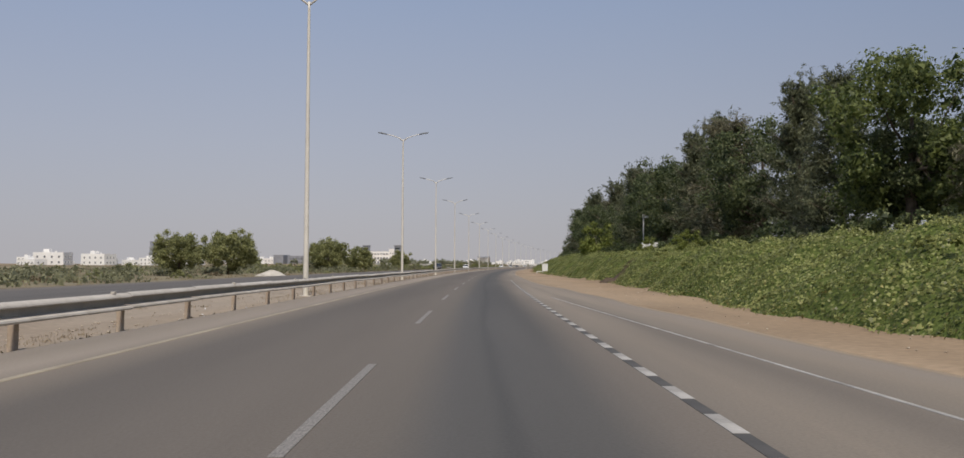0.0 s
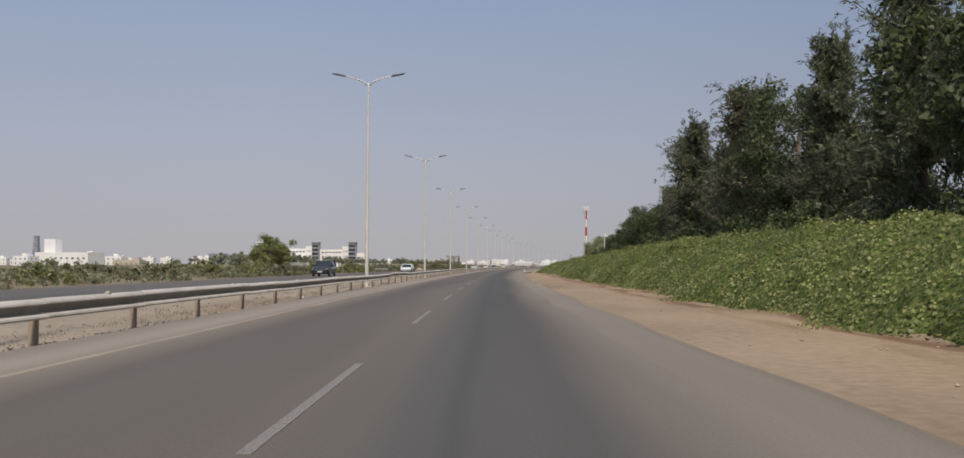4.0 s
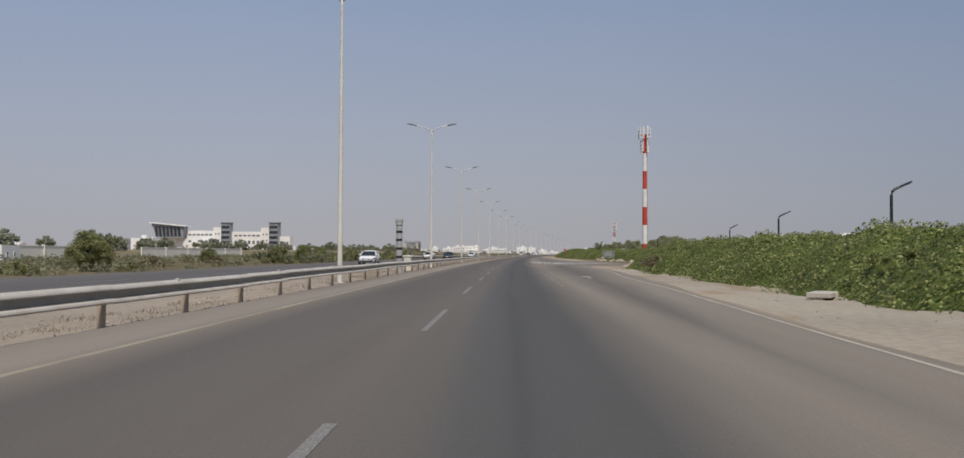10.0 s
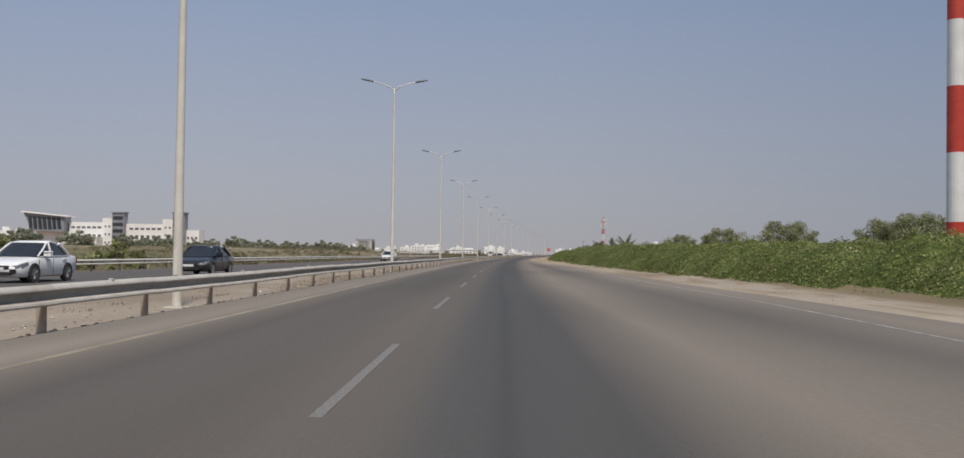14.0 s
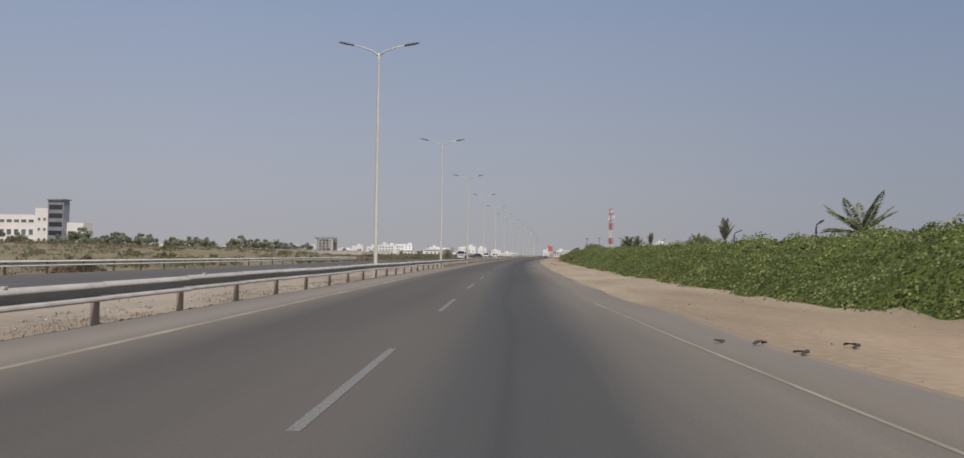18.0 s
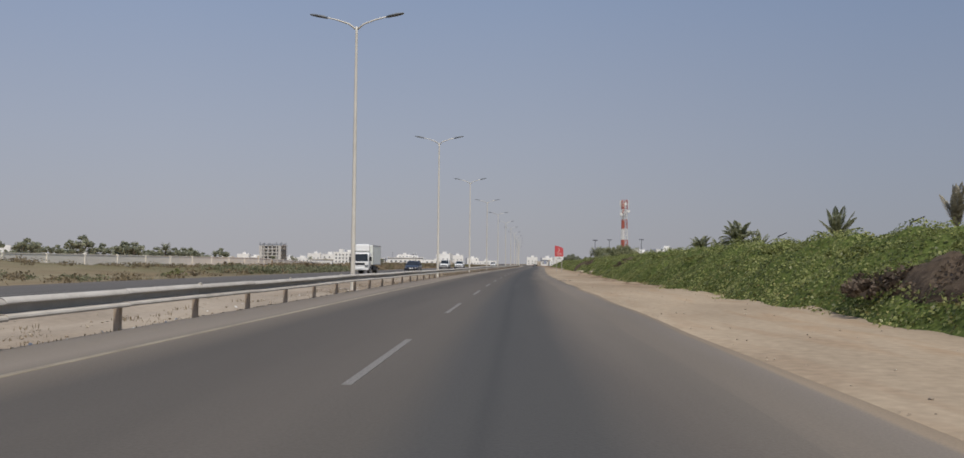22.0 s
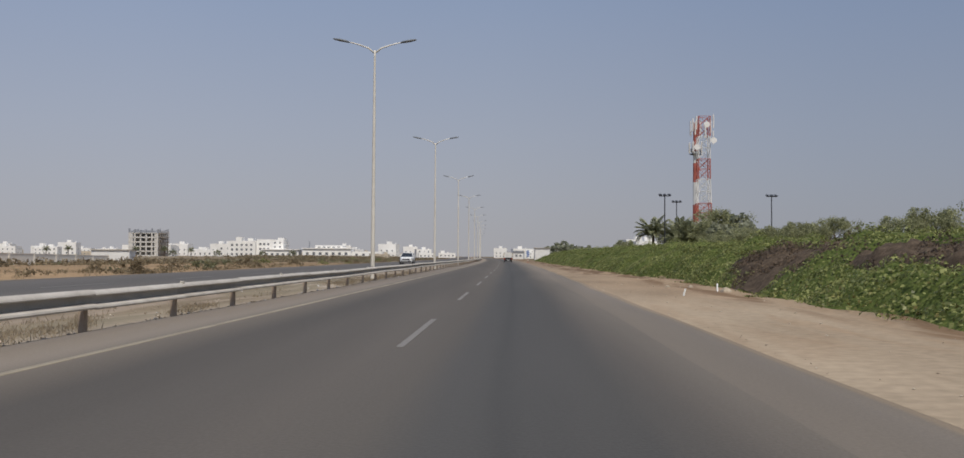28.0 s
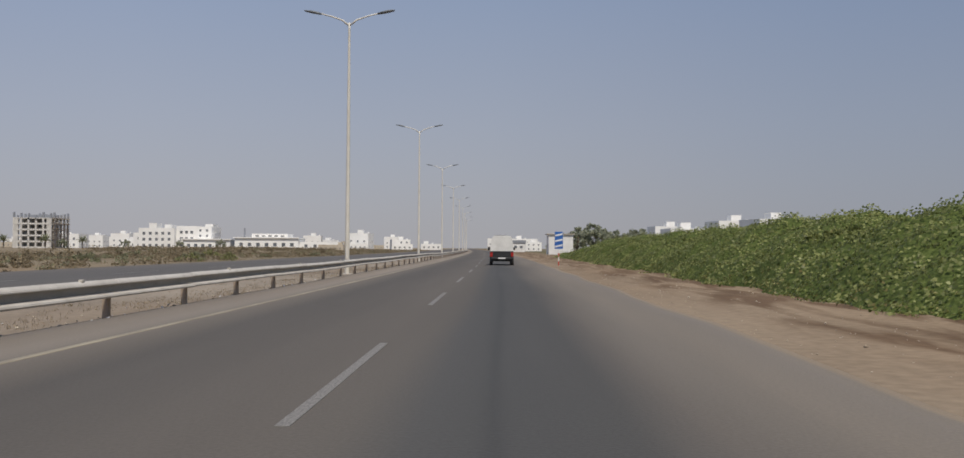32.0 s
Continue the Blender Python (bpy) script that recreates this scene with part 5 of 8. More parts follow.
spread_copies(drybush, [on_ground(s, o, z, t, 0.2) for s, o, z, t in ((259, 10.4, .8, 0), (628.4, 11.4, .68, 50), (781.8, 10.9, .9, 80), (783.4, 11.1, .75, 200), (848.5, 12.0, .8, 30), (846.6, 11.6, .8, 200), (300, 9.6, .5, 40), (331.2, 12.6, 1.0, 10), (332.5, 13.1, .9, 100))])

tanbush = shrub("dry_tan_bush", 56, 0.9, 1.5, M_DRYSCRUB, 0.1, "dry tan bush among the creeper on the bank", 30, 60)
tanbush.matrix_basis = on_ground(421.5, 11.2, 0.9, 10, 0.1)

# palms: place, height of the crown's heart, leaf size, steepest and flattest leaf, number of leaves
YOUNG = [(693.4, 24.9, 3.0, 1.25, 26, -24, 17, False), (736.3, 25.3, 3.2, 0.95, 60, 26, 11, True), (750.6, 25.0, 2.6, 0.85, 40, -6, 16, False), (829.5, 25.6, 3.35, 0.95, 52, -6, 18, False),
         (812.3, 26.5, 3.5, 0.95, 66, 44, 11, True), (863.6, 28.1, 3.0, 0.9, 40, -10, 16, False), (901.5, 31.4, 3.1, 1.05, 44, -14, 18, False), (915.7, 27.0, 2.7, 0.65, 50, 0, 9, False)]
for k, (s, o, z, size, hi, lo, n, dry) in enumerate(YOUNG):
    low = float(ground_z(s, o))
    p = palm("date_palm", 220 + k, z - low, size, "young date palm with few browned upright leaves behind the bank" if dry else "young date palm with a stiff fan of leaves behind the bank", n, fan=(hi, lo), dry=dry)
    p.matrix_basis = spot(s, o, low, turn=float(rt.uniform(0, 360)))
for k, (s, o, top, h, z, up) in enumerate(((869.2, 27.1, 5.3, 2.6, 1.25, 10), (910.9, 30.1, 5.0, 2.4, 1.15, 8), (1099, 24.6, 6.6, 4.6, 1.6, 2), (1081.5, 25.2, 5.4, 3.4, 1.55, 12), (1062, 22.8, 4.4, 2.4, 1.4, 14),
                                          (1103, 27.5, 5.6, 3.6, 1.1, 0))):
    p = palm("date_palm", 200 + k, h, z, "date palm with grey-green feather leaves behind the bank", 34, up)
    p.matrix_basis = spot(s, o, top - h - 1.1 * z, turn=float(rt.uniform(0, 360)))

# trees beyond the opposite carriageway
ghaf = tree_round("ghaf_tree", 61, 6.3, 4.3, 0.25, 0.22, 95, 125, M_OLIVE, "rounded olive-green tree with a short trunk beyond the opposite road", group="trees beyond the road")
ghaf2 = tree_round("ghaf_tree", 62, 6.0, 3.9, 0.2, 0.22, 95, 125, M_OLIVE, "bushy olive-green tree beyond the opposite road", group="trees beyond the road")
spread_copies(ghaf, [on_ground(s, o, z, t) for s, o, z, t in ((112, -36, .85, 10), (178.3, -31.7, 1.05, 80), (124, -34, .95, 200))])
spread_copies(ghaf2, [on_ground(s, o, z, t) for s, o, z, t in ((191, -28, .85, 0), (284.8, -33.7, .95, 120), (218, -60, .8, 50), (520, -34, .4, 75), (430, -31, .5, 120), (476, -38, .3, 210), (484, -31, .38, 10), (506, -33, .42, 60))])

scrub_kinds = [shrub("roadside_scrub", 71 + k, 1.7, 2.1, m, 0.19, lab, 20, 26, group="scrub beyond the road") for k, (m, lab) in enumerate(
    ((M_SCRUB, "low grey-green scrub bush beyond the opposite road"), (M_OLIVE, "low olive scrub bush beyond the opposite road"), (M_DRYSCRUB, "low dry brown scrub bush beyond the opposite road")))]
scrub_at = [[], [], []]
for s in np.arange(60, 1260, 5.2):
    lush = 300 < s < 400 or 480 < s < 560 or (130 < s < 300 and rt.uniform() < 0.45)
    for _ in range(2 if lush else 1):
        if not lush and rt.uniform() < 0.15:
            continue
        kind = int(rt.choice([0, 1] if lush else ([0, 1, 2, 2] if s > 850 else [0, 1, 1, 2])))
        o = -float(rt.uniform(25, 34 if s > 300 else 55)) if lush else -float(24.5 + rt.exponential(22))
        z = float(rt.uniform(0.9, 1.35)) if lush else float(rt.uniform(0.3, 0.8))
        scrub_at[kind].append(on_ground(float(s + rt.normal(0, 2)), o, z, float(rt.uniform(0, 360))))
for root, places in zip(scrub_kinds, scrub_at):
    spread_copies(root, places)


def grass():
    """Dry grass blades on the median, the far verge and the scrub land."""
    r = np.random.default_rng(91)
    n = 26000
    tuft_s, tuft_o = r.uniform(-5, 1220, n // 12), np.where(r.uniform(0, 1, n // 12) < 0.3, r.uniform(-10, -6.2, n // 12), -22.5 - r.exponential(9, n // 12))
    s = np.repeat(tuft_s, 12) + r.normal(size=len(tuft_s) * 12) * 0.16
    o = np.repeat(tuft_o, 12) + r.normal(size=len(tuft_s) * 12) * 0.16
    vs = np.repeat(r.uniform(293, 317, 60), 14)
    vo = np.repeat(5.0 + r.uniform(0, 1, 60) ** 1.3 * 3.0, 14)
    s, o = np.concatenate([s, vs + r.normal(size=len(vs)) * 0.2]), np.concatenate([o, np.maximum(vo + r.normal(size=len(vs)) * 0.2, 5.2)])
    ks = r.uniform(-5, 1180, 9000)
    ks = ks[np.sin(ks * 0.35) + np.sin(ks * 0.13 + 1) > -0.9]
    s, o = np.concatenate([s, ks]), np.concatenate([o, -5.22 + np.clip(r.normal(size=len(ks)), -2, 2) * 0.05])
    h = r.uniform(0.12, 0.42, len(s)) * np.where(o > 0, 0.27, np.where(o > -5.4, 0.22, np.where(o > -12, 0.35, 1.0)))
    C = at(s, o, ground_z(s, o) + h * 0.45)
    up = np.stack([r.normal(size=len(s)) * 0.3, r.normal(size=len(s)) * 0.3, np.ones(len(s))], 1)
    N = r.normal(size=(len(s), 3)) * np.array([1, 1, 0.1])
    ob = put("dry_grass", leaf_mesh("dry_grass", C, N, h, 0.022, M_GRASS, r, up * 5))
    tagged(ob, "tufts of dry yellow grass on the median and scrub land", "grass", kind="stuff")


grass()


def verge_weeds():
    """Low dry weeds round the guard rail stub and over the median's near side."""
    r = np.random.default_rng(94)
    ts = np.concatenate([r.uniform(295, 306, 330), r.uniform(306.5, 316.5, 260), r.uniform(304, 306.5, 60)])
    to = np.concatenate([5.3 + r.uniform(0, 1, 330) ** 1.5 * 1.1, 5.25 + r.uniform(0, 1, 260) ** 1.3 * 0.9, 5.5 + r.uniform(0, 0.5, 60)])
    ms = np.concatenate([r.uniform(-5, 1190, 11000), r.uniform(850, 1020, 3200)])
    mo = np.maximum(-5.5 - r.exponential(0.9, len(ms)), -9.6)
    keep = np.sin(ms * 0.19) + np.sin(ms * 0.067 + 2) + np.sin(ms * 0.71 + mo * 2) * 0.8 > -0.3
    ms, mo = ms[keep], mo[keep]
    k = 9
    s, o = np.repeat(np.concatenate([ts, ts, ms]), k), np.repeat(np.concatenate([to, to, mo]), k)
    near = np.repeat(np.concatenate([np.ones(len(ts) * 2, bool), np.zeros(len(ms), bool)]), k)
    s, o = s + r.normal(size=len(s)) * 0.16, o + r.normal(size=len(o)) * 0.1
    h = np.where(near, r.uniform(0.03, 0.11, len(s)), r.uniform(0.025, 0.09, len(s)) * np.where((s > 850) & (s < 1020), 2.0, 1.0))
    C = at(s, o, ground_z(s, o) + h * 0.42)
    up = np.stack([r.normal(size=len(s)) * 0.7, r.normal(size=len(s)) * 0.7, np.ones(len(s))], 1)
    N = r.normal(size=(len(s), 3)) * np.array([1, 1, 0.1])
    ob = put("dry_weeds", leaf_mesh("dry_weeds", C, N, h, 0.013, M_WEED, r, up * 5))
    tagged(ob, "low dry brown weeds on the median and round the rail stub", "grass", kind="stuff")


verge_weeds()


def field_scrub():
    """Low scrub that covers the land beyond the opposite road in drifts."""
    r = np.random.default_rng(92)
    # from, to, nearest, farthest, clumps, height, dryness
    for nm, mat, zones, label in (("green_scrub_field", M_SCRUB, ((640, 840, 26, 62, 420, 0.5), (862, 938, 23.5, 40, 520, 0.8), (55, 300, 25, 70, 900, 1.0), (300, 620, 25, 74, 900, 0.8), (560, 1010, 60, 76, 500, 0.6), (1040, 1500, 60, 110, 600, 0.9), (1118, 1420, 24, 56, 220, 0.55)), "low grey-green scrub covering the land beyond the opposite road"),
                                  ("dry_scrub_field", M_DRYSCRUB, ((640, 840, 25, 70, 900, 0.5), (935, 1090, 25, 38, 240, 0.45), (55, 620, 26, 74, 500, 0.7), (820, 1010, 26, 72, 420, 0.7), (1010, 1560, 56, 120, 2600, 1.15), (960, 1110, 30, 60, 60, 0.5), (1112, 1560, 23.5, 58, 1700, 0.55)), "dry brown scrub in drifts beyond the opposite road")):
        P, N, Z = [], [], []
        for s0, s1, o0, o1, n, h in zones:
            s, o = r.uniform(s0, s1, n), -r.uniform(o0, o1, n)
            keep = np.sin(s * 0.07 + o * 0.11) + np.sin(s * 0.031 - o * 0.23 + 1) > -0.6
            s, o = s[keep], o[keep]
            k = 34
            size = r.uniform(0.5, 1.3, len(s)) * h
            D = r.normal(size=(len(s), k, 3))
            D *= r.uniform(0.3, 1, (len(s), k, 1)) / np.linalg.norm(D, axis=2, keepdims=True)
            C = at(s, o, ground_z(s, o))[:, None] + D * size[:, None, None] * np.array([1.5, 1.5, 0.0])
            C[..., 2] += (0.12 + np.abs(D[..., 2]) * 0.9) * size[:, None]
            P.append(C.reshape(-1, 3))
            N.append(np.abs(D.reshape(-1, 3)) * np.array([0, 0, 0.6]) + D.reshape(-1, 3) + r.normal(size=(len(s) * k, 3)) * 0.3)
            Z.append(np.repeat(size, k) * r.uniform(0.22, 0.42, len(s) * k))
        Z = np.concatenate(Z)
        ob = put(nm, small_leaves(nm, np.concatenate(P), np.concatenate(N), Z, Z * 0.7, mat, r))
        tagged(ob, label, "scrub", kind="stuff")


field_scrub()


def sand_heap(s, o, wide, high, mat, label):
    """A heap of sand by the far edge of the opposite road."""
    u, v = np.meshgrid(np.linspace(0, 1, 9), np.linspace(0, 2 * np.pi, 25), indexing="ij")
    z = high * np.cos(u * np.pi / 2) ** 1.2 * (1 + 0.12 * np.sin(3 * v + 2 * u)) - 0.12
    V = np.stack([u * wide * np.cos(v) * (1 + 0.1 * np.sin(2 * v)), u * wide * 1.6 * np.sin(v), z], -1).reshape(-1, 3)
    ob = put("sand_mound", grid_mesh("sand_mound", V, 9, 25, mat), None, on_ground(s, o, 1.0, 0, 0))
    tagged(ob, label, "sand mound")


sand_heap(109, -24.2, 1.9, 0.75, M_CONCRETE, "pale mound of dry sand beyond the opposite road")
sand_heap(390, -23.6, 1.5, 0.85, M_SANDHEAP, "reddish mound of sand beyond the opposite road")


# ---------------------------------------------------------------- buildings
def wall_block(root, x0, x1, y0, y1, h, mat, z0=-0.6, parapet=0.5, name="wall"):
    """A walled block with a sunk roof inside a parapet."""
    bm = bmesh.new()
    outer = [(x0, y0), (x1, y0), (x1, y1), (x0, y1)]
    t = 0.25
    inner = [(x0 + t, y0 + t), (x1 - t, y0 + t), (x1 - t, y1 - t), (x0 + t, y1 - t)]
    lv = [[bm.verts.new((x, y, z)) for x, y in ring] for ring, z in ((outer, z0), (outer, h), (inner, h), (inner, h - parapet))]
    for a, b in zip(lv, lv[1:]):
        for j in range(4):
            bm.faces.new((a[j], a[(j + 1) % 4], b[(j + 1) % 4], b[j]))
    bm.faces.new(lv[-1])
    return part(name, bm, mat, root)


def window_mesh(name, w, h, frame_mat, pane_mat=None):
    """A pane set back in a proud frame, facing -y."""
    bm = bmesh.new()
    f = min(0.12, w * 0.1)
    for a in ((-w / 2, -h / 2, -w / 2 + f, h / 2), (w / 2 - f, -h / 2, w / 2, h / 2), (-w / 2 + f, -h / 2, w / 2 - f, -h / 2 + f), (-w / 2 + f, h / 2 - f, w / 2 - f, h / 2)):
        box(bm, a[0], -0.1, a[1], a[2], 0.05, a[3])
    n = len(bm.faces)
    box(bm, -w / 2 + f, -0.03, -h / 2 + f, w / 2 - f, 0.05, h / 2 - f)
    me = bm_mesh(name, bm, (frame_mat, pane_mat or M_FARGLASS))
    for p in me.polygons:
        p.material_index = 1 if p.index >= n else 0
    return me


WINDOWS = {}


def windows(root, x0, x1, y, z0, floors, step, cols, w, h, frame_mat, side=None):
    """Rows of windows on the face at y (facing -y), or on the face x = side."""
    key = (round(w, 2), round(h, 2), frame_mat.name)
    if key not in WINDOWS:
        WINDOWS[key] = window_mesh("window", w, h, frame_mat)
    for i in range(floors):
        for j in range(cols):
            q = x0 + (x1 - x0) * (j + 0.5) / cols
            m = pose(q, y, z0 + i * step) if side is None else pose(side, q, z0 + i * step, 0, 0, 90)
            put("window", WINDOWS[key], root, m)


def large_building():
    """Long white complex with two grey towers and a slanted glass hall."""
    root = thing("white_complex", spot(1040, -273, 0.0, 0.0, 1.09), "long white institutional building with two grey towers and a slanted hall", "building")
    wall_block(root, -24, 4, 0, 10, 16.6, M_WHITEWALL)
    wall_block(root, 10, 40, 0, 10, 15.8, M_WHITEWALL)
    wall_block(root, -3, 3.2, -1.5, 10, 19.0, M_WHITEWALL)
    wall_block(root, 33, 39.2, -1.5, 10, 18.6, M_WHITEWALL)
    wall_block(root, 46, 54, 0, 8, 12.5, M_WHITEWALL)
    wall_block(root, -62, -46, 6, 26, 9.5, M_WHITEWALL)
    wall_block(root, -90, -66, 10, 30, 11.0, M_GREYCLAD)
    wall_block(root, -108, -96, 12, 30, 12.0, M_GREYCLAD)
    for x0 in (3.6, 39.6):
        tower = wall_block(root, x0, x0 + 7.0, -3, 1.8, 22.0, M_GREYCLAD, name="tower")
        for i in range(5):
            bm = bmesh.new()
            box(bm, x0 + 0.5, -3.08, 3.2 + i * 3.7, x0 + 6.5, -2.95, 5.2 + i * 3.7)
            put("window", bm_mesh("window", bm, M_GLASSDARK), tower)
        bm = bmesh.new()
        box(bm, x0 - 0.5, -3.6, 22.0, x0 + 7.5, 2.4, 22.5)
        put("roof_slab", bm_mesh("roof_slab", bm, M_GREYCLAD), tower)
    # slanted hall
    bm = bmesh.new()
    loft(bm, [[(-49.5, y, 21.8), (-24, y, 19.4), (-24, y, 18.2), (-25, y, 11.0), (-44.5, y, 11.0)] for y in (-4, 2)])
    part("hall", bm, M_GREYCLAD, root, "slanted hall clad in grey panels")
    bm = bmesh.new()
    loft(bm, [[(-50.5, y, 22.6), (-22, y, 19.9), (-22, y, 19.3), (-50.3, y, 21.9)] for y in (-5.5, 3)])
    part("hall_roof", bm, M_WHITEWALL, root, "sloping white roof edge")
    for j in range(7):
        bm = bmesh.new()
        x0 = -45.6 + j * 2.9
        loft(bm, [[(x0 - 1.2, y, 19.6 - 0.1 * j), (x0 + 1.1, y, 19.4 - 0.1 * j), (x0 + 1.9, y, 12.2), (x0 - 0.2, y, 12.2)] for y in (-4.12, -3.9)])
        part("window", bm, M_GLASSDARK, root)
    wall_block(root, -44, -24, 0, 10, 11.0, M_WHITEWALL)
    windows(root, -23, -4, 0, 13.6, 1, 4, 6, 2.6, 1.5, M_WHITEWALL)
    windows(root, 12, 32, 0, 13.0, 1, 4, 6, 2.6, 1.5, M_WHITEWALL)
    windows(root, -23, -4, 0, 4.2, 2, 4.2, 6, 2.2, 2.6, M_WHITEWALL)
    windows(root, 12, 32, 0, 4.0, 2, 4.2, 6, 2.2, 2.6, M_WHITEWALL)
    windows(root, -2.2, 2.4, -1.5, 5.0, 3, 4.6, 2, 1.4, 1.4, M_WHITEWALL)
    windows(root, 33.6, 38.6, -1.5, 5.0, 3, 4.4, 2, 1.4, 1.4, M_WHITEWALL)
    windows(root, -88, -68, 10, 3.5, 2, 4, 6, 2.0, 2.0, M_GREYCLAD)
    windows(root, 46.5, 53.5, 0, 4.0, 2, 4, 3, 1.6, 1.8, M_WHITEWALL)


def concrete_frame():
    """An unfinished tower: slabs, columns, dark bays, and starter columns above the last slab."""
    root = thing("unfinished_tower", spot(1503, -208.5, 0.0, 0.0, 0.94), "unfinished concrete-frame building with bare columns on top", "building")
    w, d, st, n = 19.0, 20.0, 2.95, 5
    for i in range(n + 1):
        bm = bmesh.new()
        box(bm, -w / 2, 0, i * st - 0.15 - (0.6 if i == 0 else 0), w / 2, d, i * st + 0.3)
        part("floor_slab", bm, M_TOWERCONC, root)
    col = {}
    for nm, z0, z1 in (("column", 0, n * st), ("starter_column", n * st, n * st + 2.7)):
        bm = bmesh.new()
        box(bm, -0.42, -0.42, z0, 0.42, 0.42, z1)
        col[nm] = bm_mesh(nm, bm, M_TOWERCONC if nm == "column" else M_GREYCLAD)
    for nm in col:
        for j in range(6):
            for k in range(6):
                if 0 < j < 5 and 0 < k < 5:
                    continue
                put(nm, col[nm], root, pose(-w / 2 + 0.45 + j * (w - 0.9) / 5, 0.42 + k * (d - 0.84) / 5, 0, 0, 0, 0) @ Matrix.Diagonal((1, 1, 1.0 if nm == "column" else 0.8 + 0.25 * ((j * 7 + k * 3) % 3) / 2, 1)) if nm == "column"
                    else pose(-w / 2 + 0.45 + j * (w - 0.9) / 5, 0.42 + k * (d - 0.84) / 5, 0.35 - 0.5 * ((j * 5 + k * 3) % 4)))
    bm = bmesh.new()
    box(bm, -5.5, 8, 0, 6.5, 15, n * st + 2.0)
    part("core_wall", bm, M_GREYCLAD, root, "grey shuttered core")
    for i in range(n):
        bm = bmesh.new()
        box(bm, -w / 2 + 0.6, 7.2, i * st + 0.3, w / 2 - 0.6, 7.35, (i + 1) * st - 0.15)
        part("partition", bm, M_TOWERCONC, root)
        bm = bmesh.new()
        box(bm, -w / 2 + 0.1, 0.12, i * st + 0.3, w / 2 - 0.1, 0.3, i * st + 0.75)
        part("spandrel", bm, M_TOWERCONC, root)
        bm = bmesh.new()
        box(bm, w / 2 - 2.4, 0.08, i * st + 0.3, w / 2 - 0.9, 0.28, (i + 1) * st - 0.15)
        part("infill_wall", bm, M_TOWERCONC, root)
        bm = bmesh.new()
        box(bm, -w / 2 + 0.9, 0.08, i * st + 0.3, -w / 2 + 2.6, 0.28, (i + 1) * st - 0.15)
        part("infill_wall", bm, M_TOWERCONC, root)
    for k in range(7):
        bm = bmesh.new()
        tube(bm, [(w / 2 + 0.8, 1 + k * 2.9, -0.5), (w / 2 + 0.8, 1 + k * 2.9, n * st + 1.5)], [0.09, 0.09], 5)
        part("scaffold_pole", bm, M_STEEL_POST, root)
        if k < 6:
            bm = bmesh.new()
            box(bm, w / 2 + 0.3, 0.5, 1.8 + k * 2.6, w / 2 + 1.2, d - 1, 2.0 + k * 2.6)
            part("scaffold_board", bm, M_STEEL_POST, root)


def white_block():
    root = thing("white_clinic", spot(1486, -137, 0.0), "white four-storey building with stepped roof terraces", "building")
    wall_block(root, -16, 0, 0, 16, 9.4, M_WHITEWALL)
    wall_block(root, -15.8, -9, 1, 10, 9.3, M_WHITEWALL)
    wall_block(root, -11.5, -8.2, 0.5, 8, 11.6, M_WHITEWALL)
    wall_block(root, -5, -2, 2, 9, 11.0, M_WHITEWALL)
    wall_block(root, 0, 9, 3, 18, 10.4, M_WHITEWALL)
    wall_block(root, 9, 16, 2, 18, 10.2, M_WHITEWALL)
    wall_block(root, 12, 15.5, 6, 14, 11.4, M_WHITEWALL)
    wall_block(root, 5, 26, -4, 6, 4.2, M_WHITEWALL)
    bm = bmesh.new()
    box(bm, 4.4, -4.7, 4.2, 26.6, 6.5, 4.6)
    part("canopy", bm, M_WHITEWALL, root)
    windows(root, -15, -1, 0, 1.6, 3, 2.7, 5, 1.5, 1.5, M_WHITEWALL)
    windows(root, 1, 8, 3, 1.8, 3, 2.9, 3, 1.5, 1.5, M_WHITEWALL)
    windows(root, 9.5, 15.5, 2, 6.0, 2, 2.4, 2, 1.2, 1.2, M_WHITEWALL)
    windows(root, 6, 25, -4, 1.6, 1, 3, 6, 1.7, 1.7, M_WHITEWALL)
    windows(root, 4, 17, 0, 2.0, 3, 2.8, 4, 1.4, 1.4, M_WHITEWALL, side=16.0)


def showroom():
    root = thing("low_showroom", spot(1478, -92, 0.0), "low white showroom with a raised roof storey and flat canopy", "building")
    wall_block(root, -16, 12, 0, 16, 5.0, M_WHITEWALL)
    wall_block(root, -9, 7, 2, 14, 7.0, M_WHITEWALL)
    bm = bmesh.new()
    box(bm, -16.6, -0.7, 5.0, 12.6, 16.5, 5.4)
    part("canopy", bm, M_WHITEWALL, root)
    bm = bmesh.new()
    box(bm, -13, 4, 5.4, -12.4, 4.6, 9.5)
    part("chimney", bm, M_GREYCLAD, root)
    windows(root, -15, 11, 0, 2.2, 1, 3, 7, 1.8, 1.8, M_WHITEWALL)
    windows(root, -8, 6, 2, 6.0, 1, 3, 5, 1.8, 0.8, M_WHITEWALL)
    wall_block(root, 12, 30, 2, 14, 3.6, M_WHITEWALL)
    windows(root, 13, 29, 2, 1.7, 1, 3, 4, 1.6, 1.6, M_WHITEWALL)


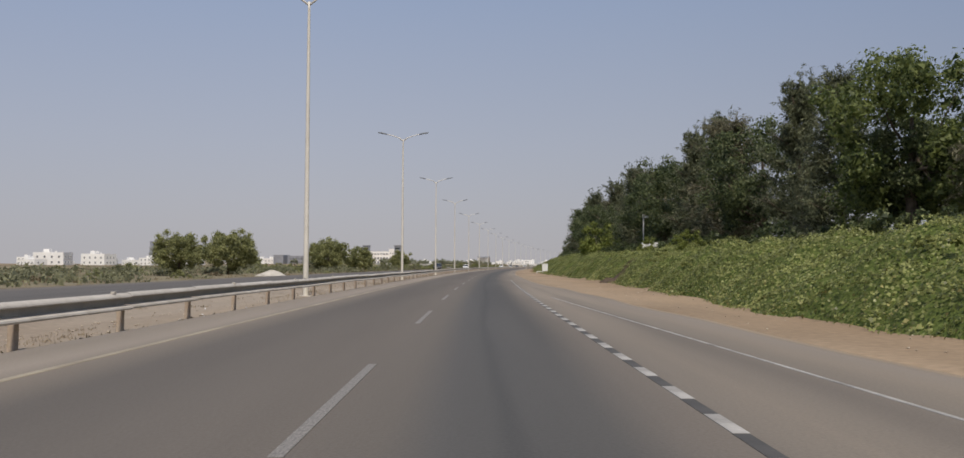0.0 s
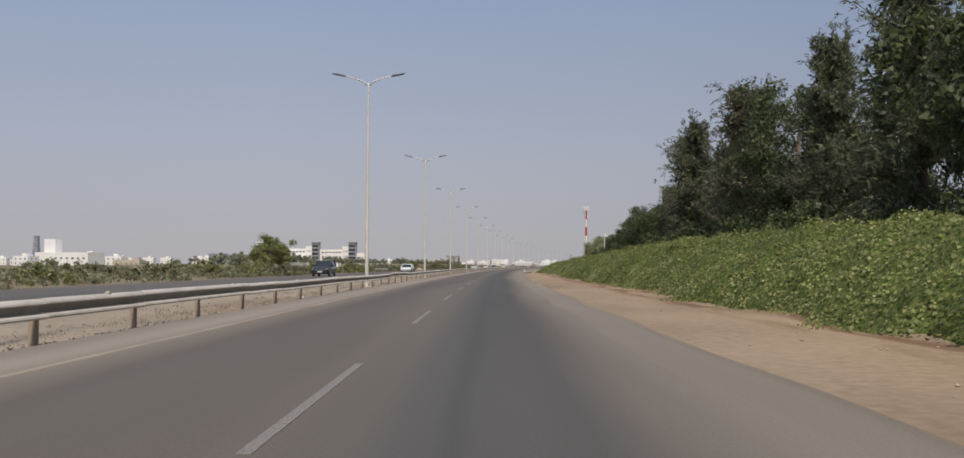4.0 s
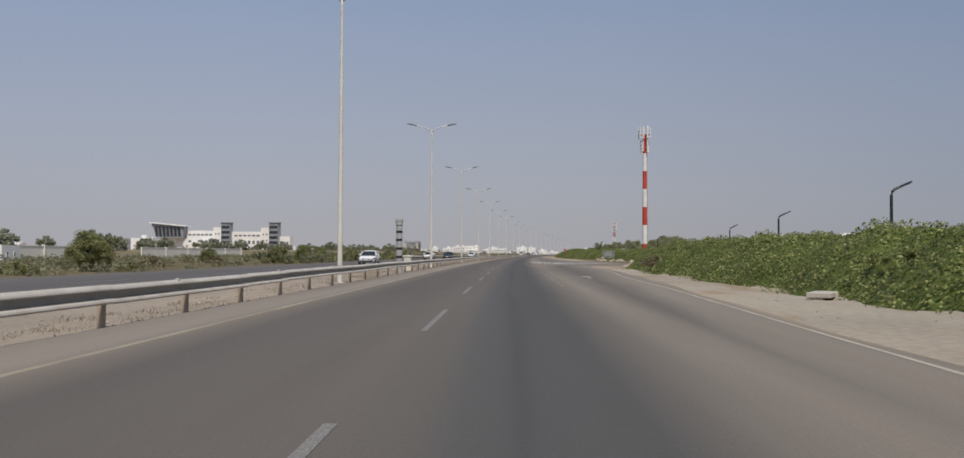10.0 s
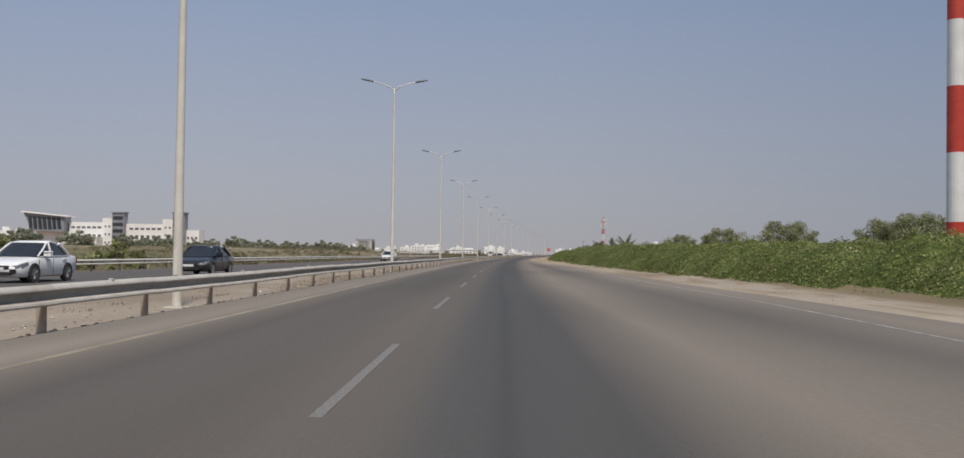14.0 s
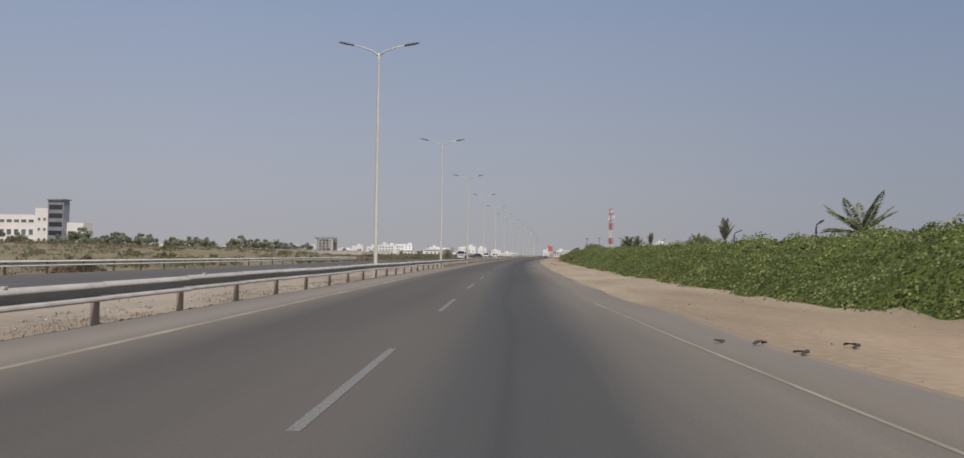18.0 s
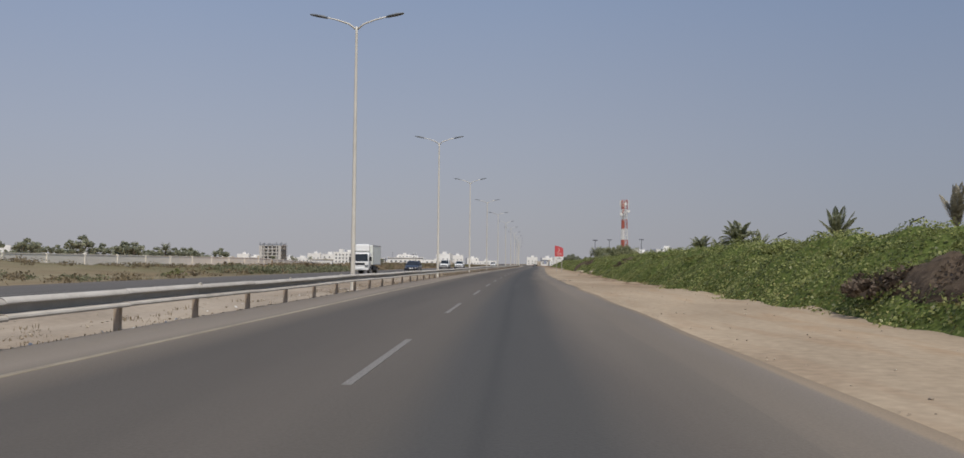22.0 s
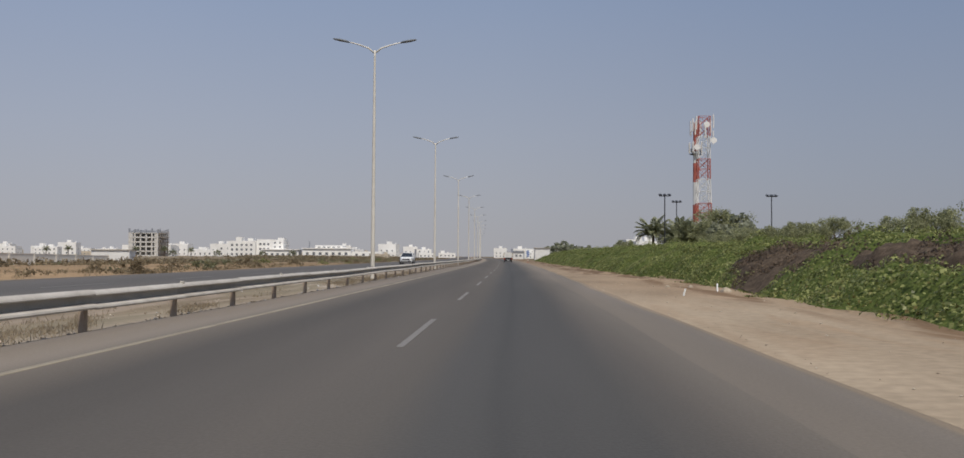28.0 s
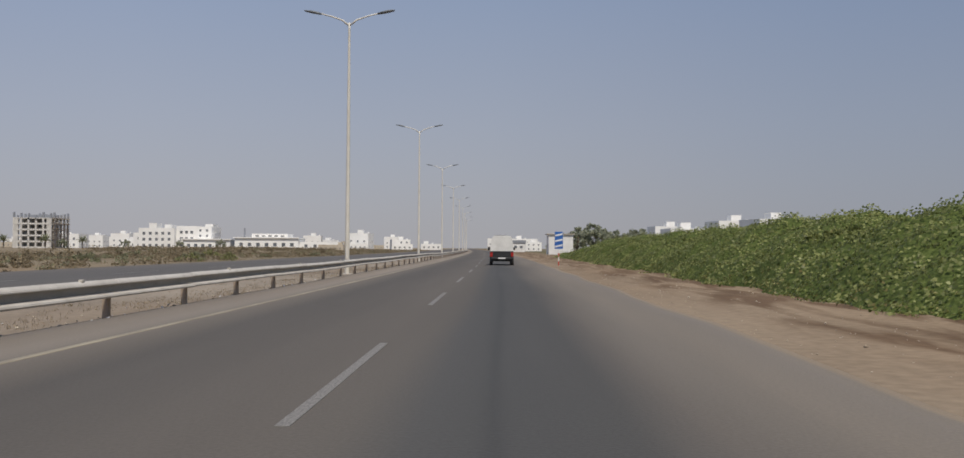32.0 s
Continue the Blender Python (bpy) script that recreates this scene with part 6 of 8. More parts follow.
def house(seed, w, d, h, mat, label, name="flat_roof_house"):
    """A small flat-roofed house with windows and a stair box."""
    r = np.random.default_rng(seed)
    root = thing(name, Matrix(), label, "house", "far white houses")
    wall_block(root, -w / 2, w / 2, 0, d, h, mat)
    a = r.uniform(-w / 2 + 1, w / 2 - 4)
    wall_block(root, a, a + 3.2, d * 0.3, d * 0.3 + 3.5, h + 1.9, mat, z0=h - 0.7, parapet=0.2, name="stair_box")
    windows(root, -w / 2 + 0.5, w / 2 - 0.5, 0, 1.6, 2 if h > 5.5 else 1, 3.1, max(2, int(w / 3.5)), 1.3, 1.4, mat)
    windows(root, 1, d - 1, 0, 1.6, 2 if h > 5.5 else 1, 3.1, max(2, int(d / 4)), 1.3, 1.4, mat, side=w / 2)
    bm = bmesh.new()
    tube(bm, [(a + 6, d * 0.5, h - 0.5), (a + 6, d * 0.5, h + 0.7), (a + 6, d * 0.5, h + 0.75)], [0.6, 0.6, 0.3], 10)
    part("water_tank", bm, M_TOWERWHITE, root)
    return root


large_building()
concrete_frame()
white_block()
showroom()
rh = np.random.default_rng(5)
HOUSE_KINDS = [house(1, 12, 11, 6.6, M_WHITEWALL, "white two-storey flat-roofed house in the distance"), house(2, 17, 12, 7.2, M_WHITEWALL, "wide white two-storey house in the distance"),
               house(3, 14, 10, 3.9, M_WHITEWALL, "low white house in the distance"), house(4, 20, 14, 4.4, M_BEIGEWALL, "low beige building in the distance"),
               house(6, 13, 12, 9.6, M_WHITEWALL, "tall white house in the distance")]
house_at = [[] for _ in HOUSE_KINDS]
for k in range(62):      # town ahead, beyond the field
    s, o = float(rh.uniform(1520, 2100)), -float(rh.uniform(45, 520))
    house_at[int(rh.integers(0, 5))].append(spot(s, o, 0.0, float(rh.normal(0, 10)), float(rh.uniform(0.85, 1.2))))
for k in range(14):      # beyond the wall
    s, o = float(rh.uniform(1000, 1480)), -float(rh.uniform(270, 520))
    house_at[int(rh.integers(0, 5))].append(spot(s, o, 0.0, float(rh.normal(0, 10)), float(rh.uniform(0.9, 1.3))))
for k in range(16):      # far left at the start
    s, o = float(rh.uniform(560, 1000)), -float(rh.uniform(300, 600))
    house_at[int(rh.integers(0, 5))].append(spot(s, o, 0.0, float(rh.normal(0, 10)), float(rh.uniform(0.9, 1.4))))
for s, o, k, z in ((1350, 90, 4, 1.1), (1460, 110, 4, 1.4), (1490, 100, 1, 1.5), (1520, 95, 4, 1.3), (1530, 122, 1, 1.5), (1545, 150, 4, 1.25), (1560, 175, 1, 1.2), (1480, 24, 0, .6), (1640, 30, 1, 1.0), (1700, -30, 2, 1.0), (1580, 20, 3, .8), (1760, 16, 4, .9),
                   (566, 62, 2, 1.0), (566, 78, 2, 1.05), (560, 88, 3, .8), (1440, -60, 3, .5), (1560, -40, 2, .8), (478, -70, 2, .5), (462, -88, 3, .6)):
    house_at[k].append(spot(s, o, 0.0, float(rh.normal(0, 6)), z))
for root, places in zip(HOUSE_KINDS, house_at):
    spread_copies(root, places)


def silo_works():
    root = thing("plant_with_tower", spot(711.8, -342, 0.0), "white industrial plant with a thin tower and tall white slab", "factory")
    wall_block(root, 2, 40, 0, 20, 9.0, M_WHITEWALL)
    wall_block(root, 6, 14, 4, 12, 18.0, M_WHITEWALL)
    bm = bmesh.new()
    for k in range(5):
        box(bm, -3.2 + 0.2 * k, 4 + 0.2 * k, 4.2 * k - 0.6, 1.2 - 0.2 * k, 8 - 0.2 * k, 4.2 * k + 3.4)
    part("tower", bm, M_GREYCLAD, root, "thin grey stepped tower")
    windows(root, 15, 39, 0, 5, 1, 3, 6, 2, 1.4, M_WHITEWALL)


silo_works()


def boundary_wall():
    """A long rendered wall of panels between piers."""
    root = thing("boundary_wall", Matrix(), "long beige boundary wall across the scrub land", "wall")
    bm = bmesh.new()
    box(bm, -6.05, -0.1, -0.6, 6.05, 0.1, 2.1)
    box(bm, -6.05, -0.16, 2.1, 6.05, 0.16, 2.22)
    panel = bm_mesh("wall_panel", bm, M_SANDWALL)
    bm = bmesh.new()
    box(bm, -0.22, -0.22, -0.6, 0.22, 0.22, 2.3)
    pier = bm_mesh("pier", bm, M_SANDWALL)
    for k in range(61):
        s = 450 + 12.0 * k
        if k in (6, 7) or 13 <= k <= 31:
            continue
        away = max(0.0, k - 46)
        o = -75 - 1.5 * away
        put("wall_panel", panel, root, spot(s, o, -0.1 - 0.09 * away, 90 + (7.1 if away else 0)))
        put("pier", pier, root, spot(s + 6, o - (0.75 if away else 0), -0.1 - 0.09 * away, 90))


boundary_wall()

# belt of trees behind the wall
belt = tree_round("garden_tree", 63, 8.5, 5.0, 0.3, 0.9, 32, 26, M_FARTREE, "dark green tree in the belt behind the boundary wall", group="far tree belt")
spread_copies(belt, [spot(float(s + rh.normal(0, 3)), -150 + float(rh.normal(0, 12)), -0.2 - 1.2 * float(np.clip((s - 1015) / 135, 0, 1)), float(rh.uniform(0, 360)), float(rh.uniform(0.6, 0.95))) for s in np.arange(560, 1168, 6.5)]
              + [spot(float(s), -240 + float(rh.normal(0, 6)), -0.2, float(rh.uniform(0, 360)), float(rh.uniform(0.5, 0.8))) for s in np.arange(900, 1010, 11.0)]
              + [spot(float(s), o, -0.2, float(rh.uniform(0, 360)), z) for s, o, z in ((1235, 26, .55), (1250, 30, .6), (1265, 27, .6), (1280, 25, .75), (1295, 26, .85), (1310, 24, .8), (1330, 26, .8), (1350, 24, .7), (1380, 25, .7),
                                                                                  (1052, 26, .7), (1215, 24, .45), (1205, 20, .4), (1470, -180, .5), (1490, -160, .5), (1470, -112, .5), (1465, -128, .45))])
for k, (s, o, h, z) in enumerate(((1440, -190, 3.0, 1.3), (1450, -178, 3.2, 1.3), (1455, -165, 3.0, 1.2), (1438, -225, 3.4, 1.3), (1445, -240, 3.0, 1.3), (1150, -150, 5, 1.4), (1100, -140, 6, 1.4))):
    p = palm("far_date_palm", 300 + k, h, z, "date palm standing among the distant houses", 22, 5)
    p.matrix_basis = spot(s, o, min(0.0, float(ground_z(s, o))), turn=float(rh.uniform(0, 360)))


# ---------------------------------------------------------------- masts
def pole_mast(name, m, bands, r0, r1, label, rings, red=M_RED):
    """A banded tubular mast with panel aerials."""
    root = thing(name, m, label, "antenna mast")
    top = bands[-1][1]
    for z0, z1, colour in bands:
        bm = bmesh.new()
        a, b = r0 + (r1 - r0) * z0 / top, r0 + (r1 - r0) * z1 / top
        tube(bm, [(0, 0, z0), (0, 0, z1)], [a, b], 20)
        part("shaft_band", bm, red if colour == "r" else M_TOWERWHITE, root, ("red" if colour == "r" else "white") + " painted shaft section", smooth=False)
    for z, radius, count, length, mat in rings:
        bm = bmesh.new()
        pts = [(radius * 0.85 * math.cos(t), radius * 0.85 * math.sin(t), z + length * 0.35) for t in (2 * math.pi * j / 14 for j in range(15))]
        tube(bm, pts, [0.05] * 15, 5)
        for j in range(3):
            t = 2 * math.pi * j / 3
            tube(bm, [(0, 0, z + length * 0.35), (radius * 0.85 * math.cos(t), radius * 0.85 * math.sin(t), z + length * 0.35)], [0.05, 0.05], 5)
        part("mount_ring", bm, mat, root)
        bm = bmesh.new()
        box(bm, -0.09, -0.16, 0, 0.09, 0.16, length, 0.03)
        panel = bm_mesh("aerial_panel", bm, M_TOWERWHITE)
        for j in range(count):
            t = 2 * math.pi * (j + 0.3) / count
            put("aerial_panel", panel, root, pose(radius * math.cos(t), radius * math.sin(t), z + 0.15 * (j % 2), 0, 0, math.degrees(t)))
    bm = bmesh.new()
    tube(bm, [(r0 + 0.12, 0.1, 0), (r1 + 0.1, 0.08, top)], [0.045, 0.045], 5)
    part("cable_run", bm, M_STEEL_POST, root)
    return root


pole_mast("telecom_mast", spot(551.5, 26.9, 0.6), [(-1.5, 2.7, "r"), (2.7, 6.6, "w"), (6.6, 10.35, "r"), (10.35, 14.1, "w"), (14.1, 17.85, "r"), (17.85, 21.5, "w"), (21.5, 25.4, "r")], 0.54, 0.38,
          "tall red and white banded telecom mast with white aerial panels", ((24.5, 1.25, 9, 2.5, M_RED), (21.7, 0.85, 5, 2.6, M_RED)))
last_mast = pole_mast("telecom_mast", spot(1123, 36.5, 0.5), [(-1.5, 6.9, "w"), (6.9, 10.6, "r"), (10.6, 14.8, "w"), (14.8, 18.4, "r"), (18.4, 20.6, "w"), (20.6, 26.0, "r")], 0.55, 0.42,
          "red and white tubular telecom mast beside a lattice tower", ((20.2, 1.2, 8, 2.0, M_GREYCLAD), (23.6, 1.05, 6, 2.5, M_GREYCLAD)), M_HAZERED)


def mast_platform(root, z, radius):
    """A dark service platform round the mast with a railing."""
    bm = bmesh.new()
    ring = [2 * math.pi * j / 16 for j in range(16)]
    loft(bm, [[(q * math.cos(t), q * math.sin(t), h) for t in ring] for q, h in ((radius, z), (radius, z + 0.1), (0.4, z + 0.1), (0.4, z))], closed_ends=False)
    part("platform", bm, M_BLACK, root, "dark service platform")
    for h in (0.55, 1.05):
        bm = bmesh.new()
        tube(bm, [(radius * math.cos(t), radius * math.sin(t), z + h) for t in ring + ring[:1]], [0.035] * 17, 4)
        part("railing", bm, M_BLACK, root)
    for t in ring[::2]:
        bm = bmesh.new()
        tube(bm, [(radius * math.cos(t), radius * math.sin(t), z), (radius * math.cos(t), radius * math.sin(t), z + 1.05)], [0.03, 0.03], 4)
        part("railing_post", bm, M_BLACK, root)


mast_platform(last_mast, 20.0, 1.05)


def lattice_tower():
    root = thing("lattice_tower", spot(1115.2, 36.2, 0.4), "red and white steel lattice tower with aerials", "antenna tower")
    levels = [(-1, 7.2, "w"), (7.2, 10.5, "r"), (10.5, 14.8, "w"), (14.8, 18.4, "r"), (18.4, 22.4, "w"), (22.4, 26.0, "r")]

    def half(z):
        return 1.45 - 0.45 * min(1, max(0, z / 16))
    for z0, z1, c in levels:
        mat = M_HAZERED if c == "r" else M_TOWERWHITE
        cs = [(-1, -1), (1, -1), (1, 1), (-1, 1)]
        for sx, sy in cs:
            bm = bmesh.new()
            tube(bm, [(sx * half(z0), sy * half(z0), z0), (sx * half(z1), sy * half(z1), z1)], [0.085, 0.085], 6)
            part("leg", bm, mat, root)
        n = max(2, int(round((z1 - z0) / 1.9)))
        for i in range(n):
            a, b = z0 + (z1 - z0) * i / n, z0 + (z1 - z0) * (i + 1) / n
            for (ax, ay), (bx, by) in zip(cs, cs[1:] + cs[:1]):
                for ends in ([(ax * half(a), ay * half(a), a), (bx * half(b), by * half(b), b)], [(bx * half(a), by * half(a), a), (ax * half(b), ay * half(b), b)],
                             [(ax * half(b), ay * half(b), b), (bx * half(b), by * half(b), b)]):
                    bm = bmesh.new()
                    tube(bm, ends, [0.045, 0.045], 4)
                    part("brace", bm, mat, root)
    bm = bmesh.new()
    box(bm, -0.1, -0.17, 0, 0.1, 0.17, 2.4, 0.03)
    panel = bm_mesh("aerial_panel", bm, M_TOWERWHITE)
    for j, (x, y, z) in enumerate(((-1.5, -1.3, 23.5), (1.5, -1.3, 23.8), (1.6, 1.2, 23.3), (-1.6, 1.2, 23.5), (0, -1.6, 22.0), (1.6, -0.6, 21.0))):
        put("aerial_panel", panel, root, pose(x, y, z))
    for x, z in ((1.5, 21.6), (-1.4, 20.4), (0.3, 24.4)):
        bm = bmesh.new()
        loft(bm, [[(x + q * math.cos(t), -1.35 - dy, z + q * math.sin(t)) for t in (2 * math.pi * j / 14 for j in range(14))] for q, dy in ((0.15, 0.0), (0.5, 0.22), (0.55, 0.25))])
        part("dish", bm, M_TOWERWHITE, root, smooth=False)


lattice_tower()


def flood_light(s, o, top):
    root = thing("flood_light", spot(s, o, 0.5), "dark floodlight pole behind the bank", "floodlight", "floodlights")
    bm = bmesh.new()
    tube(bm, [(0, 0, -0.5), (0, 0, top - 0.7)], [0.1, 0.07], 8)
    part("pole", bm, M_BLACK, root)
    bm = bmesh.new()
    box(bm, -0.75, -0.05, top - 0.75, 0.75, 0.05, top - 0.65)
    part("crossbar", bm, M_BLACK, root)
    for x in (-0.6, 0.0, 0.6):
        bm = bmesh.new()
        loft(bm, [[(x - 0.2, y, z), (x + 0.2, y, z), (x + 0.2, y, z + 0.12), (x - 0.2, y, z + 0.12)] for y, z in ((-0.3, top - 0.72), (0.3, top - 0.5))])
        part("lamp", bm, M_BLACK, root)


for s, o, z in ((1075.5, 22.3, 9.7), (1084.5, 39.2, 10.3), (1105.5, 29.6, 10.7)):
    flood_light(s, o, z)


def garden_lamp():
    root = thing("garden_lamp", spot(399.7, 17.2, 0.75), "black garden lamp post with a bent arm behind the bank", "lamp post", "garden lamps behind the bank")
    bm = bmesh.new()
    tube(bm, [(0, 0, -0.6), (0, 0, 2.95), (0.05, 0, 3.12), (0.17, 0, 3.22), (0.4, 0, 3.32)], [0.075, 0.065, 0.06, 0.055, 0.05], 8)
    part("post", bm, M_BLACK, root)
    bm = bmesh.new()
    loft(bm, [[(x, -w, z), (x, w, z), (x, w, z + 0.08), (x, -w, z + 0.08)] for x, w, z in ((0.34, 0.08, 3.26), (0.55, 0.13, 3.35), (0.82, 0.1, 3.47))])
    part("lantern", bm, M_BLACK, root)
    return root


gl = garden_lamp()
for s, o in ((425.9, 20.1), (455.6, 23.5), (513.7, 24.5), (730.8, 25.1), (758, 25), (786, 25), (815, 25), (843.5, 24.9), (872, 25), (922, 25), (950.4, 25.1), (703, 25)):
    copy_thing(gl, spot(s, o, 0.75, float(rh.normal(0, 14))))


def plain_post(s, o, top):
    root = thing("black_post", spot(s, o, 1.0), "plain black post standing behind the bank", "post", "black posts")
    bm = bmesh.new()
    tube(bm, [(0, 0, -0.5), (0, 0, top - 1.06), (0, 0, top - 1.0)], [0.085, 0.08, 0.055], 10)
    part("shaft", bm, M_BLACK, root)


plain_post(372.5, 25.2, 5.1)
plain_post(358.0, 25.4, 5.4)


def cctv(s, o, top):
    root = thing("camera_pole", spot(s, o, 1.0), "slim white pole with a white surveillance camera behind the bank", "camera pole")
    bm = bmesh.new()
    tube(bm, [(0, 0, -0.3), (0, 0, top - 1.3)], [0.07, 0.055], 8)
    part("pole", bm, M_TOWERWHITE, root)
    bm = bmesh.new()
    box(bm, -0.1, -0.12, top - 1.3, 0.12, 0.12, top - 1.0, 0.02)
    part("camera_box", bm, M_TOWERWHITE, root)
    bm = bmesh.new()
    box(bm, 0.1, -0.14, top - 1.35, 0.5, 0.1, top - 1.14, 0.03)
    part("camera_head", bm, M_TOWERWHITE, root)


cctv(92.4, 16.7, 6.3)
cctv(281.7, 16.9, 5.9)


# ---------------------------------------------------------------- roadside furniture and signs
def lettering(name, text, size, mat, parent, m):
    cu = bpy.data.curves.new(name, "FONT")
    cu.body, cu.size, cu.align_x, cu.align_y, cu.extrude = text, size, "CENTER", "CENTER", 0.004
    tmp = new(name + "_curve", cu)
    bpy.context.view_layer.update()
    me = bpy.data.meshes.new_from_object(tmp.evaluated_get(bpy.context.evaluated_depsgraph_get()))
    bpy.data.objects.remove(tmp)
    me.materials.clear()
    me.materials.append(mat)
    return put(name, me, parent, m)


def bar(bm, x0, z0, x1, z1, y=-0.03):
    box(bm, x0, y - 0.003, z0, x1, y + 0.003, z1)


M_SIGNPINK = surface("faded pale emblem", (0.62, 0.40, 0.37), (0.74, 0.52, 0.48), scale=1.0, fine=10.0, rough=0.5, bump=0.0)
M_SIGNRED = surface("sign red", (0.52, 0.06, 0.07), (0.62, 0.10, 0.105), scale=1.0, fine=12.0, rough=0.4, bump=0.0)
M_SIGNBLUE = surface("sign blue", (0.02, 0.10, 0.36), (0.035, 0.14, 0.44), scale=1.0, fine=12.0, rough=0.4, bump=0.0)
M_SIGNGREY = surface("weathered grey-green board", (0.10, 0.12, 0.13), (0.18, 0.20, 0.21), scale=1.5, fine=16.0, rough=0.6, bump=0.05)
M_SIGNWHITE = surface("sign white", (0.66, 0.66, 0.65), (0.80, 0.80, 0.78), scale=1.0, fine=10.0, rough=0.45, bump=0.0)


def petrol_sign():
    root = thing("distance_sign", spot(903.3, 6.65, 0.0), "red sign with pale emblem and white distance panel on posts", "road sign")
    for x in (-0.38, 0.42):
        bm = bmesh.new()
        tube(bm, [(x, 0.05, -0.3), (x, 0.05, 2.6)], [0.045, 0.045], 8)
        part("post", bm, M_STEEL, root)
    bm = bmesh.new()
    loft(bm, [[(-0.67, y, 2.42), (0.67, y, 2.42), (0.67, y, 3.66), (0.3, y, 3.9), (-0.3, y, 4.1), (-0.67, y, 4.14)] for y in (-0.02, 0.02)])
    red = part("red_panel", bm, M_SIGNRED, root, "red panel with slanted top")
    bm = bmesh.new()
    pts = [(-0.34, 2.9), (-0.3, 2.98), (-0.12, 3.12), (0.02, 3.36), (0.1, 3.5), (0.02, 3.58), (-0.12, 3.72), (-0.18, 3.74)]
    for (ax, az), (bx, bz), w in zip(pts, pts[1:], (0.03, 0.055, 0.075, 0.07, 0.05, 0.03, 0.02)):
        tube(bm, [(ax, -0.026, az), (bx, -0.026, bz)], [w, w * 0.9], 6)
    for v in bm.verts:
        v.co.y = -0.026 + (v.co.y + 0.026) * 0.05
    put("emblem", bm_mesh("emblem", bm, M_SIGNPINK), red, None, "pale curved emblem")
    for x0, x1, z0, z1 in ((-0.16, 0.02, 2.86, 2.95), (0.06, 0.3, 2.87, 2.96), (0.33, 0.4, 2.86, 2.97), (-0.4, -0.26, 2.65, 2.72), (-0.2, 0.1, 2.65, 2.74), (0.14, 0.44, 2.65, 2.72)):
        bm = bmesh.new()
        bar(bm, x0, z0, x1, z1, -0.025)
        put("name_bar", bm_mesh("name_bar", bm, M_SIGNPINK), red)
    bm = bmesh.new()
    box(bm, -0.69, -0.022, 1.9, 0.69, 0.022, 2.41)
    panel = part("distance_panel", bm, M_SIGNWHITE, root, "white panel reading 1km")
    lettering("distance_text", "1km", 0.42, M_BLACK, panel, pose(0.0, -0.026, 2.16, 90, 0, 0))


def grey_board():
    root = thing("information_board", spot(495, 14.75, 0.0, 6), "weathered grey information board on black and white posts", "sign")
    for x in (-0.68, 0.68):
        for i in range(4):
            bm = bmesh.new()
            tube(bm, [(x, 0, -0.3 + i * 0.3), (x, 0, 0.0 + i * 0.3)], [0.045, 0.045], 8)
            part("post_band", bm, M_BLACK if i % 2 else M_SIGNWHITE, root)
    bm = bmesh.new()
    box(bm, -0.8, -0.03, 0.72, 0.8, 0.03, 1.62)
    board = part("board", bm, M_SIGNGREY, root)
    for z, a, b in ((1.42, -0.3, 0.35), (1.25, -0.55, 0.5), (1.1, -0.6, 0.6), (0.95, -0.5, 0.55)):
        bm = bmesh.new()
        bar(bm, a, z, b, z + 0.05, -0.034)
        put("text_bar", bm_mesh("text_bar", bm, M_STEEL), board)
    bm = bmesh.new()
    for a in ((-0.83, -0.04, 0.69, -0.8, 0.04, 1.65), (0.8, -0.04, 0.69, 0.83, 0.04, 1.65), (-0.8, -0.04, 1.62, 0.8, 0.04, 1.65), (-0.8, -0.04, 0.69, 0.8, 0.04, 0.72)):
        box(bm, *a)
    put("frame", bm_mesh("frame", bm, M_STEEL), board)


def white_notice():
    root = thing("white_notice", spot(141.2, 9.2, 0.0, -5), "small blank white notice board at the foot of the bank", "sign")
    bm = bmesh.new()
    box(bm, -0.42, -0.02, 0.38, 0.42, 0.02, 1.52, 0.005)
    part("board", bm, M_SIGNWHITE, root)
    for x in (-0.3, 0.3):
        bm = bmesh.new()
        box(bm, x - 0.03, 0.02, -0.2, x + 0.03, 0.07, 1.3)
        part("leg", bm, M_STEEL, root)
    bm = bmesh.new()
    box(bm, -1.3, -0.06, 0.28, -0.45, 0.06, 0.38, 0.01)
    box(bm, -1.25, -0.05, -0.2, -1.17, 0.05, 0.28)
    part("low_rail", bm, M_TOWERWHITE, root)


def blue_sign():
    root = thing("chevron_board", spot(1143, 5.9, 0.0), "blue marker board with white slanting stripes on a striped post", "road sign")
    bm = bmesh.new()
    box(bm, -0.3, -0.02, 1.2, 0.3, 0.02, 2.45, 0.005)
    b = part("board", bm, M_SIGNBLUE, root)
    for k in range(3):
        bm = bmesh.new()
        loft(bm, [[(-0.27, y, 1.3 + 0.4 * k), (0.27, y, 1.42 + 0.4 * k), (0.27, y, 1.54 + 0.4 * k), (-0.27, y, 1.42 + 0.4 * k)] for y in (-0.028, -0.02)])
        put("stripe", bm_mesh("stripe", bm, M_SIGNWHITE), b)
    for i in range(5):
        bm = bmesh.new()
        tube(bm, [(0, 0.05, -0.3 + i * 0.3), (0, 0.05, i * 0.3)], [0.04, 0.04], 8)
        part("post_band", bm, M_RED if i % 2 else M_SIGNWHITE, root)


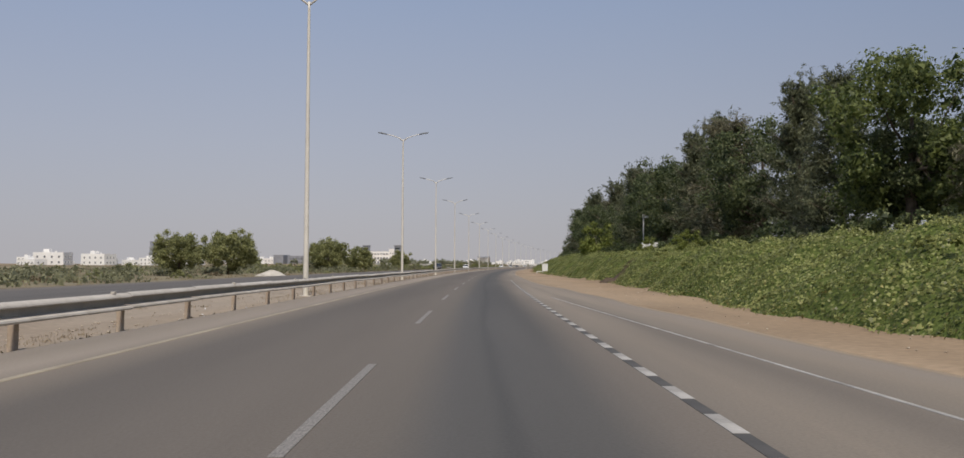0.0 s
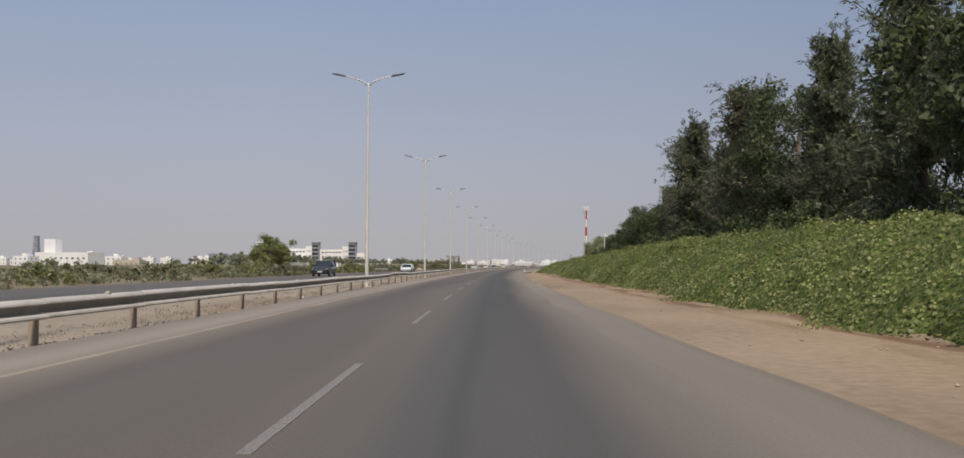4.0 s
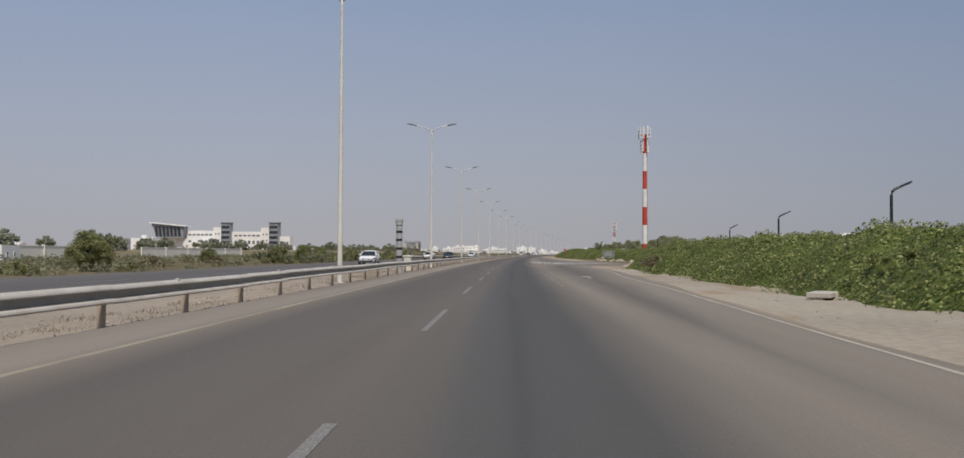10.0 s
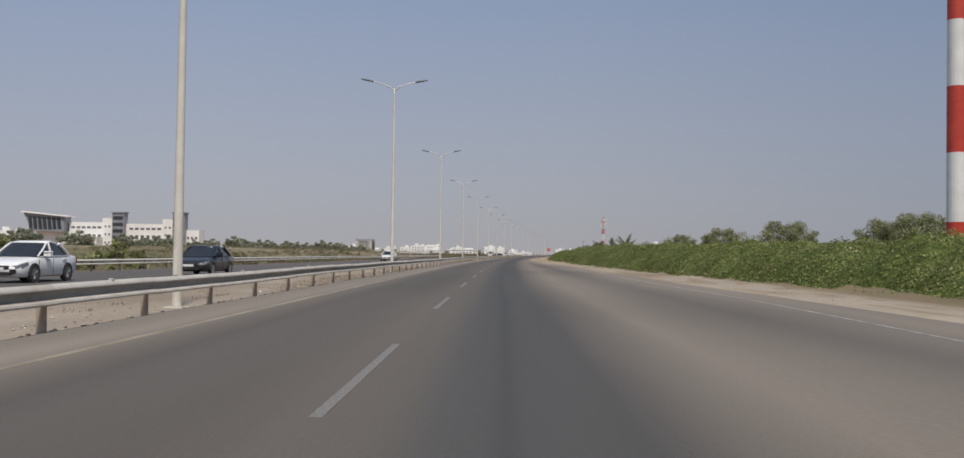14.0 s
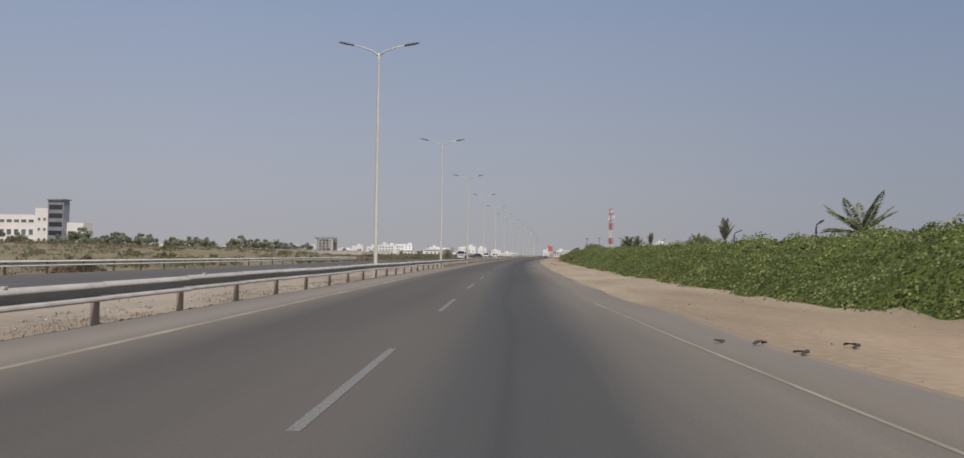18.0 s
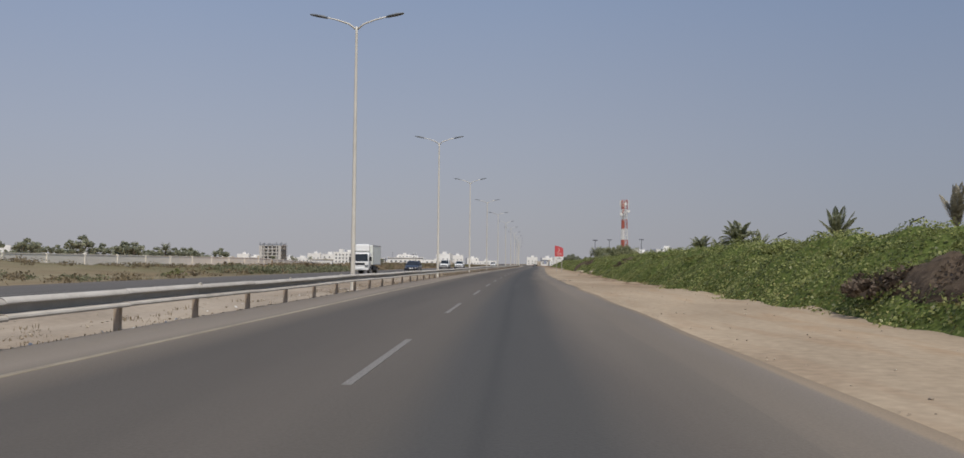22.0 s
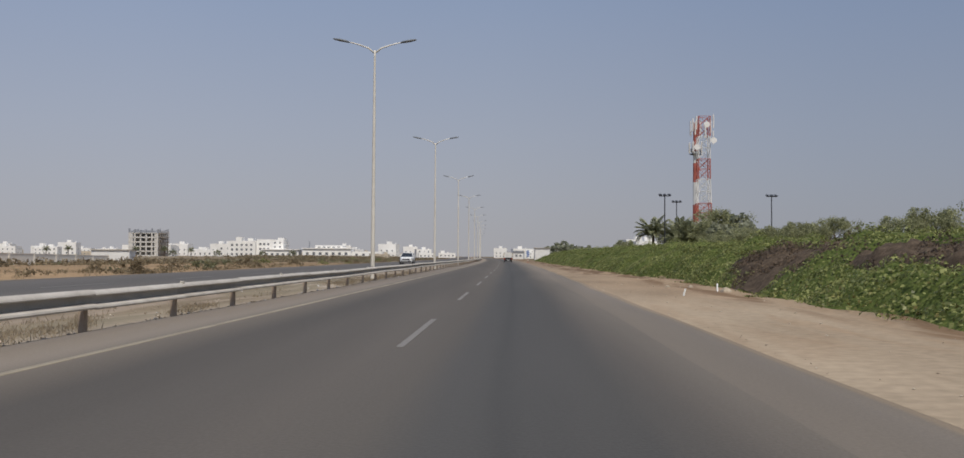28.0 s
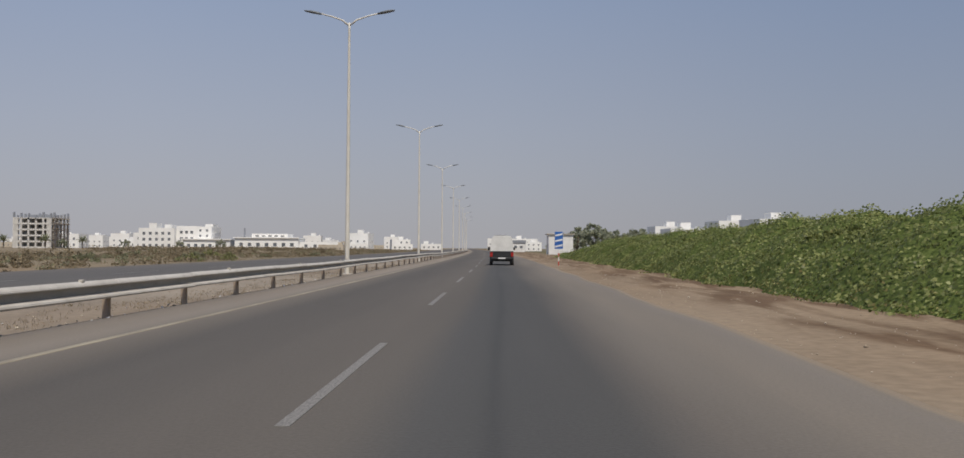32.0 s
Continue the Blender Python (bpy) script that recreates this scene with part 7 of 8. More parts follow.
def radar_column():
    root = thing("camera_column", spot(421.1, -6.0, -0.1), "pale speed-camera column with dark bands in the median", "speed camera")
    z = -0.2
    for i, (h, dark) in enumerate(((1.17, 0), (0.16, 1), (0.39, 0), (0.16, 1), (0.41, 0), (0.16, 1), (0.37, 0), (0.16, 1), (0.32, 0), (0.05, 1))):
        bm = bmesh.new()
        tube(bm, [(0, 0, z), (0, 0, z + h)], [0.205 + 0.006 * dark] * 2, 20)
        part("dark_band" if dark else "casing", bm, M_BLACK if dark else M_CASING, root)
        z += h
    bm = bmesh.new()
    tube(bm, [(0, 0, z), (0, 0, z + 0.3)], [0.235, 0.235], 20)
    part("cap", bm, M_CASING, root)
    for j in range(12):
        t = 2 * math.pi * j / 12
        bm = bmesh.new()
        tube(bm, [(0.24 * math.cos(t), 0.24 * math.sin(t), z + 0.2), (0.25 * math.cos(t), 0.25 * math.sin(t), z + 0.42)], [0.012, 0.008], 4)
        part("spike", bm, M_STEEL, root)
    for q in (0.28, 0.38):
        bm = bmesh.new()
        tube(bm, [(0.25 * math.cos(t), 0.25 * math.sin(t), z + q) for t in (2 * math.pi * j / 16 for j in range(17))], [0.01] * 17, 4)
        part("wire_ring", bm, M_STEEL, root)
    cab = thing("control_cabinet", spot(426.7, -6.1, -0.1), "pale grey roadside control cabinet in the median", "cabinet")
    bm = bmesh.new()
    box(bm, -0.25, -0.25, -0.2, 0.25, 0.25, 1.05, 0.015)
    part("body", bm, M_POLE, cab)
    bm = bmesh.new()
    box(bm, -0.31, -0.31, 1.05, 0.31, 0.31, 1.15, 0.02)
    part("lid", bm, M_TOWERWHITE, cab)
    bm = bmesh.new()
    box(bm, -0.2, -0.265, 0.1, 0.2, -0.25, 0.98, 0.005)
    d = part("door", bm, M_POLE, cab)
    bm = bmesh.new()
    box(bm, 0.12, -0.285, 0.5, 0.15, -0.265, 0.62)
    put("handle", bm_mesh("handle", bm, M_BLACK), d)
    bm = bmesh.new()
    tube(bm, [(0, 0, 1.15), (0, 0, 1.4)], [0.012, 0.008], 5)
    part("aerial", bm, M_STEEL, cab)


def striped_post(name, s, o, h, n, label, r=0.05, group=""):
    root = thing(name, spot(s, o, float(ground_z(s, o))), label, "marker post", group)
    for i in range(n):
        bm = bmesh.new()
        tube(bm, [(0, 0, h * i / n - (0.3 if i == 0 else 0)), (0, 0, h * (i + 1) / n)], [r, r], 8)
        part("post_band", bm, M_BLACK if i % 2 else M_SIGNWHITE, root)
    return root


def back_board(s, o):
    """A weathered white board on legs half hidden among the trees."""
    root = thing("white_board", on_ground(s, o, 1.0, 0.0), "weathered white board half hidden by the roadside trees", "sign")
    bm = bmesh.new()
    box(bm, -0.75, -0.02, 0.75, 0.75, 0.02, 1.5, 0.006)
    part("board", bm, M_SIGNWHITE, root)
    for x in (-0.55, 0.55):
        bm = bmesh.new()
        box(bm, x - 0.04, 0.02, -0.3, x + 0.04, 0.09, 1.4)
        part("leg", bm, M_STEEL, root)


back_board(85.5, 16.2)
petrol_sign()
grey_board()
white_notice()
blue_sign()
radar_column()
for s, o in ((940.5, -21.8), (943.8, -21.7)):
    striped_post("height_gauge_post", s, o, 3.35, 11, "tall thin black and white striped post beside the opposite road", 0.06, "striped posts")
striped_post("striped_marker", 485.4, 22.5, 1.3, 5, "short black and white marker post at the junction", 0.06)
for s, o in ((331.0, 11.2), (323.2, 10.9)):
    root = thing("kilometre_stub", on_ground(s, o, 1.0, 0.0), "short white marker stub in the sandy verge", "marker post", "white stubs")
    bm = bmesh.new()
    box(bm, -0.045, -0.045, -0.2, 0.045, 0.045, 0.24, 0.012)
    part("stub", bm, M_SIGNWHITE, root)


def roadside_store():
    root = thing("roadside_hut", spot(1262, 15.5, 0.0), "square pale roadside hut with a flat roof", "hut")
    wall_block(root, -2.5, 2.5, 0, 6, 4.1, M_TOWERWHITE)
    bm = bmesh.new()
    box(bm, -2.8, -0.3, 4.1, 2.8, 6.3, 4.3)
    part("roof_slab", bm, M_CONCRETE, root)
    bm = bmesh.new()
    box(bm, -2.53, 1.0, -0.3, -2.47, 2.2, 2.2)
    part("door", bm, M_GREYCLAD, root)
    k = thing("kiosk", spot(1400, 13, 0.0), "white gate kiosk with dark sign top", "kiosk")
    wall_block(k, -2.5, 2.5, 0, 4, 3.2, M_TOWERWHITE)
    bm = bmesh.new()
    box(bm, -2.7, -0.3, 3.2, 2.7, 4.2, 4.1)
    part("fascia", bm, M_GREYCLAD, k)
    windows(k, -2, 2, 0, 1.7, 1, 2, 2, 1.2, 1.2, M_TOWERWHITE)


roadside_store()


def field_hut():
    root = thing("field_hut", spot(1178, -97, -1.45, 8), "small white flat-roofed hut at the end of the boundary wall", "hut")
    wall_block(root, -4.6, 4.6, 0, 6, 3.6, M_TOWERWHITE, parapet=0.2)
    bm = bmesh.new()
    box(bm, -4.9, -0.3, 3.6, 4.9, 6.3, 3.8)
    part("roof_slab", bm, M_CONCRETE, root)
    bm = bmesh.new()
    box(bm, -1.6, -0.03, -0.2, -0.7, 0.02, 1.95)
    part("door", bm, M_GREYCLAD, root)


field_hut()


def pipe_barrier():
    root = thing("pipe_barrier", spot(476.5, 22.6, -0.03, -20), "low white tubular barrier beside the junction", "barrier")
    for x in (-1.0, 1.0):
        bm = bmesh.new()
        tube(bm, [(x, 0, -0.3), (x, 0, 0.5)], [0.04, 0.04], 8)
        part("post", bm, M_SIGNWHITE, root)
    for z in (0.22, 0.5):
        bm = bmesh.new()
        tube(bm, [(-1.05, 0, z), (1.05, 0, z)], [0.035, 0.035], 8)
        part("rail", bm, M_SIGNWHITE, root)


pipe_barrier()


# ---------------------------------------------------------------- rocks and rubble
def rock_mesh(name, seed):
    r = np.random.default_rng(seed)
    bm = bmesh.new()
    bmesh.ops.create_icosphere(bm, subdivisions=2, radius=0.5)
    for v in bm.verts:
        n = noise.noise(v.co * 2.2 + Vector((seed * 3.1, 0, 0))) * 0.35 + noise.noise(v.co * 5 + Vector((0, seed, 0))) * 0.12
        v.co *= 1 + n
        v.co.z *= 0.7
    return bm_mesh(name, bm, M_ROCK)


ROCKS = [rock_mesh("rock", k) for k in range(4)]
rr = np.random.default_rng(8)
rock_list = [(476 + 3.6 * k + float(rr.normal(0, 1.2)), 17.6 - 0.16 * k + float(rr.normal(0, 0.5)), float(rr.uniform(0.35, 0.95))) for k in range(14)]
rock_list += [(893.3, 9.9, 0.7), (894.2, 10.5, 0.5), (896, 10.8, 0.4), (875.5, 10.2, 0.62), (876.6, 10.5, 0.4), (443, 12.0, 0.8), (442, 11.3, 0.5), (444.3, 12.7, 0.6), (906, 10.0, 0.5), (909, 9.6, 0.35), (338.6, 9.6, 0.3), (864, 8.0, 0.3)]
for k, (s, o, z) in enumerate(rock_list):
    ob = put("boulder", ROCKS[k % 4], None, on_ground(s, o, 1.0, float(rr.uniform(0, 360)), -0.12 * z) @ Matrix.Diagonal((z * 1.25, z, z, 1)))
    tagged(ob, "pale rough boulder on the sandy ground", "boulder", "boulders")
for k, (s, o) in enumerate(((982.5, 6.95), (986.3, 8.95))):
    root = thing("fallen_stake", on_ground(s, o, 1.0, k * 70), "short broken white stake leaning in the verge", "stake", "broken stakes")
    bm = bmesh.new()
    tube(bm, [(0, 0, -0.15), (0.12 + 0.1 * (k % 3), 0.05, 0.26 + 0.06 * (k % 2))], [0.035, 0.03], 6)
    part("stake", bm, M_SIGNWHITE, root)


def concrete_lump(s, o, size, turn):
    """The broken foot of a marker stake."""
    bm = bmesh.new()
    loft(bm, [[(x * q, y * q, z) for x, y in ((-1, -0.7), (0.9, -0.9), (1.1, 0.6), (-0.2, 1.0), (-1.1, 0.5))] for q, z in ((0.24, -0.1), (0.22, 0.07), (0.1, 0.2), (0.05, 0.22))])
    ob = put("concrete_foot", bm_mesh("concrete_foot", bm, M_ROCK), None, on_ground(s, o, size, turn, 0.0))
    tagged(ob, "broken lump of concrete lying in the sandy verge", "concrete block", "concrete lumps")


for s, o, size, turn in ((985.9, 9.15, 0.75, 20), (991.0, 8.9, 0.5, 80), (990.7, 7.9, 0.4, 140)):
    concrete_lump(s, o, size, turn)


def culvert_head():
    """A low concrete slab with an upright end, half under the creeper."""
    root = thing("culvert_head", on_ground(386.7, 9.95, 1.0, 62), "low pale concrete culvert head at the foot of the bank", "culvert")
    bm = bmesh.new()
    box(bm, -0.75, -0.32, 0.12, 0.75, 0.32, 0.26, 0.02)
    part("slab", bm, M_CONCRETE, root)
    bm = bmesh.new()
    box(bm, -0.16, -0.38, -0.25, 0.14, -0.325, 0.24, 0.015)
    part("upright", bm, M_CONCRETE, root)
    bm = bmesh.new()
    box(bm, -0.7, -0.1, -0.25, 0.7, 0.25, 0.115, 0.01)
    part("footing", bm, M_CONCRETE, root)


culvert_head()


def tyre_shred(s, o, k):
    """A curled strip torn from a tyre, lying flat."""
    r = np.random.default_rng(400 + k)
    bm = bmesh.new()
    pts = [((0.2 if k < 4 else 0.4) * (q - 0.5) * (1 + 0.3 * k % 2), 0.08 * math.sin(q * 5 + k), 0.012 + 0.03 * math.sin(q * math.pi) * r.uniform(0.6, 1.4)) for q in np.linspace(0, 1, 9)]
    loft(bm, [[(x, y - w, z), (x, y + w, z + 0.01), (x, y + w, z + 0.025), (x, y - w, z + 0.016)] for (x, y, z), w in zip(pts, (0.008, 0.018, 0.026, 0.03, 0.022, 0.027, 0.02, 0.016, 0.006))])
    ob = put("tyre_shred", bm_mesh("tyre_shred", bm, M_RUBBER), None, spot(s, o, max(0.0, float(ground_z(s, o))), float(r.uniform(60, 120))))
    tagged(ob, "black shred of tyre rubber lying on the road's edge", "debris", "tyre shreds")


for k, (s, o) in enumerate(((644.6, 4.5), (644.4, 5.0), (643.2, 5.2), (644.2, 6.2), (826, 4.6), (826.8, 4.9), (825.2, 5.3), (747, 6.4), (765, 6.0), (766.2, 6.4), (350.0, 4.75), (349.3, 4.85), (348.7, 4.7))):
    tyre_shred(s, o, k)


def rubble():
    """Loose stones and clods on verge and median."""
    r = np.random.default_rng(15)
    n = 6800
    s = r.uniform(0, 1180, n)
    right = r.uniform(0, 1, n) < 0.25
    o = np.where(right, edge(s) + 0.4 + r.uniform(0, 1, n) * np.maximum(foot(s) - edge(s) - 0.3, 0.2), np.where(r.uniform(0, 1, n) < 0.6, r.uniform(-7.4, -5.45, n), r.uniform(-10.2, -7, n)))
    es = r.uniform(0, 1180, 2600)
    es = es[np.sin(es * 0.21) + np.sin(es * 0.083 + 2) > -0.5]
    s, o, right = np.concatenate([s, es]), np.concatenate([o, r.uniform(-5.5, -5.17, len(es))]), np.concatenate([right, np.zeros(len(es), bool)])
    cs = r.uniform(-4, 1180, 2300)
    cs = cs[np.sin(cs * 0.33) + np.sin(cs * 0.11 + 1) > -0.7]
    gs = r.uniform(560, 1180, 1500)
    ws = r.uniform(1000, 1185, 1600)
    s = np.concatenate([s, cs, gs, ws])
    o = np.concatenate([o, -5.36 + np.clip(r.normal(size=len(cs)), -2, 2) * 0.1, edge(gs) + 0.1 + r.exponential(0.25, len(gs)), foot(ws) - 0.2 - r.uniform(0, 1, len(ws)) ** 0.8 * 2.9])
    right = np.concatenate([right, np.zeros(len(cs), bool), np.ones(len(gs) + len(ws), bool)])
    clod = np.concatenate([np.ones(len(s) - len(cs) - len(gs) - len(ws)), np.full(len(cs), 1.25), np.full(len(gs), 0.55), np.full(len(ws), 0.5)])
    keep = ~((s > 445) & (s < 500) & right)
    clod = clod[keep]
    s, o = s[keep], o[keep]
    n = len(s)
    sz = r.uniform(0.015, 0.05, n) * np.where(o < 0, 0.9, 0.8) * clod
    base = np.array([(1, 0, 0), (-1, 0, 0), (0, 1, 0), (0, -1, 0), (0, 0, 0.6), (0, 0, -0.4)], float)
    tri = np.array([(0, 2, 4), (2, 1, 4), (1, 3, 4), (3, 0, 4), (2, 0, 5), (1, 2, 5), (3, 1, 5), (0, 3, 5)])
    V = base[None] * sz[:, None, None] * r.uniform(0.6, 1.4, (n, 6, 1)) + at(s, o, ground_z(s, o) + 0.3 * sz)[:, None]
    F = tri[None] + 6 * np.arange(n)[:, None, None]
    ob = put("loose_stones", poly_mesh("loose_stones", V.reshape(-1, 3), F.reshape(-1, 3), M_STONES))
    tagged(ob, "scattered loose stones on the sandy verge and median", "stones", kind="stuff")


rubble()


def litter():
    """Small pale scraps blown against the guard rail."""
    r = np.random.default_rng(16)
    n = 420
    s, o = r.uniform(0, 1180, n), np.where(r.uniform(0, 1, n) < 0.65, r.uniform(-6.6, -5.45, n), r.uniform(-9.8, -6.6, n))
    es = r.uniform(0, 1180, 900)
    es = es[np.sin(es * 0.27) + np.sin(es * 0.091 + 2) > -0.6]
    s, o = np.concatenate([s, es]), np.concatenate([o, r.uniform(-5.5, -5.2, len(es))])
    n = len(s)
    N = r.normal(size=(n, 3)) * 0.5 + np.array([0, 0, 1.0])
    w = r.uniform(0.02, 0.075, n)
    ob = put("litter", leaf_mesh("litter", at(s, o, ground_z(s, o) + 0.03), N, w * 1.4, w, M_SCRAP, r))
    tagged(ob, "pale scraps of litter on the gravelly median", "litter", kind="stuff")


litter()


# ---------------------------------------------------------------- vehicles
def car_paint(name, colour, rough=0.3):
    m = surface(name, tuple(c * 0.92 for c in colour), colour, scale=0.6, fine=8.0, rough=rough, bump=0.0, spec=0.5)
    b = m.node_tree.nodes["Principled BSDF"]
    b.inputs["Coat Weight"].default_value = 0.5
    b.inputs["Coat Roughness"].default_value = 0.08
    return m


M_CARWHITE = car_paint("white car paint", (0.82, 0.82, 0.81))
M_CARDARK = car_paint("black car paint", (0.015, 0.017, 0.02))
M_CARBLUE = car_paint("dark blue car paint", (0.018, 0.028, 0.055))
M_CARGLASS = surface("tinted car glass", (0.012, 0.014, 0.016), (0.03, 0.034, 0.038), scale=1.0, fine=6.0, rough=0.06, bump=0.0, spec=0.7)
M_HEADLAMP = surface("headlamp glass", (0.12, 0.125, 0.13), (0.34, 0.35, 0.37), scale=5.0, fine=30.0, rough=0.1, bump=0.0)
M_TAIL = surface("tail lamp red", (0.25, 0.012, 0.01), (0.40, 0.03, 0.025), scale=5.0, fine=30.0, rough=0.15, bump=0.0)
M_RIM = surface("alloy wheel", (0.30, 0.30, 0.31), (0.48, 0.48, 0.49), scale=5.0, fine=30.0, rough=0.35, metal=0.7, bump=0.0)
M_CANVAS = surface("white canvas cover", (0.58, 0.57, 0.54), (0.74, 0.73, 0.70), scale=2.0, fine=14.0, rough=0.85, bump=0.3)
M_BOXWALL = surface("white insulated box panel", (0.66, 0.69, 0.65), (0.76, 0.79, 0.75), scale=0.8, fine=10.0, rough=0.5, bump=0.03)


def wheel(parent, x, y, r, w):
    """A tyre with a dished rim and spokes; x is the outer side's sign times the half track."""
    sx = 1 if x > 0 else -1
    bm = bmesh.new()
    prof = [(-w, r * 0.62), (-w, r * 0.9), (-w * 0.75, r), (w * 0.05, r), (0, r * 0.9), (0, r * 0.62)]
    loft(bm, [[(x + sx * px, y + pr * math.cos(t), r + pr * math.sin(t)) for px, pr in prof] for t in (2 * math.pi * j / 22 for j in range(23))], closed_ends=False)
    bmesh.ops.remove_doubles(bm, verts=bm.verts[:], dist=1e-4)
    wh = put("wheel", bm_mesh("wheel", bm, M_RUBBER, False), parent)
    bm = bmesh.new()
    ring = [2 * math.pi * j / 20 for j in range(20)]
    loft(bm, [[(x + sx * d, y + q * math.cos(t), r + q * math.sin(t)) for t in ring] for d, q in ((-0.06, r * 0.64), (-0.005, r * 0.62), (-0.02, r * 0.56), (-0.07, r * 0.5), (-0.07, 0.02))])
    put("rim", bm_mesh("rim", bm, M_BLACK), wh)
    bm = bmesh.new()
    for k in range(5):
        t = 2 * math.pi * k / 5
        tube(bm, [(x - sx * 0.03, y, r), (x - sx * 0.02, y + r * 0.58 * math.cos(t), r + r * 0.58 * math.sin(t))], [0.05, 0.045], 5)
    tube(bm, [(x - sx * 0.02, y + r * 0.59 * math.cos(t), r + r * 0.59 * math.sin(t)) for t in ring + [ring[0]]], [0.025] * 21, 5)
    put("spokes", bm_mesh("spokes", bm, M_RIM), wh)


def body_ring(y, hw, z0, z1, tuck=0.9):
    """A rounded cross-section of a car's lower body."""
    zm = z0 + (z1 - z0) * 0.55
    right = [(hw * tuck, z0), (hw * 0.985, z0 + 0.12), (hw, zm), (hw * 0.985, z1 - 0.09), (hw * 0.92, z1 - 0.015), (hw * 0.6, z1 + 0.012)]
    return [(x, y, z) for x, z in right] + [(-x, y, z) for x, z in right[::-1]]


def car(name, m, label, paint, L=4.6, W=1.78, H=1.45, kind="sedan", category="car"):
    """A car facing +y. The lower body and cabin are lofted; glass, lamps, grille, mirrors, plates and wheels are parts."""
    root = thing(name, m, label, category)
    hl, hw = L / 2, W / 2
    suv = kind == "suv"
    belt = 0.95 if not suv else 1.12
    clear = 0.2 if not suv else 0.26
    hood = belt - 0.08 if not suv else belt - 0.05
    boot = belt + 0.04 if not suv else belt + 0.03
    st = [(-hl, 0.80, 0.42, boot - 0.12), (-hl + 0.12, 0.90, 0.30, boot - 0.03), (-hl + 0.6, 0.985, clear, boot), (-0.5, 1.0, clear, belt), (0.7, 1.0, clear, belt - 0.01),
          (hl - 1.1, 0.99, clear, hood), (hl - 0.5, 0.955, clear, hood - 0.08), (hl - 0.16, 0.88, 0.24, hood - 0.17), (hl, 0.72, 0.36, hood - 0.3)]
    bm = bmesh.new()
    loft(bm, [body_ring(y, hw * f, z0, z1) for y, f, z0, z1 in st])
    part("body", bm, paint, root, smooth=True)
    rear0, rear1 = (-hl + 0.75, -hl + 1.35) if not suv else (-hl + 0.12, -hl + 0.5)
    fr0, fr1 = (hl - 1.25, hl - 2.1) if not suv else (hl - 1.08, hl - 2.15)
    cab = [(rear0, 0.93, belt - 0.05, belt + 0.02, 0.9), (rear1, 0.93, belt - 0.05, H - 0.08, 0.76), (rear1 + 0.35, 0.94, belt - 0.05, H - 0.02, 0.75), ((rear1 + fr1) / 2, 0.95, belt - 0.05, H, 0.74),
           (fr1, 0.94, belt - 0.05, H - 0.05, 0.74), (fr0, 0.93, belt - 0.06, belt - 0.02, 0.86)]
    bm = bmesh.new()
    loft(bm, [[(hw * f, y, z0), (hw * (f * 0.6 + g * 0.4), y, z0 + (z1 - z0) * 0.45), (hw * g, y, max(z1 - 0.06, z0 + 0.01)), (hw * g * 0.85, y, z1), (-hw * g * 0.85, y, z1), (-hw * g, y, max(z1 - 0.06, z0 + 0.01)),
               (-hw * (f * 0.6 + g * 0.4), y, z0 + (z1 - z0) * 0.45), (-hw * f, y, z0)] for y, f, z0, z1, g in cab])
    part("cabin_glass", bm, M_CARGLASS, root, "dark tinted cabin windows", smooth=False)
    # roof and pillars stand a little proud of the glass
    bm = bmesh.new()
    loft(bm, [[(hw * g * 0.98 + 0.012, y, z - 0.07), (hw * g * 0.86, y, z + 0.012), (-hw * g * 0.86, y, z + 0.012), (-hw * g * 0.98 - 0.012, y, z - 0.07), (0, y, z - 0.05)] for y, g, z in
              ((rear1 - 0.05, 0.765, H - 0.085), (rear1 + 0.35, 0.75, H - 0.02), ((rear1 + fr1) / 2, 0.74, H), (fr1 + 0.04, 0.74, H - 0.055))])
    part("roof", bm, paint, root, smooth=True)
    for sx in (-1, 1):
        for (ya, za, ga), (yb, zb, gb), r_ in (((fr0, belt - 0.02, 0.9), (fr1, H - 0.07, 0.75), 0.035), ((rear0, belt + 0.0, 0.92), (rear1, H - 0.09, 0.77), 0.06),
                                              ((0.05, belt - 0.03, 0.955), (-0.05, H - 0.06, 0.755), 0.035)):
            bm = bmesh.new()
            mid = (0.5 * (ga + gb) + 0.02) * hw * sx
            tube(bm, [(sx * hw * ga, ya, za), (mid, (ya + yb) / 2, (za + zb) / 2), (sx * hw * gb, yb, zb)], [r_, r_, r_], 6)
            part("pillar", bm, paint, root)
        bm = bmesh.new()
        tube(bm, [(sx * hw * 0.955, rear0 + 0.2, belt), (sx * hw * 0.96, 0, belt - 0.015), (sx * hw * 0.945, fr0 - 0.1, belt - 0.03)], [0.022] * 3, 5)
        part("belt_line", bm, M_RIM if suv else paint, root)
        # lamps, mirrors, handles
        bm = bmesh.new()
        loft(bm, [[(sx * hw * a, y, z) for a, z in ((p0, z0), (p1, z0), (p1, z1), (p0, z1))] for y, p0, p1, z0, z1 in ((hl - 0.52, 0.72, 0.962, hood - 0.25, hood - 0.13), (hl - 0.2, 0.58, 0.905, hood - 0.32, hood - 0.19), (hl - 0.03, 0.5, 0.765, hood - 0.36, hood - 0.27))])
        part("headlamp", bm, M_HEADLAMP, root)
        bm = bmesh.new()
        box(bm, sx * hw * 0.56, hl - 0.2, 0.36, sx * hw * 0.74, hl + 0.005, 0.46, 0.03)
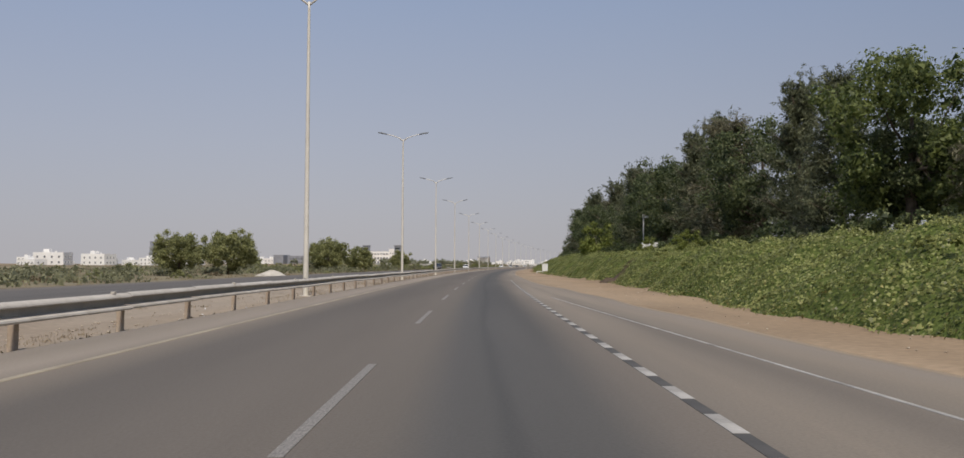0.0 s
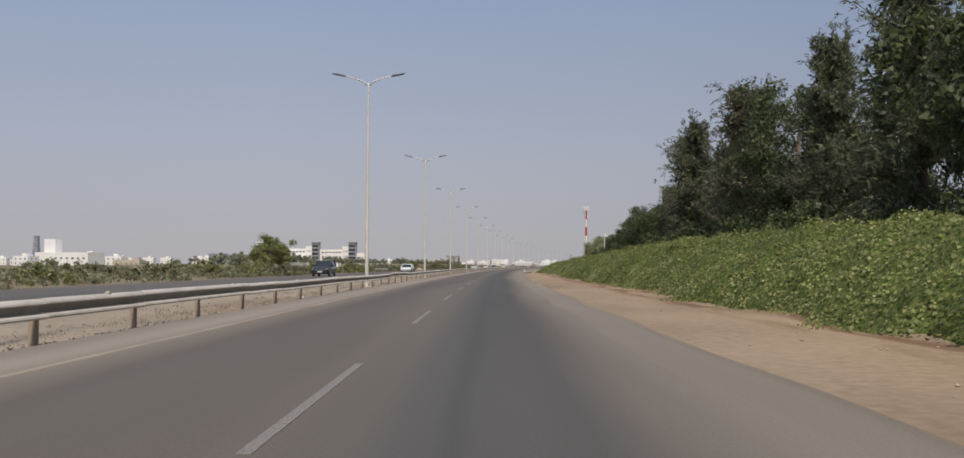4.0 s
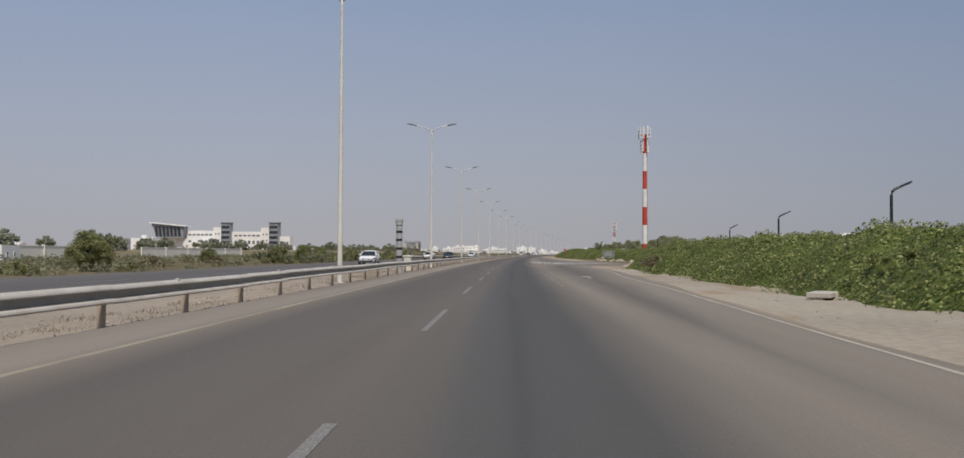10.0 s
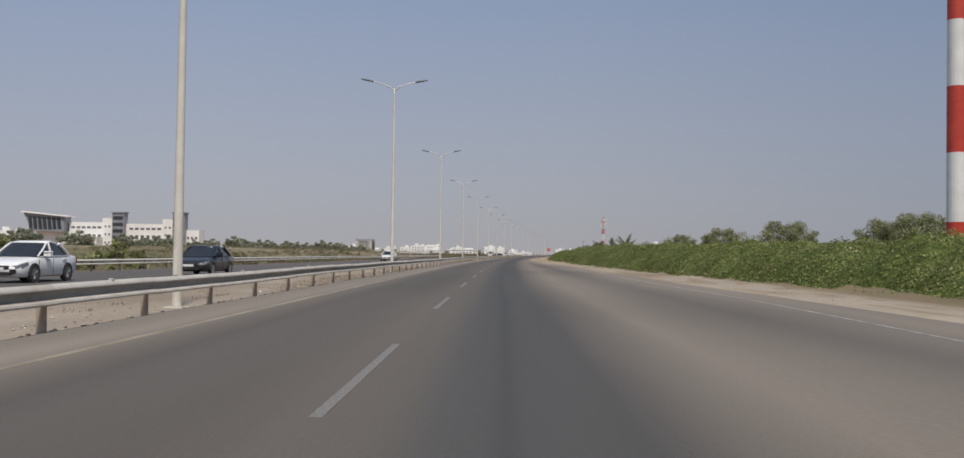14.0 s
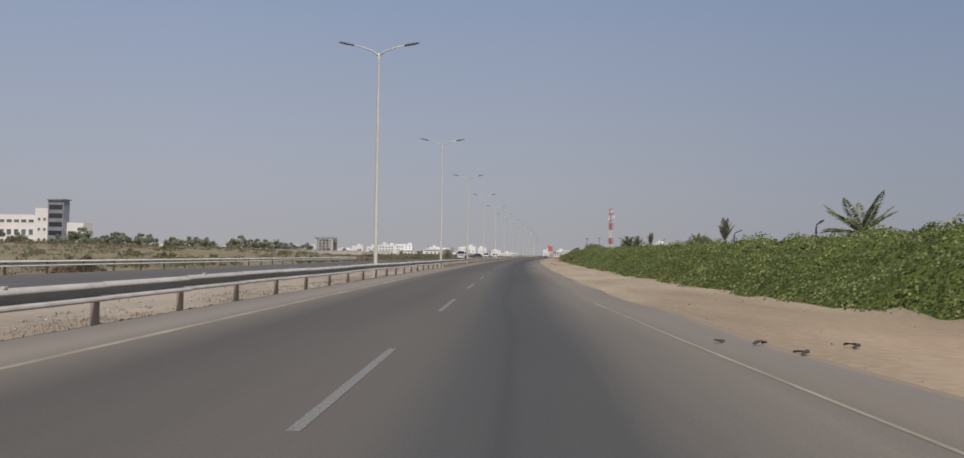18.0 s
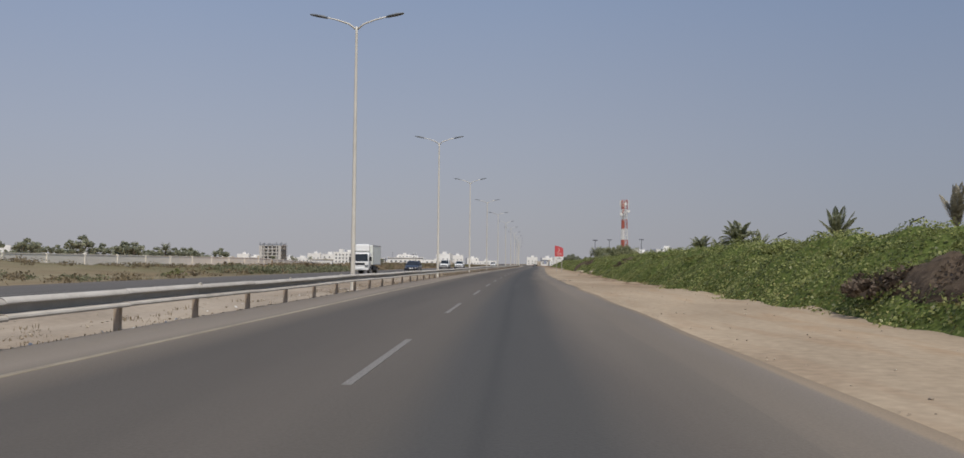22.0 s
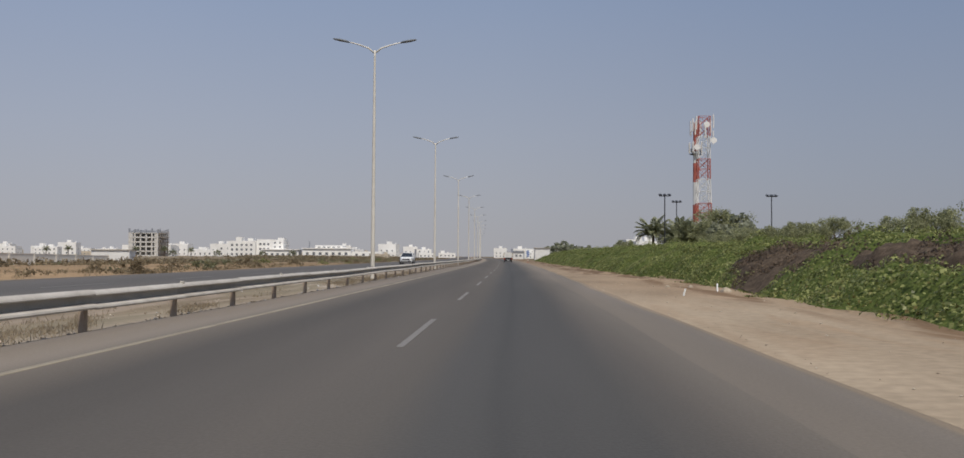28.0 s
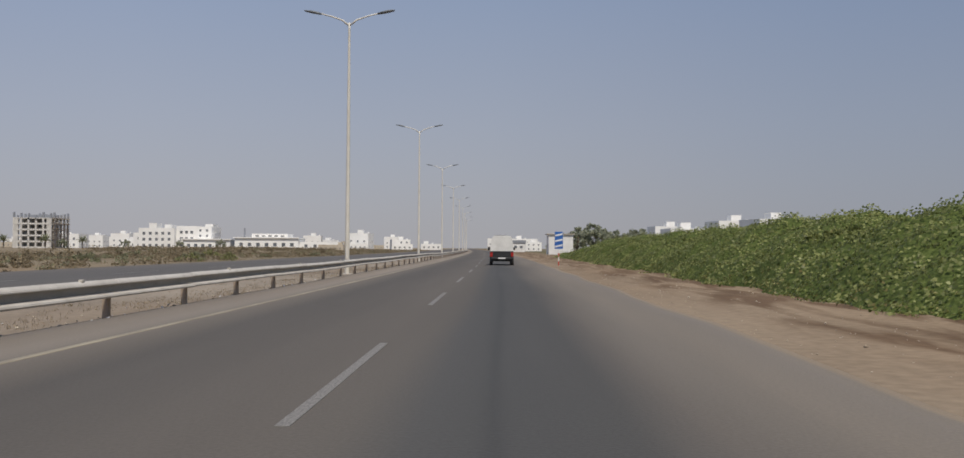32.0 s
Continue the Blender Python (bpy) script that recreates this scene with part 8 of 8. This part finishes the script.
        part("fog_lamp", bm, M_BLACK, root)
        bm = bmesh.new()
        box(bm, sx * hw * 0.52, -hl - 0.01, boot - 0.32, sx * hw * 0.83, -hl + 0.16, boot - 0.14, 0.03)
        part("tail_lamp", bm, M_TAIL, root)
        bm = bmesh.new()
        box(bm, sx * hw * 0.97, fr0 - 0.5, belt + 0.0, sx * (hw + 0.17), fr0 - 0.36, belt + 0.14, 0.035)
        part("mirror", bm, paint, root)
        for y in (0.25, -0.85):
            bm = bmesh.new()
            box(bm, sx * hw * 0.985, y - 0.1, belt - 0.15, sx * (hw + 0.02), y + 0.06, belt - 0.12, 0.006)
            part("door_handle", bm, paint, root)
        for y in (0.95, -0.08, -1.05):
            bm = bmesh.new()
            box(bm, sx * hw * 0.99, y - 0.006, clear + 0.12, sx * (hw + 0.003), y + 0.006, belt - 0.1)
            part("door_gap", bm, M_BLACK, root)
    bm = bmesh.new()
    box(bm, -hw * (0.62 if suv else 0.5), hl - 0.17, hood - (0.52 if suv else 0.4), hw * (0.62 if suv else 0.5), hl + 0.014, hood - 0.255, 0.02)
    part("grille", bm, M_BLACK, root)
    bm = bmesh.new()
    box(bm, -hw * 0.6, hl - 0.14, 0.28, hw * 0.6, hl + 0.012, 0.4, 0.02)
    part("air_intake", bm, M_BLACK, root)
    for y, z in ((hl - 0.01, 0.5), (-hl - 0.012, 0.62)):
        bm = bmesh.new()
        box(bm, -0.26, y - 0.012, z - 0.055, 0.26, y + 0.025, z + 0.055)
        part("number_plate", bm, M_SIGNWHITE, root)
    r = 0.32 if not suv else 0.37
    if suv:
        for k in range(3):
            bm = bmesh.new()
            box(bm, -hw * 0.6, hl - 0.1, hood - 0.48 + 0.075 * k, hw * 0.6, hl + 0.024, hood - 0.455 + 0.075 * k, 0.005)
            part("grille_bar", bm, M_RIM, root)
        bm = bmesh.new()
        loft(bm, [[(-hw * f - 0.006, y, z), (hw * f + 0.006, y, z), (hw * f + 0.006, y, z + 0.16), (-hw * f - 0.006, y, z + 0.16)] for y, f, z in ((-hl + 0.02, 0.82, 0.34), (-hl + 0.5, 0.985, clear), (hl - 0.5, 0.955, clear), (hl + 0.004, 0.72, 0.3))])
        part("lower_cladding", bm, M_BLACK, root, "black plastic lower cladding")
    for y in (hl - 0.92, -hl + 0.95):
        for sx in (-1, 1):
            bm = bmesh.new()
            loft(bm, [[(sx * dx, y + (r + 0.06) * math.cos(t), max(clear - 0.02, r + (r + 0.06) * math.sin(t))) for t in (math.pi * j / 12 for j in range(13))] for dx in (hw * 0.8, hw + 0.004)])
            part("wheel_arch", bm, M_BLACK, root)
            wheel(root, sx * (hw + 0.012), y, r, 0.2)
    if suv:
        for sx in (-1, 1):
            bm = bmesh.new()
            tube(bm, [(sx * hw * 0.62, rear1 + 0.1, H - 0.01), (sx * hw * 0.62, rear1 + 0.2, H + 0.05), (sx * hw * 0.62, fr1 - 0.2, H + 0.05), (sx * hw * 0.62, fr1 - 0.1, H - 0.02)], [0.02] * 4, 5)
            part("roof_rail", bm, M_RIM, root)
    return root


def oncoming(s, o):
    return spot(s, o, 0.0, 180)


car("oncoming_suv", oncoming(246, -17.3), "black sport-utility car on the opposite carriageway", M_CARDARK, 4.7, 1.88, 1.7, "suv")
car("oncoming_sedan", oncoming(292.4, -13.6), "white saloon car on the opposite carriageway", M_CARWHITE, 4.62, 1.8, 1.42)
car("oncoming_sedan", oncoming(457.5, -14.0), "white saloon car passing on the opposite carriageway", M_CARWHITE, 4.5, 1.76, 1.45)
car("oncoming_hatchback", oncoming(533, -15.9), "small white car on the opposite carriageway", M_CARWHITE, 4.3, 1.75, 1.5)
car("oncoming_dark_car", oncoming(545, -13.4), "black saloon car on the opposite carriageway", M_CARDARK, 4.6, 1.8, 1.46)
car("oncoming_saloon", oncoming(627.3, -15.3), "white saloon car with dark windows on the opposite carriageway", M_CARWHITE, 4.7, 1.82, 1.46)
car("oncoming_blue_car", oncoming(878.5, -13.0), "dark blue saloon car on the opposite carriageway", M_CARBLUE, 4.7, 1.84, 1.45)
car("oncoming_white_suv", oncoming(950, -16.4), "white sport-utility car with black lower front on the opposite carriageway", M_CARWHITE, 4.9, 1.95, 1.85, "suv")
car("oncoming_white_crossover", oncoming(951, -13.4), "white crossover car on the opposite carriageway", M_CARWHITE, 4.7, 1.88, 1.66, "suv")
car("oncoming_family_suv", oncoming(1087.4, -13.6), "white family sport-utility car on the opposite carriageway", M_CARWHITE, 4.78, 1.92, 1.72, "suv")


def pickup(m):
    """White pickup with a tall covered bed, seen from behind (faces +y)."""
    root = thing("pickup_truck", m, "white pickup truck with a tall white covered bed", "pickup truck")
    bm = bmesh.new()
    loft(bm, [body_ring(y, 0.85 * f, z0, z1) for y, f, z0, z1 in ((-2.4, 0.97, 0.52, 1.02), (-2.3, 1.0, 0.5, 1.06), (0.0, 1.0, 0.42, 1.06), (0.9, 1.0, 0.4, 1.05), (1.9, 0.96, 0.42, 1.0), (2.3, 0.85, 0.45, 0.85))])
    part("body", bm, M_CARWHITE, root, smooth=True)
    bm = bmesh.new()
    loft(bm, [[(0.78 * f, y, 1.0), (0.66 * f, y, z), (-0.66 * f, y, z), (-0.78 * f, y, 1.0)] for y, z, f in ((-0.3, 1.66, 1), (0.6, 1.68, 1), (1.2, 1.08, 0.98))])
    part("cab_glass", bm, M_CARGLASS, root)
    bm = bmesh.new()
    loft(bm, [[(0.70, y, 1.55), (0.64, y, 1.72), (-0.64, y, 1.72), (-0.70, y, 1.55)] for y in (-0.35, 0.65)])
    part("cab_roof", bm, M_CARWHITE, root)
    bm = bmesh.new()
    loft(bm, [[(0.84, y, 1.02), (0.80, y, 1.6), (0.68 - d, y, 2.06 - d), (0.5, y, 2.13 - d), (-0.5, y, 2.13 - d), (-0.68 + d, y, 2.06 - d), (-0.80, y, 1.6), (-0.84, y, 1.02)] for y, d in ((-2.42, 0.02), (-2.2, 0), (-1.2, 0.03), (-0.4, 0))])
    part("bed_cover", bm, M_CANVAS, root, "tall white canvas bed cover")
    bm = bmesh.new()
    box(bm, -0.84, -2.47, 0.5, 0.84, -2.4, 1.0, 0.02)
    part("tailgate", bm, M_BLACK, root, "dark tailgate")
    bm = bmesh.new()
    box(bm, -0.8, -2.62, 0.42, 0.8, -2.47, 0.56, 0.02)
    part("bumper", bm, M_BLACK, root)
    bm = bmesh.new()
    box(bm, -0.7, -2.2, 0.28, 0.7, 1.8, 0.5)
    part("chassis", bm, M_BLACK, root)
    bm = bmesh.new()
    box(bm, -0.55, -0.35, 2.13, 0.55, -0.25, 2.18)
    part("cover_bow", bm, M_BLACK, root)
    for sx in (-1, 1):
        bm = bmesh.new()
        box(bm, sx * 0.66, -2.5, 0.62, sx * 0.84, -2.46, 0.92, 0.01)
        part("tail_lamp", bm, M_TAIL, root)
        bm = bmesh.new()
        box(bm, sx * 0.86, 0.7, 1.08, sx * 1.02, 0.78, 1.3, 0.02)
        part("mirror", bm, M_BLACK, root)
        bm = bmesh.new()
        box(bm, sx * 0.62, -1.98, 0.2, sx * 0.82, -1.95, 0.5)
        part("mud_flap", bm, M_BLACK, root)
        for y in (-1.45, 1.5):
            wheel(root, sx * 0.86, y, 0.35, 0.22)
    bm = bmesh.new()
    box(bm, -0.26, -2.64, 0.46, 0.26, -2.62, 0.55)
    part("number_plate", bm, M_SIGNWHITE, root)
    return root


pickup(spot(1144.5, 1.75, 0.0))


def box_truck(m):
    """White refrigerated box truck facing +y."""
    root = thing("refrigerated_truck", m, "white refrigerated box truck on the opposite carriageway", "truck")
    bm = bmesh.new()
    box(bm, -1.02, -3.55, 0.95, 1.02, 1.05, 2.95, 0.03)
    b = part("box", bm, M_BOXWALL, root, "white insulated cargo box")
    for sx in (-1, 1):
        for a in ((sx * 1.0, -3.56, 2.88, sx * 1.035, 1.06, 2.96), (sx * 1.0, -3.56, 0.94, sx * 1.035, 1.06, 1.04), (sx * 1.0, -3.56, 1.04, sx * 1.035, -3.47, 2.88), (sx * 1.0, 0.97, 1.04, sx * 1.035, 1.06, 2.88)):
            bm = bmesh.new()
            box(bm, *a)
            put("edge_trim", bm_mesh("edge_trim", bm, M_RIM), b)
    bm = bmesh.new()
    box(bm, -0.75, 1.05, 2.3, 0.75, 1.65, 3.05, 0.16)
    part("cooling_unit", bm, M_CARWHITE, root, "white cooling unit over the cab")
    bm = bmesh.new()
    box(bm, -0.6, 1.6, 2.4, 0.6, 1.62, 2.8)
    part("cooling_grille", bm, M_BLACK, root)
    bm = bmesh.new()
    loft(bm, [[(-0.9, y0, z), (0.9, y0, z), (0.9 * k, y1, z), (-0.9 * k, y1, z)] for z, y0, y1, k in ((0.55, 1.2, 2.85, 1.0), (1.25, 1.2, 2.87, 1.0), (1.3, 1.2, 2.84, 1.0), (2.1, 1.2, 2.5, 0.93), (2.2, 1.25, 2.35, 0.9))])
    bmesh.ops.bevel(bm, geom=[e for e in bm.edges if e.calc_face_angle(0) > 0.5], offset=0.07, segments=3, affect="EDGES", profile=0.5)
    part("cab", bm, M_CARWHITE, root, smooth=True)
    bm = bmesh.new()
    loft(bm, [[(-0.8, 2.8, 1.34), (0.8, 2.8, 1.34), (0.8, 2.86, 1.34), (-0.8, 2.86, 1.34)], [(-0.75, 2.5, 2.04), (0.75, 2.5, 2.04), (0.75, 2.56, 2.04), (-0.75, 2.56, 2.04)]])
    part("windscreen", bm, M_CARGLASS, root)
    for sx in (-1, 1):
        bm = bmesh.new()
        loft(bm, [[(sx * 0.88, 1.5, 1.32), (sx * 0.88, 2.6, 1.32), (sx * 0.912, 2.6, 1.32), (sx * 0.912, 1.5, 1.32)], [(sx * 0.82, 1.55, 2.0), (sx * 0.82, 2.35, 2.0), (sx * 0.86, 2.35, 2.0), (sx * 0.86, 1.55, 2.0)]])
        part("side_window", bm, M_CARGLASS, root)
        bm = bmesh.new()
        box(bm, sx * 0.92, 2.55, 1.35, sx * 1.14, 2.62, 1.75, 0.02)
        part("mirror", bm, M_BLACK, root)
        bm = bmesh.new()
        box(bm, sx * 0.55, 2.84, 0.72, sx * 0.85, 2.9, 0.92, 0.02)
        part("headlamp", bm, M_HEADLAMP, root)
        bm = bmesh.new()
        box(bm, sx * 0.7, -1.2, 0.45, sx * 0.98, 0.7, 0.8, 0.02)
        part("fuel_tank", bm, M_BLACK, root)
        wheel(root, sx * 0.92, 2.0, 0.4, 0.25)
        wheel(root, sx * 0.95, -1.9, 0.4, 0.45)
    bm = bmesh.new()
    box(bm, -0.45, -3.5, 0.62, 0.45, 2.4, 0.94)
    part("chassis", bm, M_BLACK, root)
    bm = bmesh.new()
    box(bm, -0.9, 2.82, 0.42, 0.9, 2.95, 0.68, 0.03)
    part("bumper", bm, M_CARWHITE, root)
    bm = bmesh.new()
    box(bm, -0.5, 2.86, 0.95, 0.5, 2.9, 1.15, 0.01)
    part("grille", bm, M_BLACK, root)
    bm = bmesh.new()
    box(bm, -0.26, 2.95, 0.48, 0.26, 2.97, 0.6)
    part("number_plate", bm, M_SIGNWHITE, root)
    bm = bmesh.new()
    box(bm, -0.95, -3.6, 0.5, 0.95, -3.5, 0.6)
    part("rear_bar", bm, M_BLACK, root)
    return root


box_truck(oncoming(852.8, -14.6))
